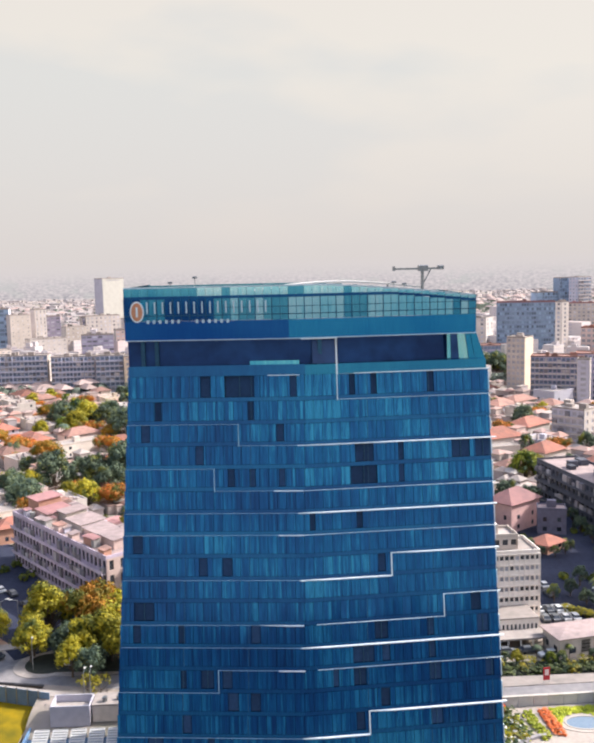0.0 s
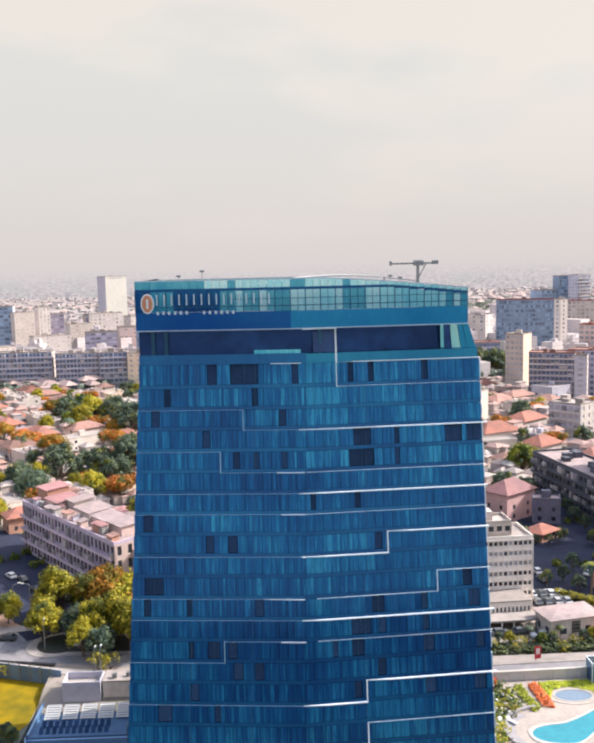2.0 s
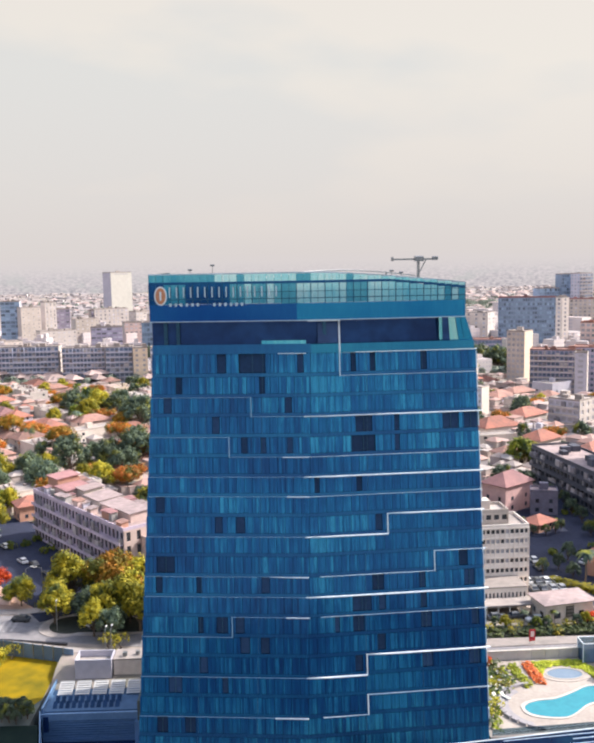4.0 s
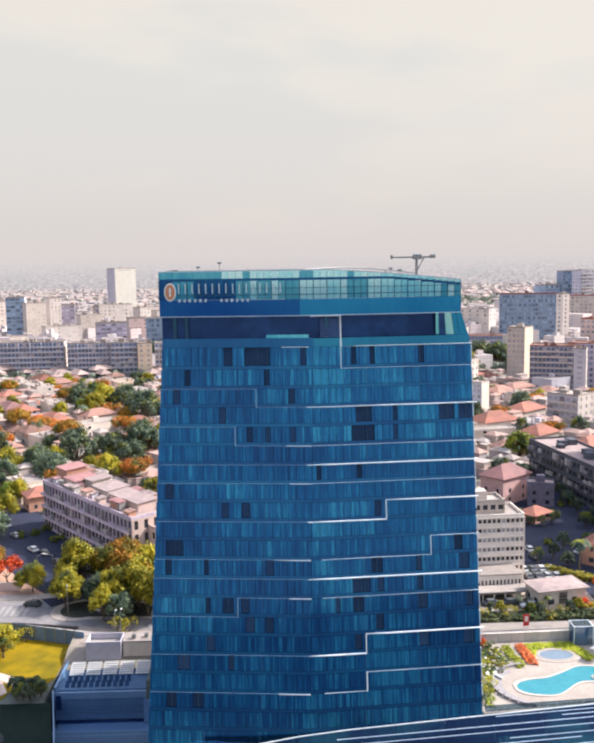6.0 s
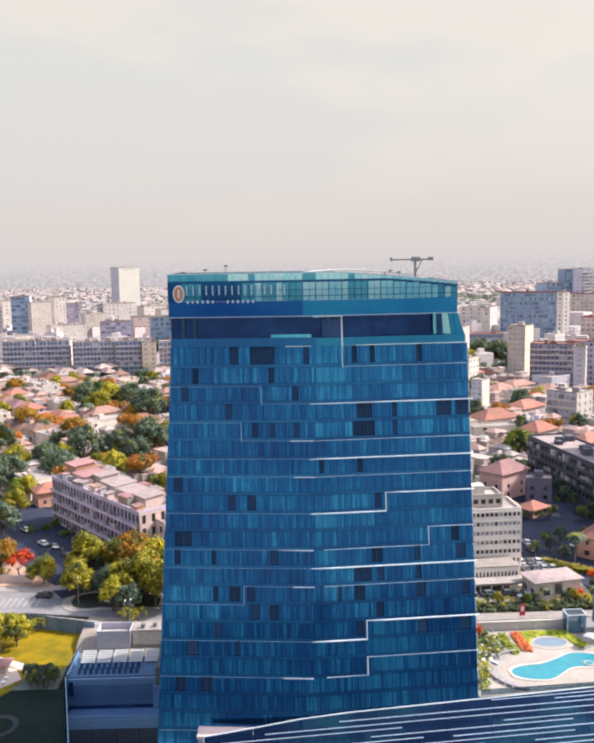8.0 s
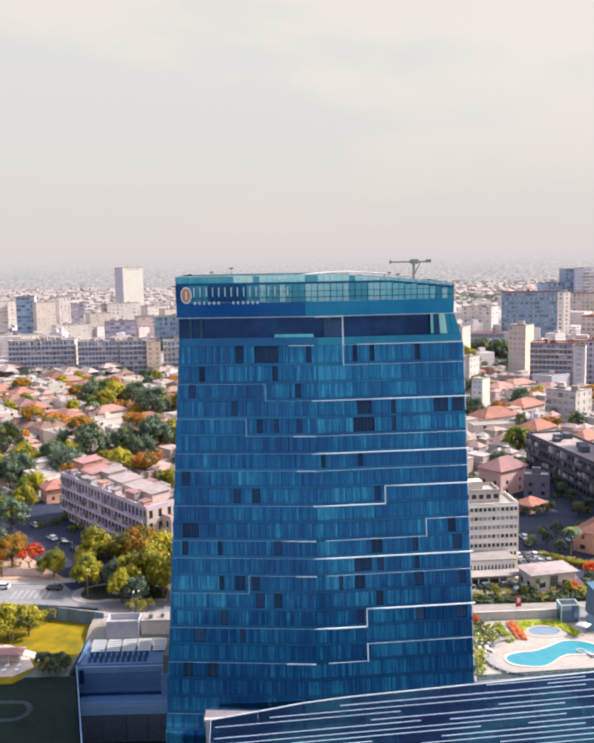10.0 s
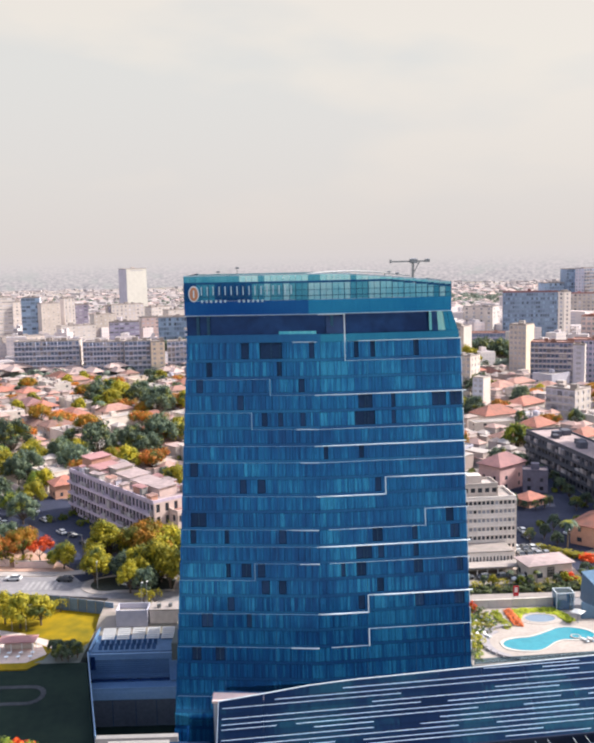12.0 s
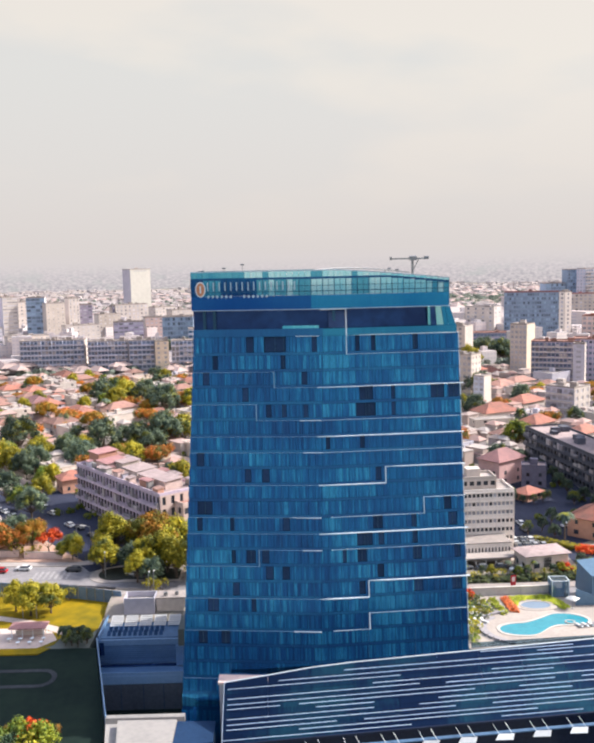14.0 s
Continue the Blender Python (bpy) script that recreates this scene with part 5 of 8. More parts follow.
def pool_outline(extra, n=34):
    """S-shaped outline: two round bowls joined by a waist, the eastern one set further back."""
    pts = []
    for side in (1, -1):
        for i in range(n + 1):
            a = math.pi * i / n
            u = 0.5 - 0.5 * math.cos(a if side == 1 else math.pi - a)
            x = 41.5 + 19.4 * u
            mid = 129.4 + 4.5 * ease(x, 46.8, 55.0) - 0.6 * ease(x, 56.5, 61.0)
            w = (3.1 - 0.6 * math.exp(-((x - 52.4) / 2.4) ** 2)) * (1 - (2 * u - 1) ** 4) ** 0.5
            pts.append((x + extra * (2 * u - 1), mid + side * (w + extra)))
    return pts[::-1]


def ring(inner, outer, z0, z1):
    g = Geo()
    n = len(inner)
    g.v = [(x, y, z0) for x, y in outer] + [(x, y, z1) for x, y in outer] + [(x, y, z1) for x, y in inner] + [(x, y, z0) for x, y in inner]
    for i in range(n):
        j = (i + 1) % n
        g.f += [(i, j, n + j, n + i), (n + i, n + j, 2 * n + j, 2 * n + i), (2 * n + i, 2 * n + j, 3 * n + j, 3 * n + i)]
    return g


ZD = 7.0
pool = thing("swimming_pool", "kidney-shaped turquoise swimming pool with a white coping", "swimming pool", (0, 0, 0))
part("water", Geo().prism(pool_outline(0.0), ZD - 0.1, ZD + 0.06), M_WATER, pool)
part("coping", ring(pool_outline(-0.02), pool_outline(0.5), ZD - 0.05, ZD + 0.12), M_COPING, pool)
kid = thing("paddling_pool", "small oval lilac paddling pool set in yellow paving", "paddling pool", (52.3, 141.7, ZD))
oval = lambda a, b, n=28: [(a * math.cos(2 * math.pi * i / n), b * math.sin(2 * math.pi * i / n)) for i in range(n)]
part("surround", ring(oval(3.5, 2.3), oval(4.7, 3.1), 0, 0.08), M_DECK, kid)
part("coping", ring(oval(3.2, 2.0), oval(3.55, 2.35), 0, 0.14), M_COPING, kid)
part("water", Geo().prism(oval(3.25, 2.05), -0.1, 0.06), M_LILACWATER, kid)
# small ring added in place of a pale curved shape at the pool
tub = thing("hot_tub", "small round pale ring at the pool", "hot tub", (56.8, 132.2, ZD))
part("rim", ring(oval(0.8, 0.8, 16), oval(1.05, 1.05, 16), 0, 0.22), M_DECK, tub)
part("water", Geo().prism(oval(0.8, 0.8, 16), 0, 0.2), M_WATER, tub)
curb = thing("terrace_wall", "curved low pale stone wall round the pool end", "wall", (0, 0, 0), kind="structure")
for i in range(14):
    a0, a1 = 95 + i * 11.5, 95 + (i + 1) * 11.3
    p = arc(45.2, 130.2, 8.1, a0, a1, 1) + arc(45.2, 130.2, 7.5, a1, a0, 1)
    part("stone", Geo().prism(p, ZD, ZD + 0.5), M_BAND, curb)
band = thing("paving_band", "curved grey-lilac paving band round the pool end", "paving", (0, 0, 0), kind="structure")
part("band", Geo().prism(arc(45.2, 130.2, 7.45, 120, 236, 24) + arc(45.2, 130.2, 6.1, 236, 120, 24), ZD, ZD + 0.03), M_BAND, band)
wall_b = thing("terrace_back_wall", "tall pale grey boundary wall behind the pool", "wall", (49.0, 148.4, ZD), 2, kind="structure")
for i in range(8):
    part("panel", Geo().box(-11.5 + i * 2.65, -8.9 + i * 2.65, -0.2, 0.2, -7, 1.75), M_POOLWALL, wall_b)
    part("cap", Geo().box(-11.5 + i * 2.65, -8.88 + i * 2.65, -0.3, 0.3, 1.75, 1.86), M_COPING, wall_b)
cube = thing("glass_pavilion", "pale blue glass lift pavilion beside the pool", "pavilion", (59.0, 147.2, ZD))
part("glazing", Geo().box(-1.9, 1.9, -1.4, 1.6, 0.1, 3.7), M_PALEGLASS, cube)
# pale box added inside so that the clear glazing looks light
part("lift_shaft", Geo().box(-1.7, 0.9, -1.1, 1.4, 0, 3.4), M_WINGPALE, cube)
part("roof", Geo().box(-1.9, 1.9, -1.4, 1.6, 3.72, 3.78), M_PALEGLASS, cube, "clear glass roof")
for x in (-1.95, 1.82):
    for y in (-1.5, 1.55):
        part("post", Geo().box(x, x + 0.14, y, y + 0.14, 0, 3.72), M_TRIM, cube)
for a in ((-1.95, 1.96, -1.5, -1.36), (-1.95, 1.96, 1.55, 1.69), (-1.95, -1.81, -1.36, 1.55), (1.82, 1.96, -1.36, 1.55)):
    part("frame", Geo().box(*a, 3.72, 3.86), M_TRIM, cube)
shade = thing("parasol", "square white parasol on the pool terrace", "parasol", (59.6, 139.4, ZD))
part("pole", Geo().tube((0, 0, 0), (0, 0, 2.5), 0.05, 0.05, 8), M_STEEL, shade)
part("canopy", Geo().tube((0, 0, 2.3), (0, 0, 2.85), 1.7, 0.08, 4), M_WHITEPANEL, shade)
part("base", Geo().tube((0, 0, 0), (0, 0, 0.12), 0.4, 0.36, 12), M_CONCRETE, shade)
wedge = thing("stair_tower", "grey-blue sloped stair tower above the pool terrace", "stair tower", (68.3, 146, ZD))
part("wall", Geo().hexa([(-4, -4.5, 0), (9, -4.5, 0), (9, 6, 0), (-4, 6, 0), (-3.6, -4.2, 6.0), (9, -4.2, 7.6), (9, 6, 7.6), (-3.6, 6, 6.0)]), M_STAIR, wedge)
part("roof", Geo().hexa([(-3.8, -4.4, 6.0), (9.1, -4.4, 7.6), (9.1, 6.1, 7.6), (-3.8, 6.1, 6.0), (-3.8, -4.4, 6.25), (9.1, -4.4, 7.85), (9.1, 6.1, 7.85), (-3.8, 6.1, 6.25)]), M_STAIR, wedge)
part("stair_flank", Geo().hexa([(-7.4, -4.95, 0), (1.5, -4.95, 0), (1.5, -4.65, 0), (-7.4, -4.65, 0), (-7.4, -4.95, 3.7), (1.5, -4.95, 0.3), (1.5, -4.65, 0.3), (-7.4, -4.65, 3.7)]), M_STAIR, wedge)
rail = thing("terrace_balustrade", "clear glass balustrade along the terrace edge", "balustrade", (0, 0, ZD))
for i in range(16):
    x0, x1 = 34 + i * 1.55, 35.5 + i * 1.55
    yy = lambda x: 121.4 + (x - 34) * 0.083
    part("pane", Geo().hexa([(x0, yy(x0), 0), (x1, yy(x1), 0), (x1, yy(x1) + 0.04, 0), (x0, yy(x0) + 0.04, 0), (x0, yy(x0), 1.1), (x1, yy(x1), 1.1), (x1, yy(x1) + 0.04, 1.1), (x0, yy(x0) + 0.04, 1.1)]), M_PALEGLASS, rail)
    part("post", Geo().box(x0 - 0.06, x0 - 0.01, yy(x0), yy(x0) + 0.05, 0, 1.15), M_STEEL, rail)


def lounger(x, y, rz, cloth, label):
    o = thing("sun_lounger", label, "sun lounger", (x, y, ZD), rz, "loungers by the pool")
    part("frame", Geo().box(-0.33, 0.33, -1.0, 1.0, 0.22, 0.28), M_TRIM, o)
    part("mattress", Geo().bevelbox(-0.32, 0.32, -1.0, 0.35, 0.28, 0.38, 0.03), cloth, o)
    part("backrest", Geo().hexa([(-0.32, 0.35, 0.28), (0.32, 0.35, 0.28), (0.32, 1.0, 0.62), (-0.32, 1.0, 0.62), (-0.32, 0.35, 0.38), (0.32, 0.35, 0.38), (0.32, 0.96, 0.72), (-0.32, 0.96, 0.72)]), cloth, o)
    for lx in (-0.28, 0.24):
        for ly in (-0.9, 0.8):
            part("leg", Geo().box(lx, lx + 0.05, ly, ly + 0.05, 0, 0.22), M_TRIM, o)


for i in range(6):
    lounger(36.2 + (i % 3) * 1.5, 133.5 + (i // 3) * 3.4, 20 + i * 7, M_WHITEPANEL, "white sun lounger with a reclined back")
for x, y, rz in ((37.6, 141.5, 40), (39.2, 139.8, 60), (40.6, 141.8, 35), (38.4, 137.6, 80), (41.2, 138.6, 50)):
    lounger(x, y, rz, M_WHITEPANEL, "white sun lounger with a reclined back")
for i in range(4):
    lounger(58 + i * 1.3, 130.2 + 0.2 * i, 200, M_WHITEPANEL, "white sun lounger with a reclined back")


# ---------------------------------------------------------------- foliage
def clump_leaves(rnd, centres, per, leaf):
    """Small bent leaf sprays scattered over the skins of many clumps."""
    g = Geo()
    for (cx, cy, cz), r in centres:
        for _ in range(int(per * r * r)):
            d = Vector((rnd.gauss(0, 1), rnd.gauss(0, 1), rnd.gauss(0.25, 0.9))).normalized()
            p = Vector((cx, cy, cz)) + d * r * rnd.uniform(0.4, 1.28)
            t = d.cross(Vector((rnd.uniform(-1, 1), rnd.uniform(-1, 1), rnd.uniform(-1, 1)))).normalized()
            b = (d.cross(t) + d * rnd.uniform(-0.5, 0.5)).normalized()
            s = leaf * rnd.uniform(0.6, 1.3)
            g.face(p - t * s * 0.5, p - b * s * 0.42, p + t * s * 0.55 + d * s * 0.15, p + b * s * 0.45)
    return g


def tree_kind(name, label, seed, height, spread, flat, leafmat, per=58, leaf=0.6, clumps=34):
    """A tapered trunk with forking limbs and a crown of leaf clumps with gaps between them."""
    rnd = random.Random(seed)
    o = thing(name, label, "tree", (0, 0, -400), group="city trees")
    wood, centres = Geo(), []
    th = height * (0.3 if flat < 0.75 else 0.2)
    lean = (rnd.uniform(-0.4, 0.4), rnd.uniform(-0.4, 0.4))
    wood.tube((0, 0, -0.3), (lean[0], lean[1], th), 0.035 * height, 0.024 * height, 7)
    top = Vector((lean[0], lean[1], th))
    for i in range(clumps):
        a = 2.4 * i + rnd.uniform(-0.5, 0.5)
        q = math.sqrt((i + 0.5) / clumps)
        rr = spread * q * rnd.uniform(0.75, 1.0)
        zz = th + (height - th) * (0.12 + 0.8 * math.sqrt(max(0.05, 1 - q * q)) * rnd.uniform(0.75, 1.05)) * (1 if flat > 0.75 else 0.95)
        if flat < 0.75:
            zz = max(zz, height * rnd.uniform(0.62, 0.86))
        c = Vector((lean[0] + rr * math.cos(a), lean[1] + rr * math.sin(a), min(zz, height - 0.6)))
        r = spread * rnd.uniform(0.17, 0.36)
        centres.append((tuple(c), r))
        if i % 2 == 0:
            mid = top.lerp(c, 0.5) + Vector((0, 0, -0.3))
            wood.tube(top - Vector((0, 0, 0.3)), mid, 0.014 * height, 0.009 * height, 5)
            wood.tube(mid, c, 0.009 * height, 0.004 * height, 5)
    part("trunk", wood, M_BARK, o)
    part("crown", clump_leaves(rnd, centres, per, leaf), leafmat, o)
    return o


def palm_kind(seed, height):
    rnd = random.Random(seed)
    o = thing("palm_tree", "tall palm with a drooping feathery head", "palm tree", (0, 0, -400), group="city palms")
    wood, fr = Geo(), Geo()
    for i in range(6):
        wood.tube((0.1 * i * 0.5, 0, height * i / 6), (0.1 * (i + 1) * 0.5, 0, height * (i + 1) / 6), 0.2 - 0.012 * i, 0.19 - 0.012 * i, 7)
    hx = 0.3
    for i in range(22):
        a, up = 2 * math.pi * i / 22 + rnd.uniform(-0.1, 0.1), rnd.uniform(-0.2, 1.0)
        d = Vector((math.cos(a), math.sin(a), 0))
        side = Vector((-d.y, d.x, 0))
        prev = None
        for k in range(6):
            u = k / 5
            p = Vector((hx, 0, height)) + d * (2.7 * u) + Vector((0, 0, up * 1.4 * u - 2.3 * u * u))
            w = 0.5 * math.sin(math.pi * min(1, u * 0.9 + 0.12))
            row = (p - side * w - Vector((0, 0, 0.25 * w)), p, p + side * w - Vector((0, 0, 0.25 * w)))
            if prev:
                fr.face(prev[0], prev[1], row[1], row[0])
                fr.face(prev[1], prev[2], row[2], row[1])
            prev = row
    part("trunk", wood, M_BARK, o)
    part("fronds", fr, M_GREEN, o)
    return o


KINDS = {
    "olive": tree_kind("street_tree", "broad street tree with olive-yellow leaves", 11, 10, 4.6, 0.9, M_OLIVE),
    "olive2": tree_kind("street_tree", "tall uneven tree with olive-yellow leaves", 12, 12, 4.2, 1.0, M_OLIVE, clumps=38),
    "green": tree_kind("shade_tree", "dense dark green shade tree", 13, 10, 4.8, 0.9, M_GREEN),
    "green2": tree_kind("shade_tree", "upright dark green tree", 14, 9, 3.4, 1.0, M_GREEN, clumps=28),
    "bright": tree_kind("garden_tree", "light green garden tree with a loose crown", 15, 8, 3.8, 0.9, M_BRIGHT),
    "flame": tree_kind("flame_tree", "spreading flame tree covered in orange blossom", 16, 7.5, 5.2, 0.6, M_FLAME, clumps=36),
    "rust": tree_kind("spreading_tree", "spreading tree with rust-brown and olive leaves", 17, 11, 5.4, 0.7, M_RUST, clumps=40),
    "red": tree_kind("flame_tree", "small spreading tree with red blossom", 18, 5, 3.4, 0.6, M_RED, clumps=12),
    "shrub": tree_kind("shrub", "rounded yellow-green garden shrub", 19, 2.6, 1.7, 0.9, M_SHRUB, per=80, leaf=0.3, clumps=9),
    "palm": palm_kind(20, 8.0),
}
tr = random.Random(8)


def plant(kind, x, y, s=1.0, z=None, rz=None):
    z = ground_z(x, y) if z is None else z
    m = pose(x, y, z, 0, 0, tr.uniform(0, 360) if rz is None else rz)
    o = copy_thing(KINDS[kind], m)
    o.scale = (s * tr.uniform(0.94, 1.06), s * tr.uniform(0.94, 1.06), s)
    return o


def bed(name, label, category, outline, z, material, per, h, seed, leaf=0.28):
    """A planted bed: a low mass of leaf sprays over an outline, one piece of stuff."""
    rnd = random.Random(seed)
    g = Geo()
    xs, ys = [p[0] for p in outline], [p[1] for p in outline]
    n = len(outline)
    count, tries = 0, 0
    while count < per and tries < per * 12:
        tries += 1
        x, y = rnd.uniform(min(xs), max(xs)), rnd.uniform(min(ys), max(ys))
        inside = False
        for i in range(n):
            (xa, ya), (xb, yb) = outline[i], outline[i - 1]
            if (ya > y) != (yb > y) and x < (xb - xa) * (y - ya) / (yb - ya) + xa:
                inside = not inside
        if not inside:
            continue
        count += 1
        zz = z + h * rnd.uniform(0.05, 1.0)
        a = rnd.uniform(0, 6.28)
        s = leaf * rnd.uniform(0.7, 1.4)
        dx, dy = math.cos(a) * s, math.sin(a) * s
        g.face((x - dx, y - dy, zz), (x + dy, y - dx, zz - s * 0.4), (x + dx, y + dy, zz + s * 0.3), (x - dy, y + dx, zz - s * 0.2))
    return solo(name, g, material, label, category, "stuff")


bed("flower_bed", "bed of orange-red flowers on the pool terrace", "flower bed", [(45.3, 146.6), (47.3, 146.6), (48.0, 138.6), (47.6, 137.6), (46.0, 138.1)], ZD, M_FIRE, 330, 0.55, 1, 0.24)
bed("flower_bed", "strip of yellow ground cover on the pool terrace", "flower bed", [(42.4, 145.2), (44.2, 146.5), (45.4, 137.2), (43.7, 136.5)], ZD, M_LIME, 230, 0.5, 2)
bed("flower_bed", "yellow-green grass bank behind the paddling pool", "flower bed", [(47.6, 146.8), (56.4, 147.2), (58.4, 144.0), (59.4, 140.2), (57.4, 138.8), (56.0, 143.2), (52.6, 145.0), (49.4, 144.0), (48.0, 141.0), (47.7, 143)], ZD, M_LIME, 900, 0.3, 3)
bed("flower_bed", "mixed green shrubs in the garden corner by the tower", "flower bed", [(36.5, 147), (41.6, 147), (41.8, 143), (42.6, 138), (40.2, 135.0), (38.0, 134), (36.5, 136)], ZD, M_HEDGE, 300, 1.0, 6, 0.34)
bed("flower_bed", "lime grass between the shrubs by the tower", "flower bed", [(38.4, 144.2), (41.8, 144.6), (42.8, 138), (40.6, 136.0)], ZD, M_LIME, 110, 0.4, 8, 0.3)
bed("flower_bed", "dark red flowering bushes in the corner by the wall", "flower bed", [(37.6, 147.4), (39.8, 147.4), (39.8, 145.6), (37.6, 145.6)], ZD, M_RED, 70, 1.3, 7, 0.28)
bed("flower_bed", "dark green planting at the tower foot", "flower bed", [(34.2, 146), (38.4, 146.6), (39.4, 139.0), (36.0, 122.6), (34.2, 122.4)], ZD, M_BRIGHT, 500, 0.8, 4)
for x, y, s in ((38.6, 145.4, 0.8), (40.4, 142.2, 0.6), (36.4, 141, 0.8), (35.6, 138.2, 0.9), (36.6, 129.5, 0.9), (35.4, 126.4, 0.8), (41, 137.2, 0.5), (37.8, 136.6, 0.7), (35.2, 132.2, 0.8), (39.4, 139.6, 0.5)):
    plant("shrub", x, y, s, ZD)
plant("red", 38.2, 145.9, 0.45, ZD)

# ---------------------------------------------------------------- city buildings
def wall_with_openings(g, x0, x1, y, t, h, floors, cols, sill, head, pier, base=0.0):
    """A front along x at depth y, t thick, with one real opening per storey and bay. Returns the bays."""
    fh, cw, cells = (h - base) / floors, (x1 - x0) / cols, []
    if base:
        g.box(x0, x1, y, y + t, 0, base)
    for f in range(floors):
        z = base + f * fh
        g.box(x0, x1, y, y + t, z, z + sill * fh)
        g.box(x0, x1, y, y + t, z + head * fh, z + fh)
        for c in range(cols + 1):
            a = x0 + c * cw - pier * cw / 2
            g.box(max(x0, a), min(x1, a + pier * cw), y, y + t, z + sill * fh, z + head * fh)
        for c in range(cols):
            cells.append((x0 + (c + 0.5) * cw, z + sill * fh, cw * (1 - pier), (head - sill) * fh))
    return cells


def block(name, label, category, x, y, rz, w, d, h, floors, cols, dcols, wall, roof=None, glass=None, sill=0.3, head=0.8, pier=0.35, singles=True, balcony=False, base=0.0, group="", tanks=2, end_wall=None, seed=1, mixed=False, rail=None, shut_rows=()):
    """A flat-roofed building: front (-y), both ends with openings, plain back, parapet, roof boxes."""
    o = thing(name, label, category, (x, y, 0), rz, group)
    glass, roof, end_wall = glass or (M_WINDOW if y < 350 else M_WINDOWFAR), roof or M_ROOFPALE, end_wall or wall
    t = 0.35
    part("core", Geo().box(-w / 2 + t, w / 2 - t, -d / 2 + t, d / 2, 0, h), wall, o)
    front = Geo()
    cells = wall_with_openings(front, -w / 2, w / 2, -d / 2, t, h, floors, cols, sill, head, pier, base)
    part("front_wall", front, wall, o)
    ends = []
    for sgn in (1, -1):
        g = Geo()
        if dcols:
            tmp = Geo()
            ends.append((sgn, wall_with_openings(tmp, -d / 2, d / 2, 0, t, h, floors, dcols, sill, head, 0.6, base)))
            g.f = tmp.f
            g.v = [(sgn * (w / 2 - yy), sgn * xx, zz) for xx, yy, zz in tmp.v]
        else:
            g.box(w / 2 - t if sgn > 0 else -w / 2, w / 2 if sgn > 0 else -w / 2 + t, -d / 2 + 0.01, d / 2, 0, h)
        part("end_wall", g, end_wall, o)
    if singles:
        cw, ch = cells[0][2], cells[0][3]
        me = Geo().box(-cw / 2, cw / 2, 0, 0.06, 0, ch).mesh("window", glass)
        pale = Geo().box(-cw / 2, cw / 2, 0, 0.06, 0, ch).mesh("window", M_BLIND)
        wr = random.Random(seed + 50)
        rows = [wr.random() for _ in range(floors)]
        for i, (cx, cz, _, _) in enumerate(cells):
            shut = wr.random() < shut_rows[i // cols] if shut_rows else (mixed or y > 350) and wr.random() < (0.06 if rows[i // cols] < 0.6 else 0.6) * (1.0 if dcols == 5 and cols == 17 else 0.6)
            placed("window", pale if shut else me, o, cx, -d / 2 + t - 0.08, cz)
        for sgn, cs in ends:
            mw = Geo().box(-cs[0][2] / 2, cs[0][2] / 2, 0, 0.06, 0, cs[0][3]).mesh("window", glass)
            for cx, cz, _, _ in cs:
                placed("window", mw, o, sgn * (w / 2 - t + 0.08), sgn * cx, cz, 90 * sgn)
    else:
        g = Geo()
        for cx, cz, cw, ch in cells:
            g.box(cx - cw / 2, cx + cw / 2, -d / 2 + t - 0.08, -d / 2 + t - 0.02, cz, cz + ch)
        for sgn, cs in ends:
            for cx, cz, cw, ch in cs:
                xx = sgn * (w / 2 - t + 0.05)
                g.box(xx - 0.03, xx + 0.03, sgn * cx - cw / 2, sgn * cx + cw / 2, cz, cz + ch)
        part("window_field", g, glass, o, kind="stuff")
    if balcony:
        fh = (h - base) / floors
        br = random.Random(seed + 90)
        for f in range(1, floors):
            z = base + f * fh
            if f == 1 and y > 500:
                for q in range(1, int(cols / 3)):
                    u = -w / 2 + q * 3 * w / cols
                    part("divider", Geo().box(u - 0.15, u + 0.15, -d / 2 - 1.25, -d / 2, base, h), wall, o)
            bal = part("balcony", Geo().box(-w / 2 + 0.4, w / 2 - 0.4, -d / 2 - 1.1, -d / 2, z - 0.15, z), wall, o)
            part("balcony_rail", Geo().box(-w / 2 + 0.4, w / 2 - 0.4, -d / 2 - 1.1, -d / 2 - 1.0, z, z + 0.75), rail or M_WHITE, bal)
            if y > 350 or mixed:
                sg, cw = Geo(), w / cols
                for c in range(cols):
                    if br.random() < 0.4:
                        u, sw = -w / 2 + (c + 0.5) * cw, cw * br.uniform(0.25, 0.5)
                        sg.box(max(u - sw, -w / 2 + 0.4), min(u + sw, w / 2 - 0.4), -d / 2 - br.uniform(0.3, 0.95), -d / 2 - 0.02, z + 0.01, z + fh * br.choice((0.45, 0.6, 0.82)))
                if sg.v:
                    part("balcony_screen", sg, M_SCREEN, bal, kind="stuff")
    part("roof", Geo().box(-w / 2 + 0.3, w / 2 - 0.3, -d / 2 + 0.3, d / 2 - 0.3, h, h + 0.15), roof, o)
    pg = Geo()
    for a in ((-w / 2, w / 2, -d / 2, -d / 2 + 0.25), (-w / 2, w / 2, d / 2 - 0.25, d / 2), (-w / 2, -w / 2 + 0.25, -d / 2 + 0.25, d / 2 - 0.25), (w / 2 - 0.25, w / 2, -d / 2 + 0.25, d / 2 - 0.25)):
        pg.box(*a, h, h + 0.85)
    cap = roof if y > 350 else wall
    part("parapet", pg, cap, o)
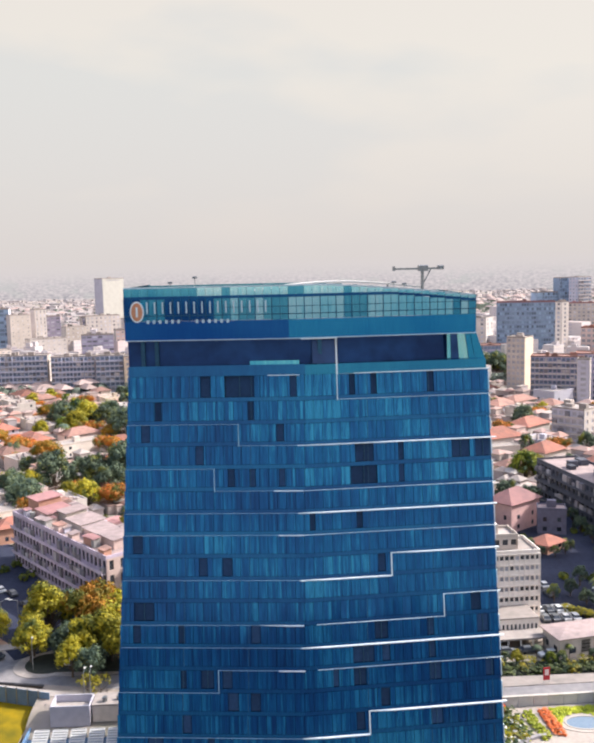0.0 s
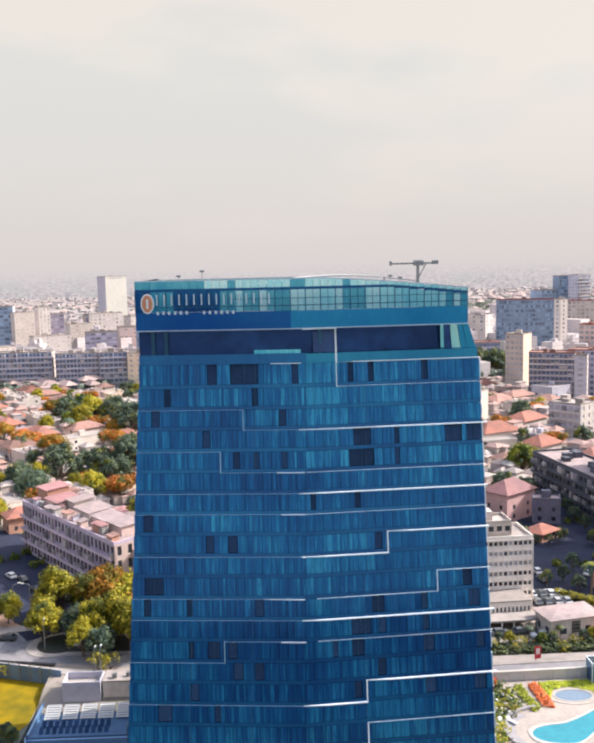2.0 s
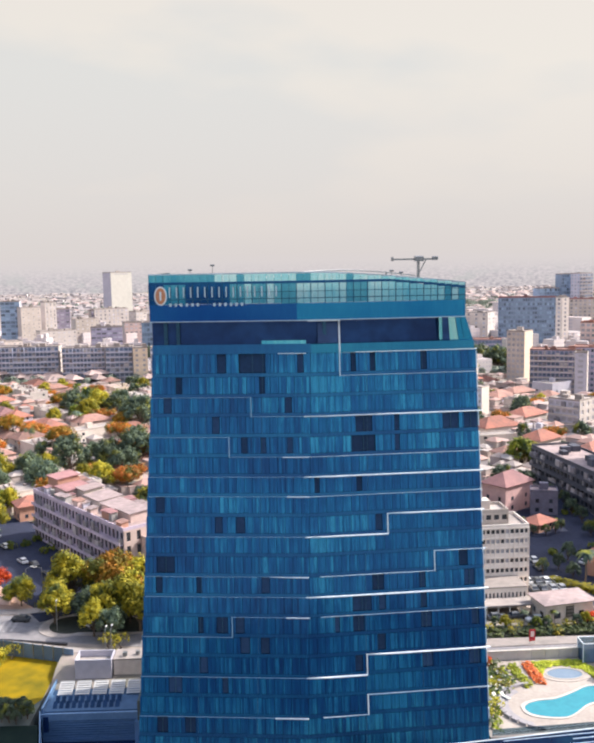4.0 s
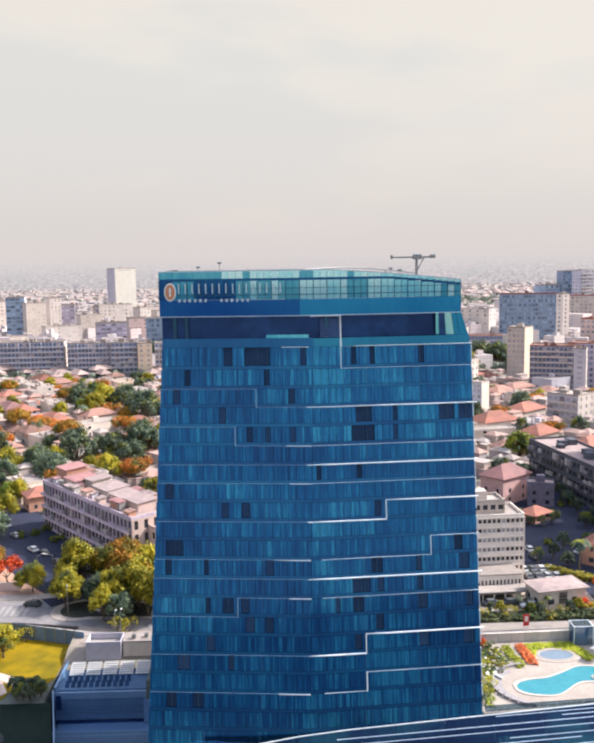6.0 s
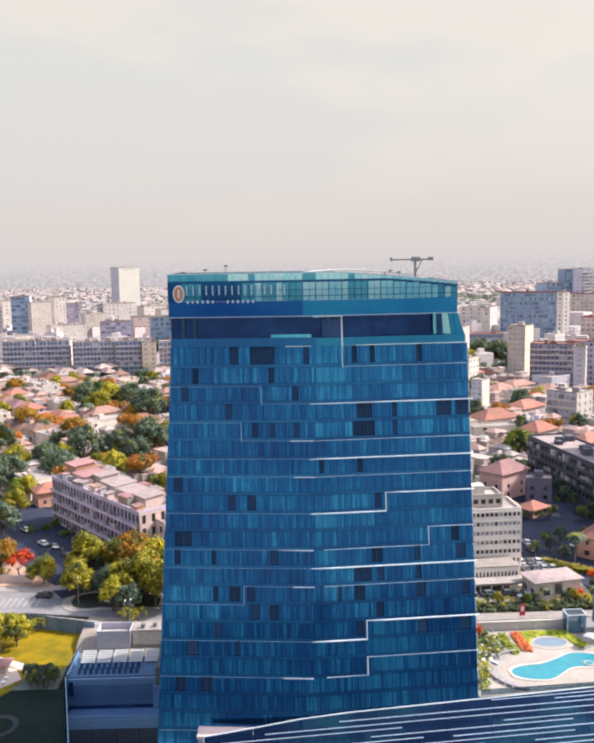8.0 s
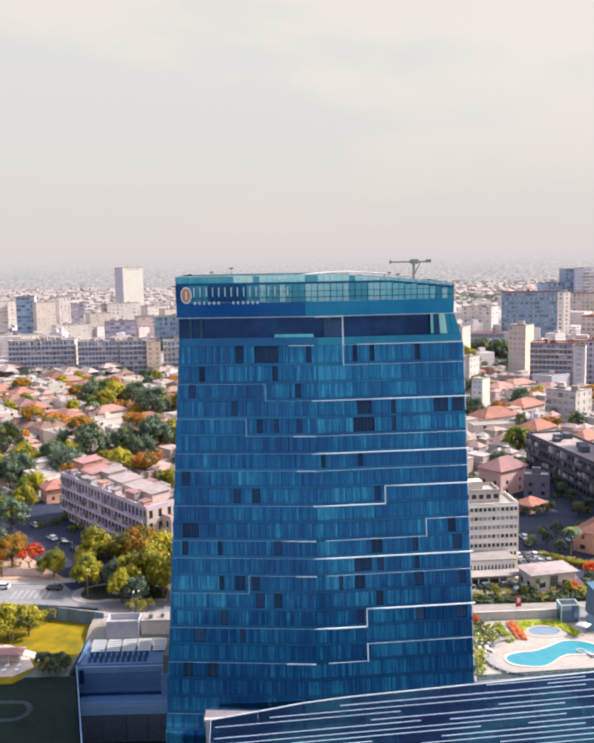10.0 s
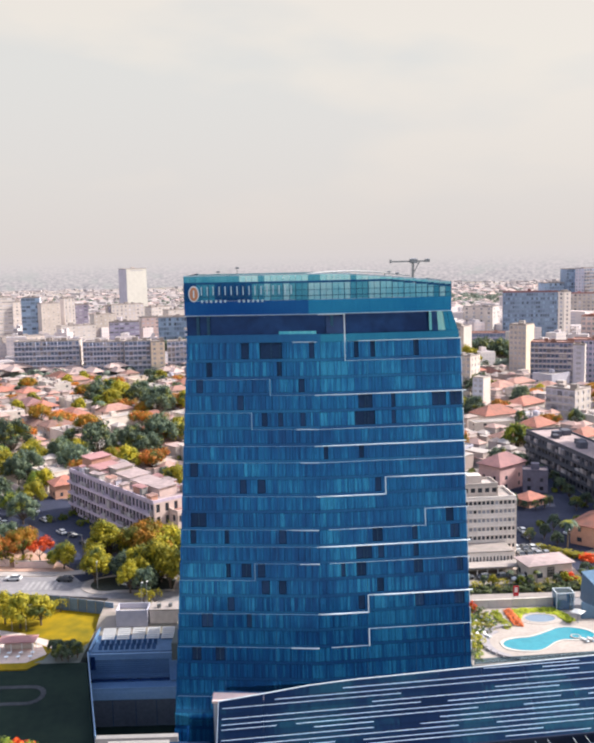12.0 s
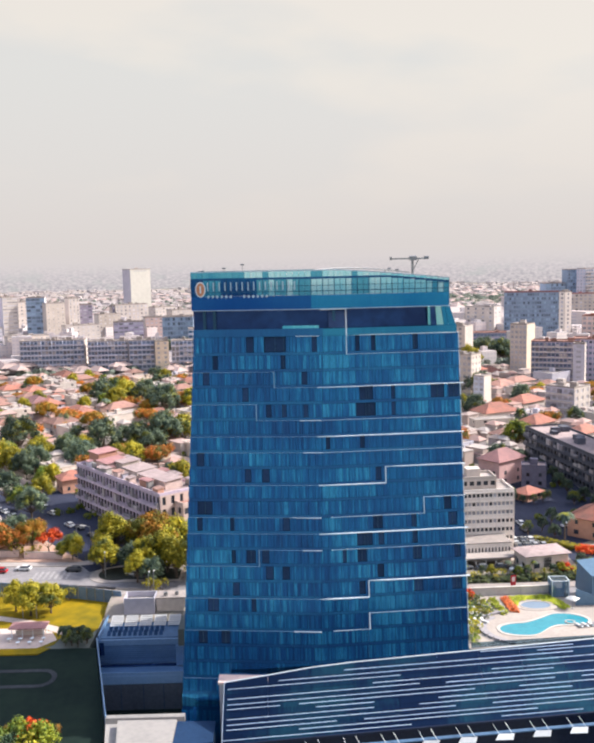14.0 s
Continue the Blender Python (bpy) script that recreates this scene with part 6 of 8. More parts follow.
    rnd = random.Random(seed)
    for _ in range(tanks):
        tx, ty, tw, tl, hh = rnd.uniform(-w * 0.35, w * 0.35), rnd.uniform(-d * 0.2, d * 0.25), rnd.uniform(1, 2.2), rnd.uniform(1, 1.8), rnd.uniform(1.2, 2.8)
        part("roof_house", Geo().box(tx - tw, tx + tw, ty - tl, ty + tl, h + 0.15, h + hh), cap, o)
    return o


def hip_roof(w, d, z, rise, over, ridge=None):
    g = Geo()
    W, D = w / 2 + over, d / 2 + over
    r = max(0.0, W - D) if ridge is None else ridge
    ry = max(0.0, D - W) if ridge is None else 0.0
    lo = [(-W, -D, z - 0.15), (W, -D, z - 0.15), (W, D, z - 0.15), (-W, D, z - 0.15)]
    ev = [(a, b, z + 0.05) for a, b, _ in lo]
    ra, rb = (-r, -ry, z + rise), (r, ry, z + rise)
    g.v = lo + ev + [ra, rb]
    g.f = [(0, 1, 5, 4), (1, 2, 6, 5), (2, 3, 7, 6), (3, 0, 4, 7), (3, 2, 1, 0)]
    if W >= D:
        g.f += [(4, 5, 9, 8), (6, 7, 8, 9), (5, 6, 9), (7, 4, 8)]
    else:
        g.f += [(5, 6, 9, 8), (7, 4, 8, 9), (4, 5, 8), (6, 7, 9)]
    return g


def house(x, y, rz, w, d, h, wall, roof, label, flat=False, rise=None, seed=0, group="tiled-roof houses"):
    o = thing("house", label, "house", (x, y, 0), rz, group)
    rnd = random.Random(seed)
    part("wall", Geo().box(-w / 2, w / 2, -d / 2, d / 2, -0.3, h), wall, o)
    if flat:
        part("roof", Geo().box(-w / 2 + 0.2, w / 2 - 0.2, -d / 2 + 0.2, d / 2 - 0.2, h, h + 0.12), M_ROOFPALE if roof.name.endswith(("tiles", "roof")) else roof, o)
        pg = Geo()
        for a in ((-w / 2 - 0.05, w / 2 + 0.05, -d / 2 - 0.05, -d / 2 + 0.2), (-w / 2 - 0.05, w / 2 + 0.05, d / 2 - 0.2, d / 2 + 0.05), (-w / 2 - 0.05, -w / 2 + 0.2, -d / 2 + 0.2, d / 2 - 0.2), (w / 2 - 0.2, w / 2 + 0.05, -d / 2 + 0.2, d / 2 - 0.2)):
            pg.box(*a, h - 0.1, h + 0.6)
        part("parapet", pg, wall, o)
        if rnd.random() < 0.6:
            part("roof_house", Geo().box(-1.4, 1.4, -0.5, 1.6, h + 0.1, h + 2.3), wall, o)
    else:
        part("roof", hip_roof(w, d, h, rise or min(w, d) * 0.27, 0.7), roof, o)
        if rnd.random() < 0.35:
            part("chimney", Geo().box(w * 0.2, w * 0.2 + 0.6, -0.3, 0.3, h, h + 2.6), wall, o)
    if seed >= 100 and rnd.random() < 0.75:
        sgn, aw, ad, ah = rnd.choice((-1, 1)), rnd.uniform(2.5, 5), rnd.uniform(3, 7), rnd.uniform(2.5, 3.2)
        xa, xb = (w / 2, w / 2 + aw) if sgn > 0 else (-w / 2 - aw, -w / 2)
        yc = rnd.uniform(-0.3, 0.3) * d
        part("annex", Geo().box(xa, xb, yc - ad / 2, yc + ad / 2, -0.3, ah), rnd.choice((wall, M_CONCRETE, M_WHITE)), o)
        part("annex_roof", Geo().hexa([(xa - 0.2, yc - ad / 2 - 0.3, ah), (xb + 0.2, yc - ad / 2 - 0.3, ah), (xb + 0.2, yc + ad / 2 + 0.3, ah + 0.3), (xa - 0.2, yc + ad / 2 + 0.3, ah + 0.3), (xa - 0.2, yc - ad / 2 - 0.3, ah + 0.12), (xb + 0.2, yc - ad / 2 - 0.3, ah + 0.12), (xb + 0.2, yc + ad / 2 + 0.3, ah + 0.42), (xa - 0.2, yc + ad / 2 + 0.3, ah + 0.42)]), rnd.choice((M_ROOFPALE, M_CONCRETE, roof)), o)
    storeys = 2 if h > 5 else 1
    for s in range(storeys):
        for side in range(4):
            L = w if side % 2 == 0 else d
            for k in range(2 if y < 330 else 1):
                u = (k - 0.5) * L * 0.5
                ww, zz = rnd.uniform(0.9, 1.6), 1.0 + 3.0 * s
                if side == 0:
                    g = Geo().box(u - ww / 2, u + ww / 2, -d / 2 - 0.04, -d / 2 + 0.05, zz, zz + 1.3)
                elif side == 1:
                    g = Geo().box(w / 2 - 0.05, w / 2 + 0.04, u - ww / 2, u + ww / 2, zz, zz + 1.3)
                elif side == 3:
                    g = Geo().box(-w / 2 - 0.04, -w / 2 + 0.05, u - ww / 2, u + ww / 2, zz, zz + 1.3)
                else:
                    continue
                part("window", g, M_WINDOW, o)
    return o


G1 = 38.0
# cream slab block beside the pool with a projecting two-storey base
block("apartment_slab", "cream eight-storey slab block with rows of dark windows", "apartment block", 51.5, 203, 4, 20.5, 11, 17.2, 6, 17, 5, M_SLAB, sill=0.42, head=0.84, pier=0.28, base=2.46, seed=3, shut_rows=(0.3, 0.06, 0.4, 0.95, 0.85, 0.12))
block("penthouse", "pale set-back rooftop storey with dark windows", "penthouse", 50.5, 204, 4, 14, 7, 20.2, 1, 7, 2, M_CREAM, base=17.6, sill=0.3, head=0.8, tanks=1, seed=5)
rib = thing("facade_grille", "cream ribs and ledges across the slab block front", "facade grille", (51.5, 203, 0), 4)
for i in range(18):
    part("rib", Geo().box(-10.25 + i * 20.5 / 17 - 0.09, -10.25 + i * 20.5 / 17 + 0.09, -5.64, -5.5, 2.4, 17.2), M_SLAB, rib)
for i in range(1, 8):
    part("ledge", Geo().box(-10.3, 10.3, -5.72, -5.5, i * 17.2 / 7 - 0.1, i * 17.2 / 7 + 0.06), M_SLAB, rib)
# low front building of the slab with a carport canopy
pod = thing("front_building", "low cream front building with narrow openings and a carport canopy", "building", (51.6, 193.6, 0), 4)
pg = Geo()
slots = wall_with_openings(pg, -9.2, 7.6, -3.6, 0.3, 5.0, 1, 18, 0.46, 0.76, 0.5)
part("front_wall", pg, M_SLAB, pod)
part("core", Geo().box(-9.2, 7.6, -3.25, 3.7, 0, 4.9), M_SLAB, pod)
for cx, cz, cw, ch in slots:
    part("window", Geo().box(cx - cw / 2, cx + cw / 2, -3.36, -3.3, cz, cz + ch), M_WINDOW, pod)
part("roof", Geo().box(-9.3, 7.7, -3.75, 3.7, 5.0, 5.25), M_ROOFPALE, pod)
part("canopy", Geo().box(-9.4, 7.9, -8.6, -3.65, 2.35, 2.7), M_ROOFPALE, pod)
for i in range(7):
    part("post", Geo().box(-9.2 + i * 2.75, -8.95 + i * 2.75, -8.4, -8.15, 0, 2.36), M_SLAB, pod)
# low corner house in front of the slab
house(66.0, 184.9, 12, 12, 7, 4.5, M_CREAM, M_ROOFDULL, "low cream corner house with a faded pinkish roof", rise=0.7, seed=6, group="")
grate = thing("window_grille", "dark barred window grille on the corner house", "window grille", (66.0, 184.9, 0), 12)
for i in range(7):
    part("bar", Geo().box(-0.9 + i * 0.3, -0.82 + i * 0.3, -3.66, -3.56, 1.2, 3.6), M_RUBBER, grate)
for z in (1.2, 2.0, 2.8, 3.6):
    part("rail", Geo().box(-1.0, 1.1, -3.68, -3.6, z - 0.06, z + 0.06), M_RUBBER, grate)
# pink corner block with set-back roof huts
block("corner_block", "long pale pink four-storey block with a shaded street front", "apartment block", -50.3, 238, -52, 56, 15, 14.6, 4, 26, 5, M_MAUVE, roof=M_ROOFDULL, balcony=True, rail=M_MAUVE, mixed=True, sill=0.2, head=0.86, tanks=0, end_wall=M_PINK, seed=7)
for dx, dy, w, d, h, m, r in ((-23.5, 0.5, 7, 7, 18.9, M_SALMON, M_TILEPINK), (-15, -0.5, 8, 7.5, 17.2, M_PINK, M_TILEPINK), (-8, 1.5, 5, 6, 17.9, M_CREAM, M_ROOFDULL), (0, 1.5, 9, 7, 16.9, M_CREAM, M_ROOFDULL), (9.5, 1, 8, 6, 16.6, M_PINK, M_ROOFDULL), (19.5, 0.5, 7, 6, 17.2, M_PINK, M_ROOFDULL)):
    v = Matrix.Rotation(radians(-52), 3, "Z") @ Vector((dx, dy, 0))
    o = thing("roof_hut", "set-back rooftop hut with a low coloured roof", "roof hut", (-50.3 + v.x, 238 + v.y, 14.7), -52, "huts on the pink block")
    part("wall", Geo().box(-w / 2, w / 2, -d / 2, d / 2, 0, h - 14.8), m, o)
    part("roof", Geo().hexa([(-w / 2 - 0.4, -d / 2 - 0.5, h - 14.8), (w / 2 + 0.4, -d / 2 - 0.5, h - 14.8), (w / 2 + 0.4, d / 2 + 0.4, h - 14.3), (-w / 2 - 0.4, d / 2 + 0.4, h - 14.3), (-w / 2 - 0.4, -d / 2 - 0.5, h - 14.6), (w / 2 + 0.4, -d / 2 - 0.5, h - 14.6), (w / 2 + 0.4, d / 2 + 0.4, h - 14.1), (-w / 2 - 0.4, d / 2 + 0.4, h - 14.1)]), r, o)
cl = random.Random(8)
for i in range(30):
    v = Matrix.Rotation(radians(-52), 3, "Z") @ Vector((cl.uniform(-26, 26), cl.choice((-5.8, -4.6, 5.2, 6)) + cl.uniform(-0.4, 0.4), 0))
    kind = cl.choice((0, 0, 1, 2))
    o = thing(("roof_shed", "water_tank", "lean_to_roof")[kind], ("small weathered roof shed on the pink block", "grey rooftop water tank on the pink block", "low sheet-metal lean-to on the pink block")[kind], ("shed", "water tank", "lean-to")[kind], (-50.3 + v.x, 238 + v.y, 14.75), -52, ("roof sheds", "water tanks", "lean-tos")[kind])
    if kind == 1:
        part("tank", Geo().tube((0, 0, 0.5), (0, 0, 2.0), 0.75, 0.75, 12), M_CONCRETE, o)
        part("stand", Geo().box(-0.6, 0.6, -0.6, 0.6, 0, 0.5), M_STEEL, o)
    else:
        w, d, h = cl.uniform(0.9, 2.4), cl.uniform(0.7, 1.2), cl.uniform(1.4, 2.6) if kind == 0 else 2.1
        part("wall", Geo().box(-w, w, -d, d, 0, h), cl.choice((M_PINK, M_LILAC, M_SALMON, M_CONCRETE)), o)
        part("roof", Geo().hexa([(-w - 0.3, -d - 0.3, h), (w + 0.3, -d - 0.3, h), (w + 0.3, d + 0.2, h + 0.3), (-w - 0.3, d + 0.2, h + 0.3), (-w - 0.3, -d - 0.3, h + 0.1), (w + 0.3, -d - 0.3, h + 0.1), (w + 0.3, d + 0.2, h + 0.4), (-w - 0.3, d + 0.2, h + 0.4)]), cl.choice((M_TILEPINK, M_ROOFDULL, M_TILEPALE, M_ROOFDULL)), o)
block("corner_wing", "pale pink end wing with a red tiled rear roof", "building", -28, 222, 38, 20, 12, 11.6, 3, 6, 3, M_PINK, roof=M_TILEPALE, tanks=1, seed=8)
# pink-roofed villa and the dark long apartment block behind the slab
house(77.5, 275.5, G1, 14.5, 9.5, 9.0, M_ROSE, M_TILEPINK, "tall pink villa with a pink hipped roof", rise=3.6, seed=9)
house(87.5, 268.5, -14, 8.5, 6, 7.6, M_SLATE, M_ROOFDULL, "flat-roofed house coloured dark for shade next to the pink villa", True, seed=10)
block("long_block", "long four-storey apartment block coloured dark grey for deep shade", "apartment block", 108, 281, -81, 62, 15, 13.0, 4, 22, 4, M_SHADEGREY, roof=M_ROOFDULL, balcony=True, mixed=True, seed=11, tanks=5, rail=M_SHADEGREY)
house(80.5, 251.5, G1, 8, 6.5, 2.6, M_SALMON, M_TILE, "low house with a bright orange tiled roof", rise=2.0, seed=12)
house(90, 212, 48, 14, 11, 6.0, M_SALMON, M_TILE, "salmon house with an orange hipped roof", rise=3.2, seed=13)
house(104.5, 203, 48, 11, 10, 5.6, M_SALMON, M_TILE, "salmon house with an orange hipped roof", rise=2.8, seed=14)
# four-storey block and neighbours on the rise
# lilac, grey and mauve fronts hold the shade, paler end walls the sun
block("apartment_block", "white four-storey apartment block with balconies", "apartment block", 144.5, 408.7, -48.5, 16.5, 15.5, 15.0, 4, 5, 3, M_LILAC, balcony=True, end_wall=M_WHITE, seed=15, tanks=3)
house(166, 508, -52, 14, 19, 9.0, M_LILAC, M_ROOFPALE, "pale two-storey flat-roofed house with a sunlit end", True, seed=16)
house(104, 398, 24, 20, 13, 5.0, M_CREAM, M_TILE, "wide cream house under a large orange roof", rise=4.2, seed=17)
house(127, 426, 40, 19, 12, 5.0, M_WHITE, M_TILE, "cream house with a long orange hipped roof", rise=3.6, seed=18)
house(97, 374, 11, 20, 8, 5.2, M_CREAM, M_ROOFPALE, "long cream flat-roofed house", True, seed=19)
house(116, 366, G1, 15, 11, 5.0, M_CREAM, M_TILE, "cream house with a bright orange roof", rise=3.6, seed=20)
house(98, 340, 20, 18, 8, 5.0, M_CREAM, M_TILEPALE, "long pale house with a faded roof", rise=2.6, seed=58)
house(128, 336, G1, 14, 9, 6.0, M_WHITE, M_TILE, "white house with a faded orange roof", rise=3.0, seed=59)
block("apartment_block", "cream narrow five-storey block beside the glass tower", "apartment block", 110.5, 455, -40, 6.5, 9, 14.8, 5, 2, 0, M_GREYWALL, end_wall=M_CREAM, seed=21, tanks=0)
block("apartment_block", "cream stepped apartment block", "apartment block", 106, 476, -40, 12, 12, 25, 7, 4, 3, M_CREAM, seed=22)
block("apartment_block", "long pinkish apartment row with stair towers", "apartment block", 173, 522, -22, 30, 14, 27, 8, 12, 3, M_DUSK, roof=M_TILEPALE, glass=M_DUSKGLASS, end_wall=M_PINK, balcony=True, sill=0.3, head=0.88, pier=0.25, seed=23, tanks=4)
block("stair_block", "pale grey stair tower with a column of small windows", "stair tower", 178, 492, -25, 7, 8, 28, 9, 1, 1, M_LILAC, pier=0.6, end_wall=M_WHITE, seed=24, tanks=0)
block("apartment_block", "pinkish apartment row behind the stair tower", "apartment block", 202, 520, -25, 36, 14, 28, 8, 14, 3, M_DUSK, roof=M_TILEPALE, glass=M_DUSKGLASS, end_wall=M_WHITE, seed=60, tanks=3, singles=False)
block("apartment_block", "tall warm beige apartment block with blank ends", "apartment block", 163, 566, -38, 12, 14, 35, 10, 4, 0, M_CREAM, end_wall=M_OCHRE, seed=25)
block("office_block", "long low office block with dark ribbon windows", "office block", 166, 688.6, -8, 46, 14, 19, 5, 16, 0, M_DUSK, glass=M_DUSKGLASS, roof=M_TILEPALE, pier=0.1, sill=0.25, head=0.9, end_wall=M_CREAM, seed=26)
block("apartment_block", "beige stepped apartment block", "apartment block", 180, 765, -34, 28, 18, 36, 10, 4, 2, M_CREAM, pier=0.7, end_wall=M_WHITE, seed=27, singles=False)
block("office_slab", "broad grey-blue office slab with a pink roof", "office slab", 212.5, 722, -12, 46, 16, 50, 14, 24, 4, M_BLUEGREY, glass=M_HAZEGLASS, roof=M_TILEPINK, pier=0.2, sill=0.25, head=0.85, seed=28, singles=False, tanks=3)
block("apartment_block", "plain cream apartment block with few windows", "apartment block", 126, 600, -36, 15, 14, 32, 9, 2, 0, M_CREAM, pier=0.7, end_wall=M_WHITE, seed=72, singles=False, tanks=3)
block("apartment_block", "broad cream block under a pink tiled roof", "apartment block", 318, 890, -14, 44, 16, 40, 11, 10, 3, M_CREAM, pier=0.5, roof=M_TILEPINK, end_wall=M_WHITE, seed=73, singles=False, tanks=3)
block("apartment_block", "low white block at the foot of the white tower", "apartment block", -166, 905, 30, 36, 14, 38, 10, 8, 2, M_WHITE, pier=0.6, end_wall=M_CREAM, seed=74, singles=False, tanks=4)
block("white_stair_tower", "slim white tower with a column of dark windows", "tower block", 231, 688, 18, 6.6, 8, 51, 15, 1, 1, M_SLAB, pier=0.75, seed=29, tanks=2, singles=False)
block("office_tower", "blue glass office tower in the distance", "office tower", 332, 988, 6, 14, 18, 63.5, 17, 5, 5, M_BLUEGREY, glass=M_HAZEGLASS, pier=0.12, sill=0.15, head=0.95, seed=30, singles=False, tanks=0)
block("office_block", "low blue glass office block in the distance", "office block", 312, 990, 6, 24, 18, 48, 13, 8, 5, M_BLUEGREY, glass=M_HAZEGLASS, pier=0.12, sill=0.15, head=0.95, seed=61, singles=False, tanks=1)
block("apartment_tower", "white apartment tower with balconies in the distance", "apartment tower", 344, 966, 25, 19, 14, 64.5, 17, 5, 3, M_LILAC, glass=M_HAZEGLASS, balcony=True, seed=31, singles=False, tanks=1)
block("apartment_block", "pink-roofed apartment block with ends whitened for sun", "apartment block", 248, 640, -30, 34, 14, 34, 9, 9, 4, M_PINK, roof=M_TILE, end_wall=M_WHITE, seed=32, singles=False)
house(-81, 278, 30, 9, 8, 5.0, M_SALMON, M_TILE, "salmon house with an orange roof beside the pink block", rise=2.6, seed=62)
house(-87, 406, 42, 24, 9, 6.2, M_CREAM, M_ROOFPALE, "long cream flat-roofed building with blank walls", True, seed=63)
house(-68, 408, 42, 15, 10, 5.5, M_WHITE, M_TILE, "white house with an orange gable roof", rise=3.0, seed=64)
house(-88, 216, 30, 14, 10, 3.6, M_SALMON, M_TILE, "low salmon house with a bright orange roof", rise=2.6, seed=65)
house(-103, 222, 30, 13, 10, 3.6, M_OCHRE, M_TILE, "low ochre house with an orange roof", rise=2.6, seed=66)
# white tower, long shaded slab row and the blocks round it
# end walls are lilac for shade beside the sunlit white face
block("white_tower", "tall plain white tower with one blank sunlit face", "tower block", -172, 995.4, 34, 25, 22, 74, 1, 1, 0, M_TOWERWHITE, end_wall=M_LILAC, sill=0.975, head=0.985, seed=33, singles=False, tanks=1)
# row fronts take the shade-blue render, end walls the lit plaster
block("apartment_row", "long six-storey apartment row with shaded balconies", "apartment row", -176, 628, 2, 48, 13, 25.5, 7, 18, 3, M_ROWBLUE, glass=M_DUSKGLASS, rail=M_LILAC, balcony=True, seed=34, tanks=5, sill=0.3, head=0.9, pier=0.2, end_wall=M_CREAM)
block("apartment_row", "six-storey apartment row with shaded balconies", "apartment row", -133.5, 624, 2, 30, 13, 24.5, 7, 12, 3, M_ROWBLUE, glass=M_DUSKGLASS, rail=M_LILAC, balcony=True, seed=35, tanks=3, sill=0.3, head=0.9, pier=0.2, end_wall=M_WHITE)
block("apartment_row", "six-storey apartment row with a peach end wall", "apartment row", -108, 621, 4, 19, 14, 25, 7, 6, 0, M_ROWBLUE, glass=M_DUSKGLASS, rail=M_LILAC, balcony=True, end_wall=M_OCHRE, seed=36, sill=0.3, head=0.9, pier=0.2)
block("apartment_block", "peach block with a few small windows", "apartment block", -93, 617, 8, 10, 13, 24.5, 7, 2, 0, M_OCHRE, seed=70, sill=0.35, pier=0.65, tanks=1)
block("apartment_row", "mauve apartment row beside the peach block", "apartment row", -75, 628, 4, 24, 13, 23.5, 6, 8, 0, M_ROWBLUE, glass=M_DUSKGLASS, rail=M_LILAC, balcony=True, seed=71, sill=0.3, head=0.9, pier=0.2)
block("office_block", "teal-blue glazed office block behind trees", "office block", -89, 690, 4, 25, 16, 37.5, 10, 12, 4, M_BLUEGREY, glass=M_HAZEGLASS, pier=0.15, sill=0.25, head=0.9, seed=37, singles=False)
block("office_block", "blue-grey seven-storey block with green edge planting", "office block", -60, 655, 6, 34, 16, 30, 8, 10, 4, M_GREYWALL, glass=M_SIDE, pier=0.15, seed=57, singles=False)
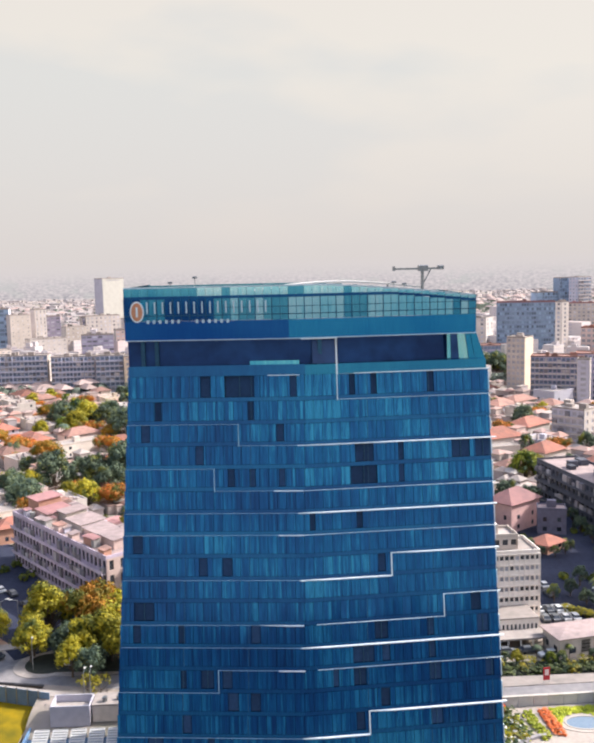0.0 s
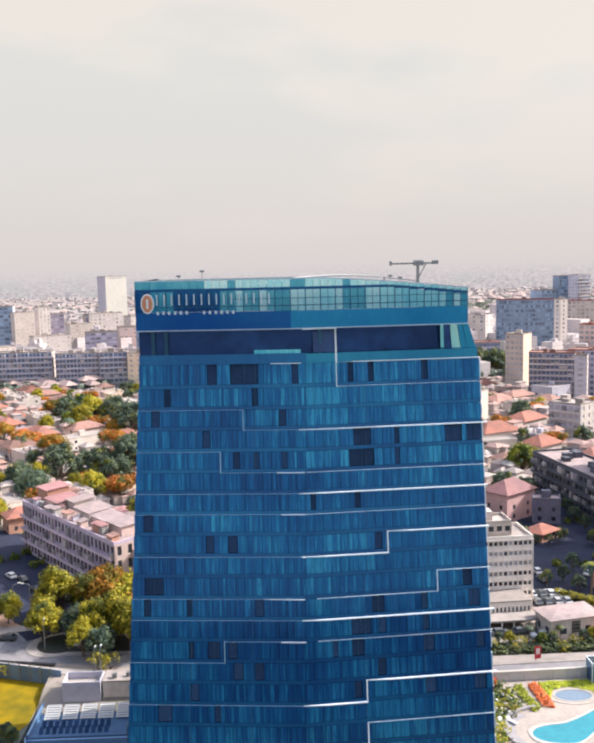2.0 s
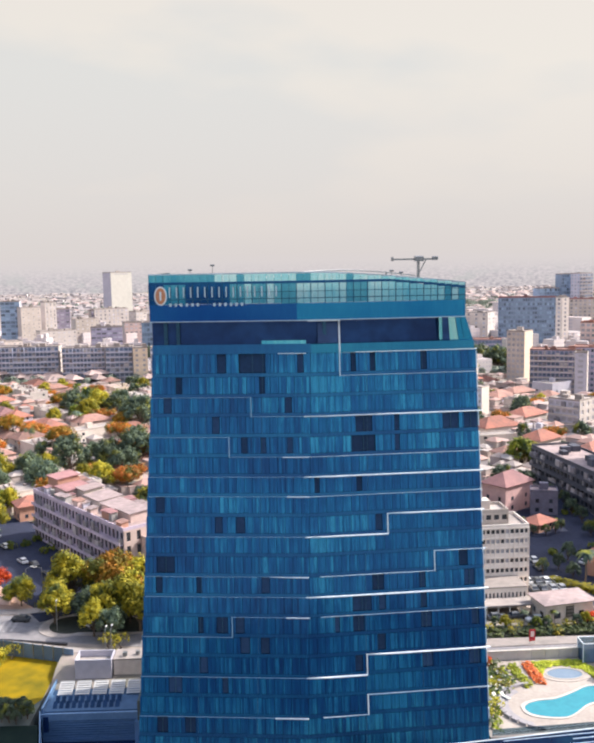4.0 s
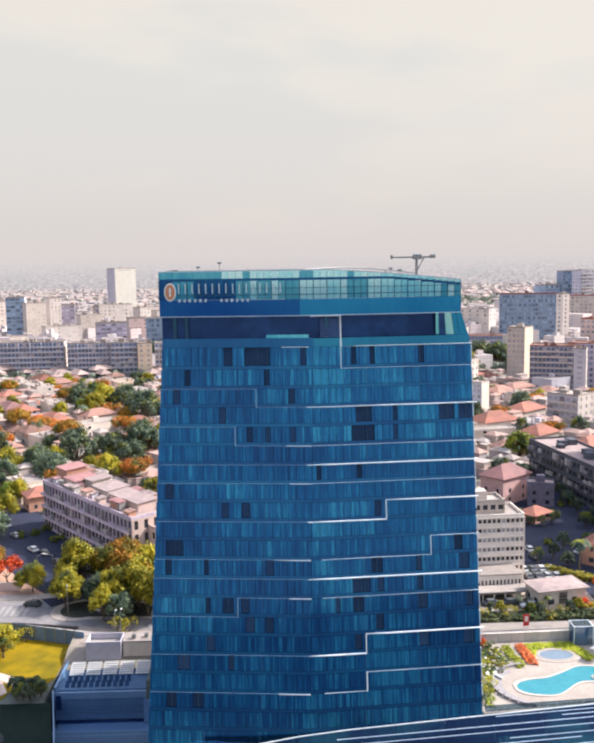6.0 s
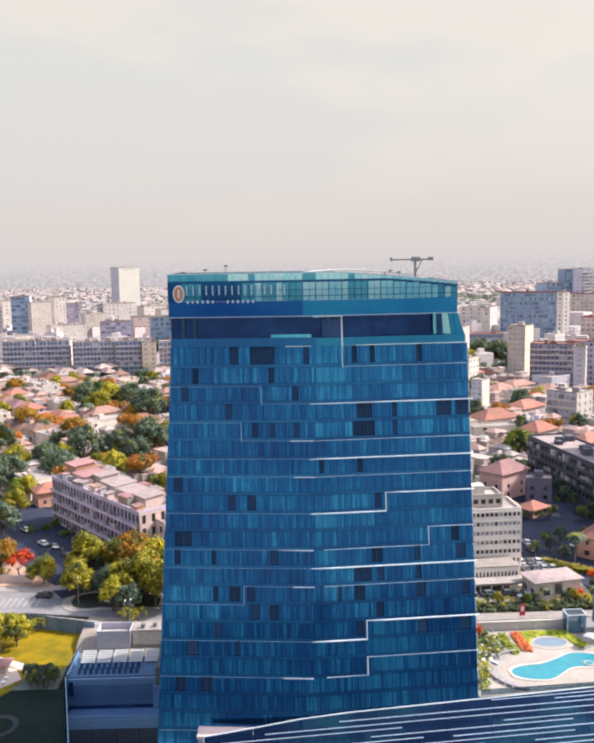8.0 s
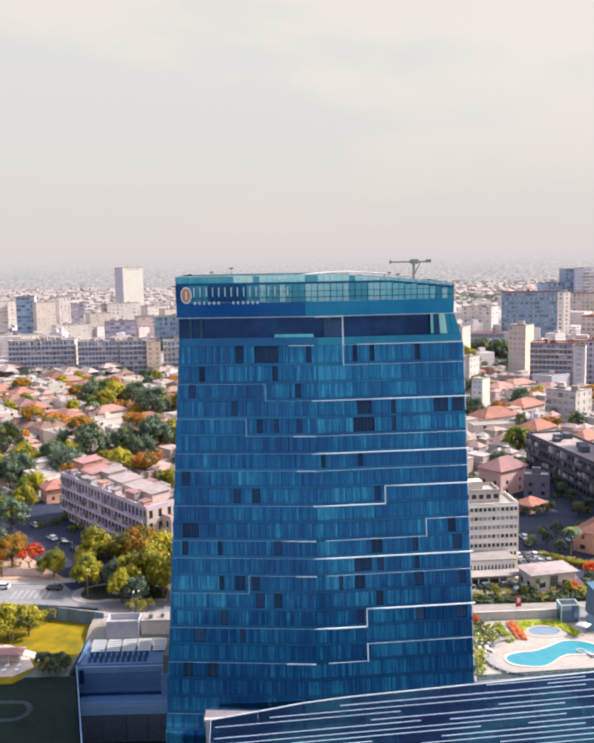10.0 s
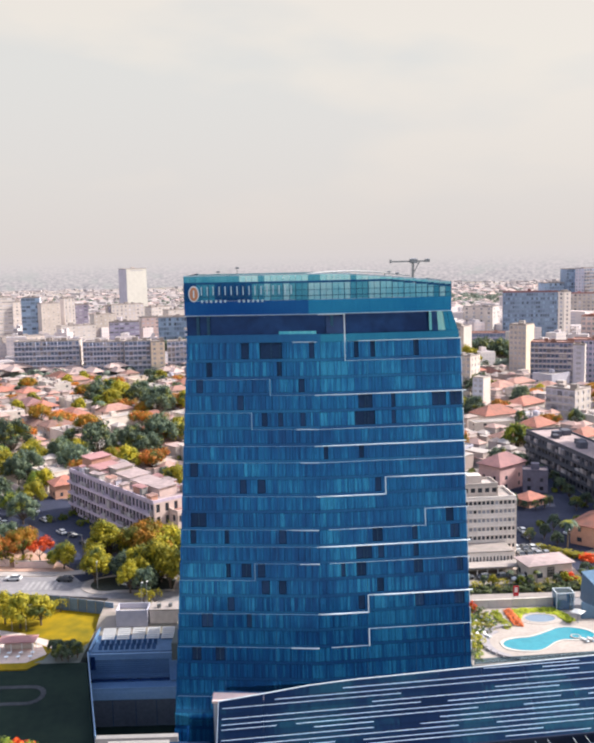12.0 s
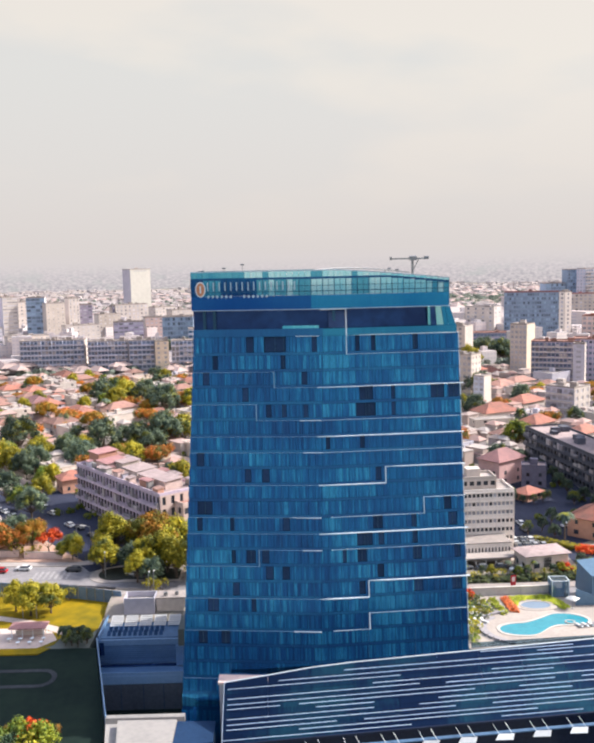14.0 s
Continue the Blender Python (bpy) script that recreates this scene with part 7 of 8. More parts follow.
for i, (x, y, rz, w, d, h, m, e, glass, pier, sill, head, dc) in enumerate((
        (-262, 800, 33, 14, 14, 52, M_WHITE, M_LILAC, M_WINDOWFAR, 0.06, 0.55, 0.8, 0), (-237, 806, 10, 17, 16, 51, M_BLUEGREY, M_LILAC, M_HAZEGLASS, 0.1, 0.25, 0.9, 0), (-219.5, 800, 32, 18, 14, 45.5, M_CREAM, M_WHITE, M_WINDOWFAR, 0.8, 0.4, 0.7, 0),
        (-207, 822, 34, 10.5, 12, 49, M_WHITE, M_CREAM, M_WINDOWFAR, 0.7, 0.2, 0.85, 0), (-199, 842, 12, 14, 12, 41.5, M_DUSK, M_DUSK, M_WINDOWFAR, 0.35, 0.4, 0.8, 3), (-252, 700, 38, 26, 14, 30, M_LILAC, M_WHITE, M_WINDOWFAR, 0.3, 0.4, 0.8, 3),
        (-176, 720, 30, 30, 14, 30, M_WHITE, M_CREAM, M_WINDOWFAR, 0.65, 0.45, 0.7, 2), (-163, 770, 33, 21, 12, 36, M_CREAM, M_WHITE, M_WINDOWFAR, 0.7, 0.4, 0.75, 0), (-138, 735, 12, 26, 12, 31, M_DUSK, M_PINK, M_WINDOWFAR, 0.2, 0.4, 0.85, 3),
        (-214, 690, 30, 34, 12, 24, M_CREAM, M_WHITE, M_WINDOWFAR, 0.6, 0.45, 0.7, 3), (-118, 760, 18, 20, 12, 33, M_PINK, M_WHITE, M_WINDOWFAR, 0.45, 0.4, 0.75, 2), (-100, 800, 30, 22, 14, 37, M_WHITE, M_CREAM, M_WINDOWFAR, 0.7, 0.45, 0.7, 2),
        (-176, 900, 25, 18, 12, 37, M_DUSK, M_CREAM, M_WINDOWFAR, 0.3, 0.4, 0.8, 3), (-128, 880, 38, 24, 14, 36, M_WHITE, M_WHITE, M_WINDOWFAR, 0.5, 0.4, 0.75, 3), (-270, 880, 30, 22, 16, 44, M_CREAM, M_LILAC, M_WINDOWFAR, 0.6, 0.4, 0.75, 3), (-300, 860, 20, 24, 14, 46, M_LILAC, M_WHITE, M_WINDOWFAR, 0.25, 0.4, 0.8, 3))):
    block("apartment_block", {M_WHITE.name: "white mid-rise block with small windows", M_BLUEGREY.name: "blue-grey glazed mid-rise office block", M_CREAM.name: "cream mid-rise block with blank walls", M_DUSK.name: "mauve mid-rise apartment block", M_LILAC.name: "lilac mid-rise apartment block", M_PINK.name: "pink mid-rise apartment block"}[m.name], "apartment block", x, y, rz, w, d, h, max(3, int(h / 3.2)), max(3, int(w / 4)), dc, m, glass=glass, pier=pier, sill=sill, head=head, end_wall=e, seed=40 + i, singles=False, group="mid-rise blocks", tanks=3)

# ---------------------------------------------------------------- low-rise quarter
TAKEN = [(52, 200, 20), (68, 191, 11), (-47, 235, 28), (-28, 222, 14), (80, 274, 13), (108, 281, 16), (106, 300, 14), (110, 260, 14), (80, 251, 6), (86, 212, 10), (101, 203, 8), (144, 409, 12), (166, 508, 12), (104, 398, 12), (127, 426, 12), (97, 374, 11), (116, 366, 10), (98, 340, 11), (128, 336, 9), (110, 455, 7), (106, 476, 9), (166, 522, 17), (178, 492, 7), (202, 520, 18), (163, 566, 10), (126, 600, 10), (156, 690, 14), (82, 236, 12), (-81, 278, 7), (-87, 406, 14), (-68, 408, 9), (-88, 216, 9), (-103, 222, 9), (-181, 622, 40), (-124, 616, 22), (-97, 612, 18)]
STREETS = [[(-50, 193), (-60, 208), (-78, 232), (-102, 262), (-150, 322), (-240, 436)], [(73, 165), (73, 200), (70, 235), (58, 262), (40, 300), (8, 350)]]


def street_gap(x, y):
    best = 1e9
    for line in STREETS:
        for (xa, ya), (xb, yb) in zip(line, line[1:]):
            d = Vector((xb - xa, yb - ya))
            t = max(0, min(1, ((x - xa) * d.x + (y - ya) * d.y) / d.length_squared))
            best = min(best, math.hypot(x - xa - t * d.x, y - ya - t * d.y))
    return best


hr = random.Random(21)
WALLS = [M_WHITE, M_WHITE, M_CREAM, M_CREAM, M_PINK, M_OCHRE, M_LILAC]
ROOFS = [M_TILE, M_TILE, M_TILEPALE, M_TILEPALE, M_TILEPALE, M_TILEPINK]
spots = []
c38, s38 = math.cos(radians(G1)), math.sin(radians(G1))
for iu in range(-30, 34):
    for iv in range(0, 34):
        u, v = iu * 20.5 + hr.uniform(-3.5, 3.5), 130 + iv * 18.5 + hr.uniform(-3, 3)
        if iv % 4 == 3:
            continue
        x, y = u * c38 - v * s38 + 160, u * s38 + v * c38 + 40
        if not (212 < y < 590) or abs(x) > 40 + y * 0.42 or street_gap(x, y) < 13:
            continue
        if any(math.hypot(x - a, y - b) < r + 8 for a, b, r in TAKEN) or (x < -30 and y < 245 and x > -62):
            continue
        spots.append((x, y))
clutter, cl_rng = Geo(), random.Random(64)


def turned_box(g, cx, cy, rz, x0, x1, y0, y1, z0, z1):
    c, s_ = math.cos(rz), math.sin(rz)
    b = Geo().box(x0, x1, y0, y1, z0, z1)
    i0 = len(g.v)
    g.v += [(cx + p * c - q * s_, cy + p * s_ + q * c, r) for p, q, r in b.v]
    g.f += [tuple(i0 + t for t in f) for f in b.f]


for i, (x, y) in enumerate(spots):
    flat = hr.random() < 0.46
    w, d, h = hr.uniform(10, 19), hr.uniform(8, 12.5), hr.choice((3.4, 3.8, 5.6, 6.4))
    wm, rm = hr.choice(WALLS), hr.choice(ROOFS)
    tone = {M_WHITE.name: "white", M_CREAM.name: "cream", M_PINK.name: "pink", M_OCHRE.name: "beige", M_LILAC.name: "lilac"}[wm.name]
    turn = G1 + hr.choice((0, 90)) + hr.uniform(-4, 4)
    if flat:
        for _ in range(cl_rng.choice((3, 4, 6))):
            bx, by, bw = cl_rng.uniform(-0.4, 0.4) * w, cl_rng.uniform(-0.38, 0.38) * d, cl_rng.uniform(0.4, 1.3)
            turned_box(clutter, x, y, radians(turn), bx - bw, bx + bw, by - 0.5, by + 0.6, h + 0.12, h + cl_rng.uniform(0.7, 1.9))
    house(x, y, turn, w, d, h, wm, rm, f"{tone} plastered house with a flat pale roof" if flat else f"{tone} plastered house with a terracotta hipped roof", flat, seed=100 + i)
    if hr.random() < 0.5:
        g = thing("garden_wall", "low plastered garden wall", "garden wall", (x, y, 0), G1, "garden walls")
        part("run", Geo().box(-8.3, 8.3, -7.6, -7.4, -0.2, 1.8), wm, g)
        part("run", Geo().box(8.1, 8.3, -7.4, 7, -0.2, 1.8), wm, g)
solo("rooftop_clutter", clutter, M_SHEDWALL, "small tanks, hutches and stair heads on the flat roofs", "roof clutter", "stuff")
yard = Geo()
for _ in range(900):
    y = 215 + 385 * cl_rng.random()
    x = cl_rng.uniform(-1, 1) * (35 + y * 0.4)
    if street_gap(x, y) < 9 or any(math.hypot(x - a, y - b) < r + 4 for a, b, r in TAKEN) or any(abs(x - p) < 9 and abs(y - q) < 9 for p, q in spots):
        continue
    turned_box(yard, x, y, radians(G1 + cl_rng.choice((0, 90))), -cl_rng.uniform(2, 6), cl_rng.uniform(2, 6), -0.1, 0.1, -0.1, cl_rng.uniform(1.6, 2.6))
solo("yard_walls", yard, M_SHEDWALL, "plastered yard walls between the plots", "walls", "stuff")
# small outbuildings and sheds that crowd the plots further off
cr2 = random.Random(44)
sheds, shed_roofs = Geo(), Geo()
for _ in range(2600):
    y = 300 + 310 * cr2.random()
    x = cr2.uniform(-1, 1) * (30 + y * 0.42)
    if street_gap(x, y) < 8 or any(math.hypot(x - a, y - b) < r + 3 for a, b, r in TAKEN) or any(abs(x - p) < 8.5 and abs(y - q) < 8 for p, q in spots):
        continue
    a = radians(G1 + cr2.choice((0, 90)) + cr2.uniform(-5, 5))
    w, d, h = cr2.uniform(4, 9), cr2.uniform(3.5, 7), cr2.choice((2.6, 3.0, 3.4, 5.6))
    c, s = math.cos(a), math.sin(a)
    g = Geo().box(-w / 2, w / 2, -d / 2, d / 2, 0, h)
    i = len(sheds.v)
    sheds.v += [(x + p * c - q * s, y + p * s + q * c, r) for p, q, r in g.v]
    sheds.f += [tuple(i + t for t in f) for f in g.f]
    g = hip_roof(w, d, h, cr2.uniform(1.0, 1.9), 0.35) if cr2.random() < 0.45 else Geo().box(-w / 2 - 0.2, w / 2 + 0.2, -d / 2 - 0.2, d / 2 + 0.2, h, h + 0.2)
    i = len(shed_roofs.v)
    shed_roofs.v += [(x + p * c - q * s, y + p * s + q * c, r) for p, q, r in g.v]
    shed_roofs.f += [tuple(i + t for t in f) for f in g.f]
solo("outbuildings", sheds, M_SHEDWALL, "crowded small plastered outbuildings between the houses", "outbuildings", "stuff")
solo("outbuilding_roofs", shed_roofs, M_SHEDROOF, "small tiled and flat roofs of the outbuildings", "roofs", "stuff")
# gardens between the houses
tr = random.Random(31)
kinds = ["green"] * 4 + ["green2"] * 2 + ["olive"] * 5 + ["bright"] * 4 + ["flame"] * 4 + ["rust"] + ["palm"]
for x, y in spots:
    for _ in range(tr.choice((1, 1, 2, 2))):
        a = tr.uniform(0, 6.28)
        px, py = x + 11.2 * math.cos(a), y + 10.2 * math.sin(a)
        if street_gap(px, py) < 7 or any(math.hypot(px - p, py - q) < r * 0.75 for p, q, r in TAKEN):
            continue
        if py > 400 and tr.random() < 0.4:
            continue
        plant(tr.choice(kinds), px, py, tr.uniform(0.7, 1.25) if py < 400 else tr.uniform(0.55, 1.0))
growth = Geo()
for _ in range(1350):
    y = 225 + 370 * tr.random()
    x = tr.uniform(-1, 1) * (40 + y * 0.4)
    if street_gap(x, y) < 6 or any(math.hypot(x - p, y - q) < r * 0.7 for p, q, r in TAKEN) or any(abs(x - p) < 6.5 and abs(y - q) < 6.5 for p, q in spots):
        continue
    r = tr.uniform(1.0, 2.4)
    for _ in range(26):
        d = Vector((tr.gauss(0, 1), tr.gauss(0, 1), abs(tr.gauss(0, 0.8)))).normalized()
        p = Vector((x, y, 0.4)) + d * r * tr.uniform(0.5, 1.1)
        t = d.cross(Vector((tr.uniform(-1, 1), tr.uniform(-1, 1), 0.3))).normalized() * tr.uniform(0.35, 0.8)
        b = d.cross(t)
        growth.face(p - t, p - b, p + t, p + b)
solo("garden_growth", growth, leaf_mat("garden_leaves", (0.03, 0.055, 0.018), (0.16, 0.17, 0.02)), "low green shrubs filling the gardens between houses", "shrubs", "stuff")
# trees that stand out one by one
# the first two stand unseen behind the tower, added to shade the road
for kind, x, y, s in (("olive", -26, 181, 1.2), ("olive2", -24, 187, 1.2), ("rust", -35.5, 193, 1.1), ("olive2", -50, 200, 1.15), ("olive", -36, 186, 1.15), ("rust", -40, 198.5, 1.2), ("olive2", -31, 183, 0.95), ("olive", -33, 192, 1.3), ("olive", -51.5, 191, 0.9), ("olive2", -41, 180.5, 0.7), ("green", -37, 178.5, 0.7), ("green", -44, 188, 0.8), ("green", -34, 187, 0.8), ("olive2", -51.5, 188, 0.8), ("shrub", -34, 173.5, 1.5), ("shrub", -36.5, 174, 1.4),
                      ("olive", -64.5, 165, 0.85), ("olive", -60, 166.5, 0.75), ("olive2", -69, 168, 0.65), ("shrub", -57.5, 174.5, 1.4), ("shrub", -73, 175, 1.6), ("rust", -76, 208, 0.85), ("red", -70.5, 206, 1.35), ("green", -82, 214, 0.9), ("bright", -66, 202, 0.55), ("olive", -90, 204, 0.7)):
    plant(kind, x, y, s)
for kind, x, y, s in (("bright", 97, 328, 1.5), ("olive", 101, 331, 1.1), ("green", 118, 340, 0.8), ("green", 96, 405, 1.2), ("flame", 112, 418, 1.0), ("green", 128, 436, 1.2), ("green", 88, 420, 1.1), ("palm", 78, 203, 1.15), ("red", 79.5, 188, 0.9), ("red", 83, 186.5, 1.0), ("red", 97, 187, 0.9), ("green", 86, 176, 0.6), ("olive", 92, 190, 0.5),
                      ("green", 110, 470, 1.5), ("green", 146, 640, 1.7), ("green", 152, 634, 1.8), ("bright", 158, 637, 1.5), ("green", 164, 632, 1.9), ("green", 171, 634, 1.7), ("green", 120, 500, 1.1), ("green", 143, 655, 1.7), ("bright", 150, 652, 1.6), ("green", 157, 656, 1.8), ("green", 165, 652, 1.6), ("bright", 171, 655, 1.5), ("green", -78, 660, 2.2), ("green", -90, 662, 2.0), ("green2", -98, 660, 2.0), ("olive", 132, 590, 1.8), ("green", 170, 600, 1.7), ("green", 176, 640, 1.6), ("green", -60, 640, 1.8), ("green", -70, 644, 1.6), ("bright", -120, 648, 1.6), ("bright", -101, 478, 1.8), ("olive", -94, 470, 1.5), ("green", -107, 468, 1.6), ("green", -84, 478, 1.4), ("green", -66, 426, 1.8), ("flame", -60, 440, 1.5), ("olive", -52, 436, 1.5), ("green", -55, 346, 1.7), ("olive", -48, 352, 1.4), ("green", -80, 334, 1.6), ("green", -119, 341, 1.7), ("flame", -112, 400, 1.3), ("flame", -72, 400, 1.2), ("bright", -116, 320, 1.2), ("rust", -92, 372, 1.2), ("green", -58, 322, 1.3), ("green", -83, 300, 1.3), ("bright", -92, 332, 1.1), ("olive", -104, 318, 1.2), ("green", -100, 300, 1.2), ("bright", -92, 282, 1.0), ("olive", -110, 300, 1.2)):
    plant(kind, x, y, s)
for kind, x, y, s in (("flame", -64, 350, 1.3), ("flame", -56, 356, 1.1), ("green", -66, 342, 1.3), ("flame", -88, 440, 1.2), ("olive", -96, 446, 1.4), ("bright", -104, 452, 1.2), ("green", -86, 466, 1.3), ("flame", -72, 452, 1.2), ("palm", -98, 430, 1.3), ("green", -72, 434, 1.35), ("rust", -125, 410, 1.1), ("green", -112, 392, 0.9)):
    plant(kind, x, y, s)
for kind, x, y, s in (("green2", 98, 246, 0.6), ("green2", 96, 256, 0.62), ("green2", 99, 236, 0.6), ("green", 96, 266, 0.5), ("green2", 100, 228, 0.6), ("green", 94, 243, 0.45), ("green2", 97, 276, 0.6), ("green2", 95, 286, 0.6), ("green2", 74, 246, 0.6), ("green", 64, 268, 0.7), ("green", 62, 240, 0.6), ("green", 88, 294, 0.8), ("green", 82, 298, 0.9), ("green2", 70, 212, 0.5), ("green2", 75, 215, 0.55), ("green2", 80, 222, 0.6), ("green", 77, 209, 0.4), ("green2", 77.5, 245.5, 0.35), ("green2", 81, 244.5, 0.4), ("green2", 84.5, 246.5, 0.38), ("green2", 87, 249, 0.4)):
    plant(kind, x, y, s)
for i in range(17):
    x = 42 + i * 2.3
    plant(("green2", "palm", "shrub", "green2", "olive", "shrub", "palm", "bright")[i % 8], x, 177.0 + 1.6 * math.sin(i * 2.3) + 0.02 * x, (0.36, 0.42, 1.0, 0.34, 0.3, 1.15, 0.46, 0.36)[i % 8])
bed("hedge", "mixed dark and yellow hedge along the pavement", "hedge", [(38, 173.2), (90, 174.4), (90, 178.4), (38, 177.6)], 0, M_HEDGE, 1100, 1.4, 12, 0.42)
for kind, x, y, s in (("green2", 60.6, 186.6, 0.4), ("green2", 61.2, 189.5, 0.36), ("green2", 76.5, 184, 0.45), ("bright", 78, 181.5, 0.4)):
    plant(kind, x, y, s)
for kind, x, y, s in (("green", -86, 243, 1.0), ("bright", -93, 252, 1.0), ("green", -100, 262, 1.1), ("olive", -88, 262, 0.9), ("green2", -54, 206, 1.0), ("green", -49, 207, 0.9), ("green", -43, 203, 0.9), ("green", -36, 204, 0.9), ("olive", -41, 189, 0.9)):
    plant(kind, x, y, s)
# dark shrubs added to fill the shadowed corner of the lawn
for i in range(9):
    plant("green2", -47.3 - (i % 5) * 1.5, 148.6 + 2.2 * math.sin(i * 1.9), 0.32 + 0.06 * (i % 3))
plant("red", 71.6, 181.5, 0.42)
for kind, x, y, s in (("olive", -62.4, 199.6, 0.75), ("bright", -76, 216, 0.6), ("flame", -86, 206, 1.1), ("flame", -80, 205, 0.9), ("bright", -90, 209, 0.8), ("shrub", -79, 203, 1.6), ("shrub", -74, 203.5, 1.4)):
    plant(kind, x, y, s)

# flowering tree and shrubs on the lower lawn
plant("bright", -51.2, 109.5, 0.75)
plant("red", -49.3, 110.6, 1.0)
plant("flame", -46.6, 111.6, 0.45)
plant("flame", -52.6, 111.8, 0.45)
plant("bright", -46.4, 108.5, 0.75)
plant("green", -44.6, 107, 0.6)
plant("bright", -53.5, 107, 0.7)
plant("shrub", -49, 105, 2.4)
bed("hedge", "yellow-green clipped hedge along the street", "hedge", [(69.4, 205.2), (70.4, 207), (78, 201), (88, 193), (98, 186), (97, 183.4), (86, 190.6), (76.4, 198.6)], 0, M_SHRUB, 900, 1.7, 9, 0.45)

# ---------------------------------------------------------------- garden furniture, fence, lamps
fence = thing("garden_fence", "grey-blue panel fence between lawn and boulevard", "fence", (0, 0, 0))
line = [(-110, 180.6), (-76, 179.4), (-60, 176.9), (-43.5, 171.2)]
k = 0
for (xa, ya), (xb, yb) in zip(line, line[1:]):
    L = math.hypot(xb - xa, yb - ya)
    n = max(1, round(L / 2.6))
    ang = math.degrees(math.atan2(yb - ya, xb - xa))
    for i in range(n):
        x, y = xa + (xb - xa) * i / n, ya + (yb - ya) * i / n
        p = part("panel", Geo().box(0.06, L / n - 0.06, -0.05, 0.05, -2.4, 1.3), M_FENCE, fence)
        p.matrix_basis = pose(x, y, 0, 0, 0, ang)
        q = part("post", Geo().box(-0.1, 0.1, -0.12, 0.12, -2.4, 1.55), M_STEEL, fence)
        q.matrix_basis = pose(x, y, 0, 0, 0, ang)
pav = thing("garden_pavilion", "small white garden pavilion with a low red roof", "pavilion", (-61.5, 153.2, -1.9))
part("roof", hip_roof(7.6, 3.2, 2.5, 0.8, 0.4), M_TILEPINK, pav)
for x in (-3.6, -1.2, 1.2, 3.6):
    for y in (-1.4, 1.4):
        part("post", Geo().tube((x, y, 0), (x, y, 2.5), 0.09, 0.08, 6), M_TRIM, pav)
part("counter", Geo().box(-3.2, 3.2, 0.4, 1.2, 0, 1.0), M_WHITE, pav)
for i in range(7):
    t = thing("garden_table", "small round white garden table", "table", (-57.5 - (i % 4) * 2.6, 150.2 - (i // 4) * 2.0, -1.9), 0, "garden tables")
    part("top", Geo().tube((0, 0, 0.7), (0, 0, 0.75), 0.5, 0.5, 12), M_TRIM, t)
    part("stem", Geo().tube((0, 0, 0), (0, 0, 0.7), 0.06, 0.06, 6), M_STEEL, t)
# strip in the lit lawn colour, where sun reaches past the tower's shadow
sheet("lawn", [(-110, 143.4), (-57, 143.4), (-54.8, 146.3), (-110, 146.3)], -2.4, M_LAWN, "sunlit grass verge below the paved terrace", "lawn", 0.5)


def street_lamp(x, y, h, rz, z=0.0):
    o = thing("street_lamp", "slim grey street lamp with a curved arm", "street lamp", (x, y, z), rz, "street lamps")
    part("pole", Geo().tube((0, 0, 0), (0, 0, h), 0.11, 0.07, 8), M_STEEL, o)
    part("arm", Geo().tube((0, 0, h - 0.1), (1.3, 0, h + 0.35), 0.06, 0.045, 6), M_STEEL, o)
    part("lantern", Geo().bevelbox(1.1, 1.9, -0.16, 0.16, h + 0.28, h + 0.46, 0.06), M_WHITEPANEL, o)


for x, y, h, rz in ((-57.3, 200.5, 9.4, 200), (-50, 184, 6.4, 100), (-61, 200, 9.4, 20), (-36.3, 169.4, 6.0, 90), (-35.0, 169.0, 6.4, 90), (-92, 198, 9, 270), (-66, 163.6, 5.6, 40), (-62.6, 163.2, 5.6, 40), (-120, 200, 9, 270)):
    street_lamp(x, y, h, rz, 0.0 if y > 168 else -1.9)
for x, y in ((-71, 201.2), (-84, 203.5)):
    w = thing("boundary_wall", "low pale pink boundary wall by the pavement", "wall", (x, y, 0), -4, "boundary walls")
    part("wall", Geo().box(-5.5, 5.5, -0.2, 0.2, -0.2, 2.0), M_PINK, w)
    part("cap", Geo().box(-5.6, 5.6, -0.28, 0.28, 2.0, 2.12), M_COPING, w)
sw = thing("courtyard_wall", "white courtyard wall with pointed pillars", "wall", (-98, 236, 0), -40)
part("wall", Geo().box(-14, 14, -0.15, 0.15, -0.2, 2.2), M_WHITE, sw)
for i in range(9):
    x = -14 + i * 3.5
    p = part("pillar", Geo().box(x - 0.35, x + 0.35, -0.4, 0.4, -0.2, 2.9), M_WHITE, sw)
    part("pillar_cap", Geo().tube((x, 0, 2.9), (x, 0, 4.6), 0.5, 0.03, 4), M_WHITE, p)
sg = thing("street_sign", "red roadside sign panel on two posts", "sign", (54.7, 169.8, 0), 10)
part("panel", Geo().box(-0.7, 0.7, -0.05, 0.05, 0.8, 3.4), M_CARRED, sg, "red panel with a pale plain field")
part("field", Geo().box(-0.4, 0.4, -0.08, -0.05, 1.8, 3.0), M_PINK, sg)
for x in (-0.55, 0.5):
    part("post", Geo().box(x, x + 0.08, 0.05, 0.12, 0, 3.2), M_STEEL, sg)


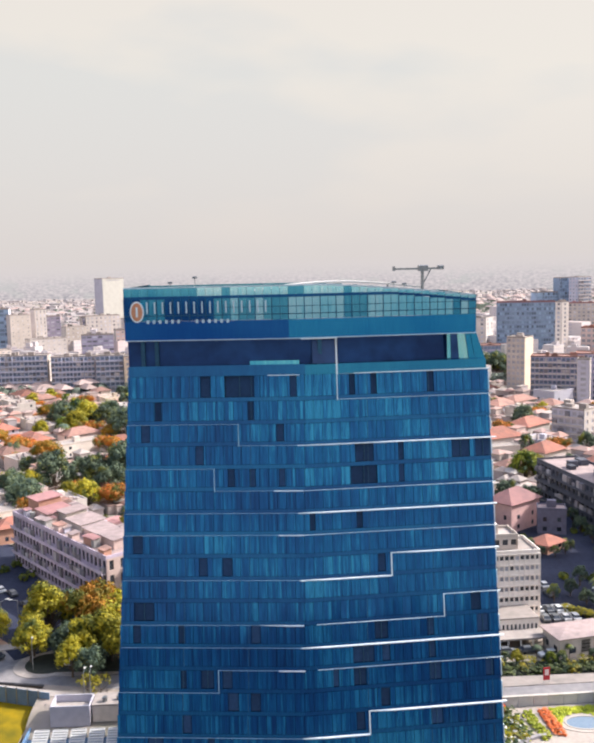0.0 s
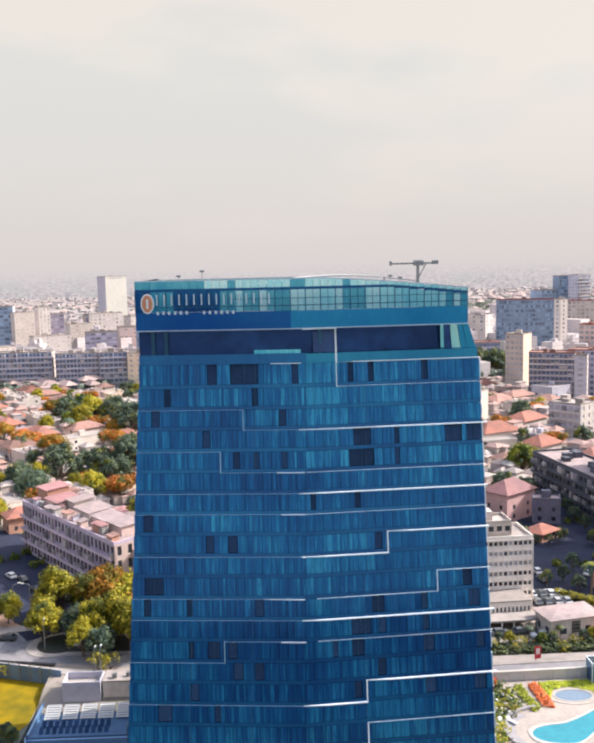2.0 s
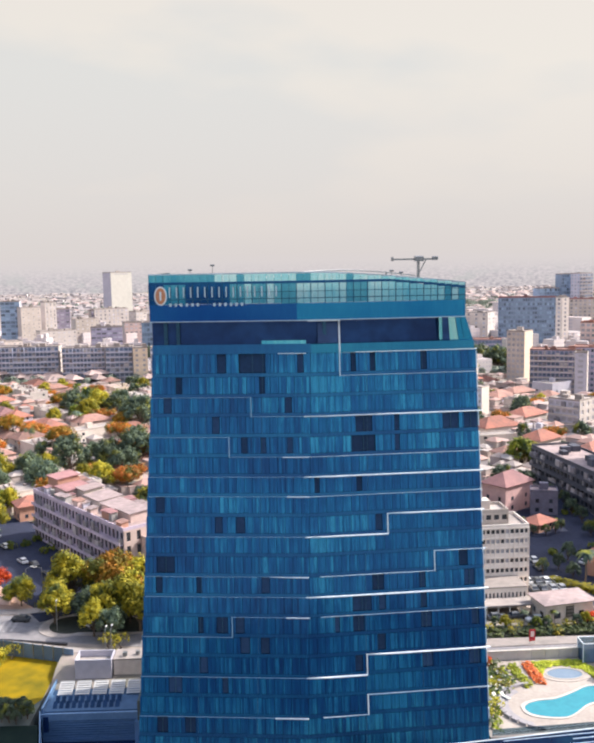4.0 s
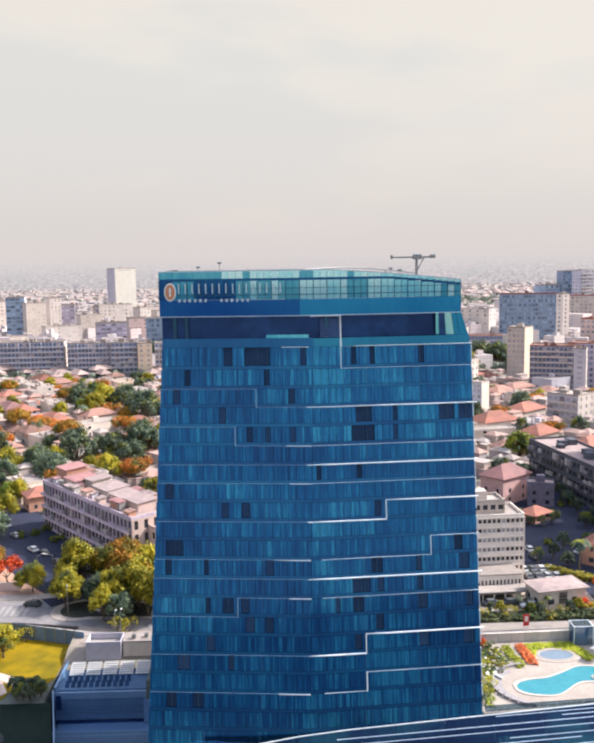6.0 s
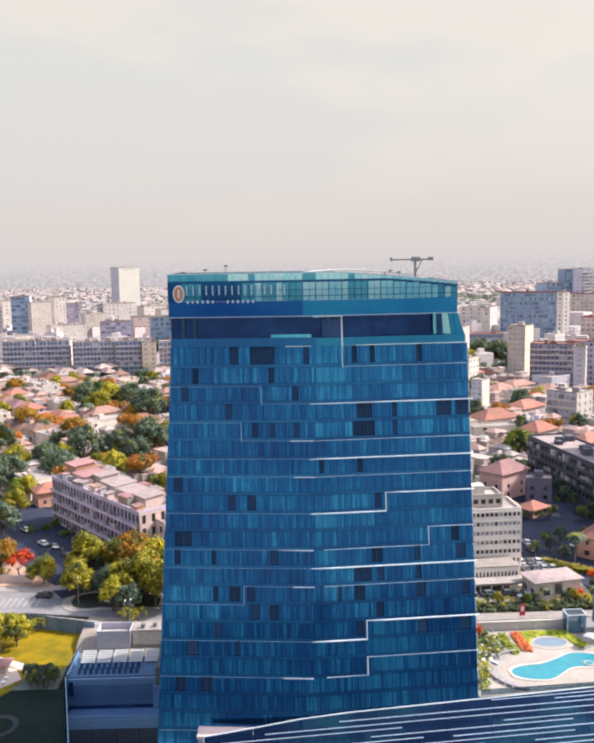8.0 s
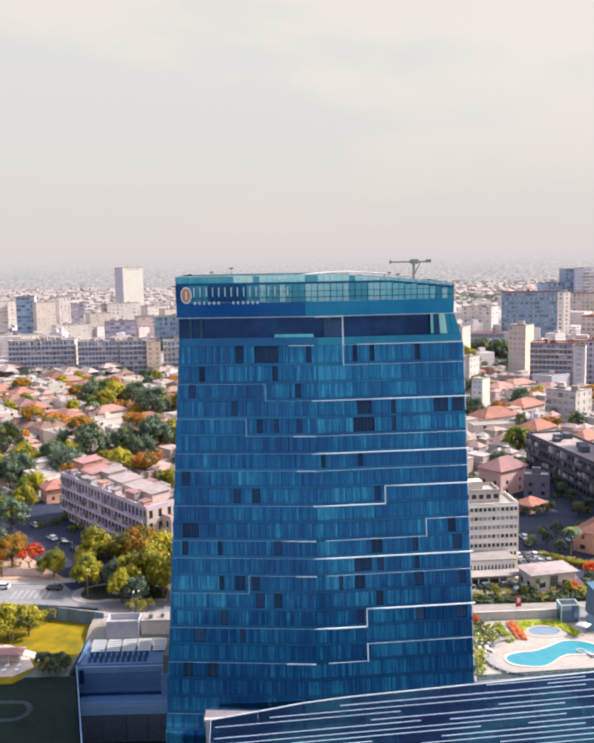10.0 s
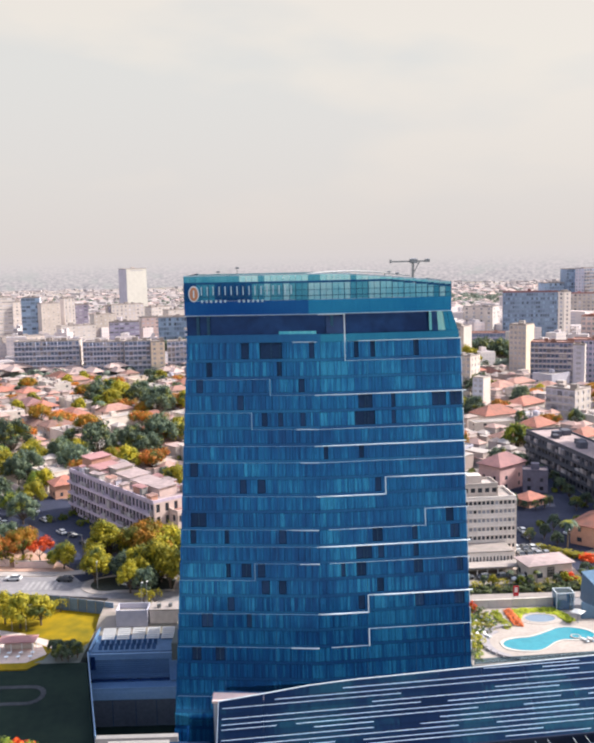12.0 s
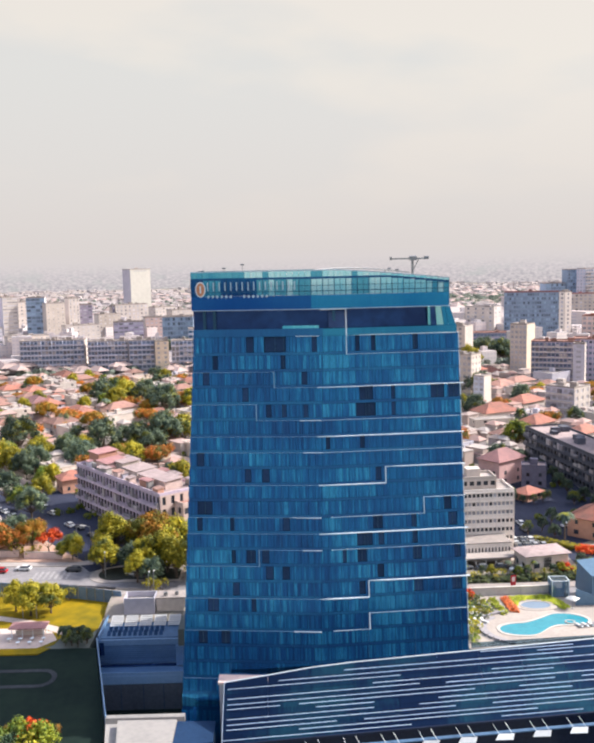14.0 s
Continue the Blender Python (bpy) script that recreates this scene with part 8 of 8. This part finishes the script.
# ---------------------------------------------------------------- parked cars
def car(x, y, rz, paint, label):
    o = thing("car", label, "car", (x, y, 0.04), rz, "parked cars")
    b = Geo()
    prof = [(-2.1, 0.35), (-2.1, 0.8), (-1.9, 0.92), (-1.0, 0.95), (1.0, 0.95), (2.0, 0.82), (2.15, 0.6), (2.15, 0.35)]
    n = len(prof)
    b.v = [(px, -0.85, pz) for px, pz in prof] + [(px, 0.85, pz) for px, pz in prof]
    b.f = [tuple(range(n)), tuple(range(2 * n - 1, n - 1, -1))] + [(i, n + i, n + (i + 1) % n, (i + 1) % n) for i in range(n)]
    part("body", b, paint, o)
    c = Geo().hexa([(-1.75, -0.78, 0.93), (1.05, -0.78, 0.93), (1.05, 0.78, 0.93), (-1.75, 0.78, 0.93), (-1.3, -0.62, 1.4), (0.35, -0.62, 1.4), (0.35, 0.62, 1.4), (-1.3, 0.62, 1.4)])
    part("cabin_glass", c, M_WINDOW, o)
    part("roof", Geo().box(-1.3, 0.35, -0.62, 0.62, 1.4, 1.46), paint, o)
    for wx in (-1.35, 1.35):
        for wy in (-0.86, 0.7):
            part("wheel", Geo().tube((wx, wy, 0.3), (wx, wy + 0.16, 0.3), 0.31, 0.31, 10), M_RUBBER, o)


cr = random.Random(77)
PAINTS = [(M_CARWHITE, "white saloon car parked at the kerb"), (M_CARWHITE, "white saloon car parked at the kerb"), (M_CARGREY, "dark grey car parked at the kerb"), (M_CARGREY, "dark grey car parked at the kerb"), (M_CARRED, "red hatchback parked at the kerb")]
for (x, y, rz), pi in zip(((-80, 190.5, 176), (-74, 192, 176), (-60, 190.5, 170), (-88, 186.5, -3), (-43, 186, 150), (-40.5, 183.8, 160), (-48, 201, 120), (-57, 215, 126), (-61.5, 221, 126), (-67, 229, 126)), (4, 0, 2, 0, 1, 2, 2, 0, 2, 3)):
    car(x, y, rz, *PAINTS[pi])
for x, y in ((-86, 257), (-89, 262), (-80, 246), (-71, 232)):
    car(x, y, 128, *PAINTS[0])
for i in range(9):
    car(-83.5 - i * 4.4, 232 + i * 5.7, 128 + cr.uniform(-3, 3), *cr.choice(PAINTS[:4]))
for i in range(8):
    car(64.2 + (i % 4) * 2.35, 201.0 + (i // 4) * 5.2, 95 + cr.uniform(-4, 4), *cr.choice(PAINTS[:4]))
for x, y, rz in ((70, 216, 100), (70.4, 222, 96), (84, 219, 30), (88, 224, 35), (69, 240, 110)):
    car(x, y, rz, *cr.choice(PAINTS[:4]))
for x, y, rz, k in ((45.5, 184.2, 8, 2), (50.6, 183.8, 4, 2), (55.4, 184.0, 6, 2), (59.0, 181.8, 186, 0), (71.6, 181.2, 12, 4)):
    car(x, y, rz, *PAINTS[k])

# ---------------------------------------------------------------- the city's distance
fr = random.Random(99)
near_far, far, flat_tops = Geo(), Geo(), Geo()


def city_box(g, top, x, y, rz, w, d, h):
    c, s = math.cos(rz), math.sin(rz)
    q = [(x + a * w / 2 * c - b * d / 2 * s, y + a * w / 2 * s + b * d / 2 * c) for a, b in ((-1, -1), (1, -1), (1, 1), (-1, 1))]
    i = len(g.v)
    g.v += [(a, b, 0) for a, b in q] + [(a, b, h) for a, b in q]
    g.f += [(i, i + 1, i + 5, i + 4), (i + 1, i + 2, i + 6, i + 5), (i + 2, i + 3, i + 7, i + 6), (i + 3, i, i + 4, i + 7)]
    top.face(*[(a, b, h) for a, b in q])


for _ in range(13000):
    y = 1 / (1 / 640 - fr.random() * (1 / 640 - 1 / 2560))
    x = fr.uniform(-1, 1) * (60 + y * 0.45)
    if (x < -60 and y < 930 and x > -290) or (95 < x < 300 and y < 740) or (330 < x < 405 and 925 < y < 1010):
        if fr.random() < 0.75:
            continue
    big = fr.random()
    h = fr.choice((3.5, 4, 6.5, 7, 10)) if big < 0.9 else fr.uniform(11, 18) if big < 0.99 else fr.uniform(20, 32)
    w, d = fr.uniform(9, 22), fr.uniform(8, 15)
    if h > 12:
        w, d = fr.uniform(14, 34), fr.uniform(11, 16)
    if y > 1200:
        h = min(h, fr.choice((2.8, 3.2, 4, 6.5)))
    if 300 < x < 430 and 1420 < y < 1700:
        continue
    city_box(far if y < 1200 else near_far, flat_tops, x, y, radians(fr.choice((38, 38, 20, 128, 5)) + fr.uniform(-6, 6)), w, d, h)
for n_, xa, xb, ya, yb in ((100, -310, -70, 655, 930), (80, 105, 420, 600, 960)):
    for _ in range(n_):
        x, y = fr.uniform(xa, xb), fr.uniform(ya, yb)
        x, w, d, h, rz = x * y / 800, fr.uniform(7, 17), fr.uniform(7, 13), fr.uniform(9, 27), radians(fr.choice((38, 20, 12, -25)) + fr.uniform(-5, 5))
        city_box(far, flat_tops, x, y, rz, w, d, h)
        for _ in range(fr.choice((1, 2, 2))):
            rw = fr.uniform(2, 4.5)
            city_box(far, flat_tops, x + fr.uniform(-0.25, 0.25) * w, y + fr.uniform(-0.2, 0.2) * d, rz, rw, rw, h + fr.uniform(1.5, 3.5))
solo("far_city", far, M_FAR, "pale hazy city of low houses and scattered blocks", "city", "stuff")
solo("farthest_city", near_far, M_FARTHEST, "low houses coloured pale for haze at the edge of sight", "city", "stuff")
solo("far_flat_roofs", flat_tops, M_FARROOF, "haze-toned grey and pink flat roofs of the distant city", "roofs", "stuff")
roofs = Geo()
for _ in range(1500):
    y = 600 + 1500 * fr.random() ** 1.5
    x = fr.uniform(-1, 1) * (60 + y * 0.45)
    w, d, z = fr.uniform(10, 20), fr.uniform(8, 13), fr.choice((4, 5, 7.2))
    hip = hip_roof(w, d, z, 3.0, 0.4)
    a = radians(38 + fr.choice((0, 90)))
    c, s = math.cos(a), math.sin(a)
    i = len(roofs.v)
    roofs.v += [(x + p * c - q * s, y + p * s + q * c, r) for p, q, r in hip.v]
    roofs.f += [tuple(i + t for t in f) for f in hip.f]
# the red is greyed in base colour, as haze would do
solo("far_roofs", roofs, mat("far_hazed_roofs", (0.38, 0.27, 0.25), (0.36, 0.29, 0.28), fine=0.3, rnd=0.3, island=True, bump=0), "red roofs greyed for haze among the distant houses", "roofs", "stuff")
wood = Geo()
for _ in range(2600):
    y = 600 + 1300 * fr.random() ** 1.6
    x = fr.uniform(-1, 1) * (60 + y * 0.45)
    if _ > 1900:
        x, y = fr.uniform(100, 300), fr.choice((760, 900, 1150)) + fr.uniform(-40, 60)
    r = fr.uniform(2.5, 5.5)
    if _ > 2450:
        x, y, r = fr.uniform(290, 440), fr.uniform(1400, 1720), fr.uniform(5, 8)
    if _ > 2560:
        x, y, r = fr.uniform(198, 236), fr.uniform(640, 685), fr.uniform(4, 7.5)
    for _ in range(34):
        d = Vector((fr.gauss(0, 1), fr.gauss(0, 1), abs(fr.gauss(0, 0.7)))).normalized()
        p = Vector((x, y, 2.5)) + d * r * fr.uniform(0.6, 1.15)
        t = d.cross(Vector((fr.uniform(-1, 1), fr.uniform(-1, 1), 0.3))).normalized() * fr.uniform(0.8, 1.9)
        b = d.cross(t)
        wood.face(p - t, p - b, p + t, p + b)
# leaf colours lightened so that these trees look hazy
solo("far_trees", wood, leaf_mat("hazed_green_leaves", (0.17, 0.23, 0.2), (0.27, 0.3, 0.24)), "scattered green trees coloured pale for haze in the distant city", "trees", "stuff")

# haze at the end of sight: a glowing band, painted with far houses and green belts, closes the view
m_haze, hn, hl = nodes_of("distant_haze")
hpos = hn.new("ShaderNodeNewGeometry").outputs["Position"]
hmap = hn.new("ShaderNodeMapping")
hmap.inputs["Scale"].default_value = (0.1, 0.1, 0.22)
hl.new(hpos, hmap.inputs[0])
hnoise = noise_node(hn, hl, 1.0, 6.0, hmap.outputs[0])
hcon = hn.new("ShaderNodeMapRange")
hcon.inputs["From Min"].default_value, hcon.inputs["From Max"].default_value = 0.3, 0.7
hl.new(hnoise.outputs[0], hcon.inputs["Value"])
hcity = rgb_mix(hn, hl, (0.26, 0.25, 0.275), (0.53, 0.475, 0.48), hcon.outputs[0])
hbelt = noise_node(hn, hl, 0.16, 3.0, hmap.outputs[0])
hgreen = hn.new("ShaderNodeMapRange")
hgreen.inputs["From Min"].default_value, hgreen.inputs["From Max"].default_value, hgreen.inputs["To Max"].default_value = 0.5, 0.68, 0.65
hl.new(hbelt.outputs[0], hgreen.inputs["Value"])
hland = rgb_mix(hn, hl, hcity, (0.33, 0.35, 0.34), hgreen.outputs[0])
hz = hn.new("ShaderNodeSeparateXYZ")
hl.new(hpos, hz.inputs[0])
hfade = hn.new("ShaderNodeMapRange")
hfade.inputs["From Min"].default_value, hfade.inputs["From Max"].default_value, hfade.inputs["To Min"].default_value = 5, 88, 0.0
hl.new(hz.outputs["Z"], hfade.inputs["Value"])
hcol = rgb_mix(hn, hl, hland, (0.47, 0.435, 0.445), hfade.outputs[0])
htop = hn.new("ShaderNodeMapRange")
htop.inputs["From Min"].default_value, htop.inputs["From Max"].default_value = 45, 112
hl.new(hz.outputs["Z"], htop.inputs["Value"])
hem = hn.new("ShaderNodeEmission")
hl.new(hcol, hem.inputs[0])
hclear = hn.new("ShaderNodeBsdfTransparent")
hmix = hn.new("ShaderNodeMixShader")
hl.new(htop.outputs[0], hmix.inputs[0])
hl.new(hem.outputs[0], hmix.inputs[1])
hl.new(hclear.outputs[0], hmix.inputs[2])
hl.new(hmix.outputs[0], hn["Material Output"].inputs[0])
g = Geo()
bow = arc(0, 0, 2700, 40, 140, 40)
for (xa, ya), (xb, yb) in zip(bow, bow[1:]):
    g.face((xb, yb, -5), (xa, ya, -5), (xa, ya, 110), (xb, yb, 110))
solo("backdrop", g, m_haze, "glowing band painted as pinkish haze over the far city", "backdrop", "structure")

# tall unseen blocks, added so that their shade lies over the street behind the slab
for x, y, rz, w, d, h in ((133, 279, 0, 22, 26, 41), (132, 238.5, 0, 22, 33, 57)):
    block("apartment_tower", "unseen tall grey block added to shade the street", "apartment tower", x, y, rz, w, d, h, int(h / 3.1), 7, 7, M_GREYWALL, seed=int(x), singles=False)

# seed trees are only moulds for the copies
for mould in KINDS.values():
    for child in list(mould.children):
        bpy.data.objects.remove(child)
    bpy.data.objects.remove(mould)
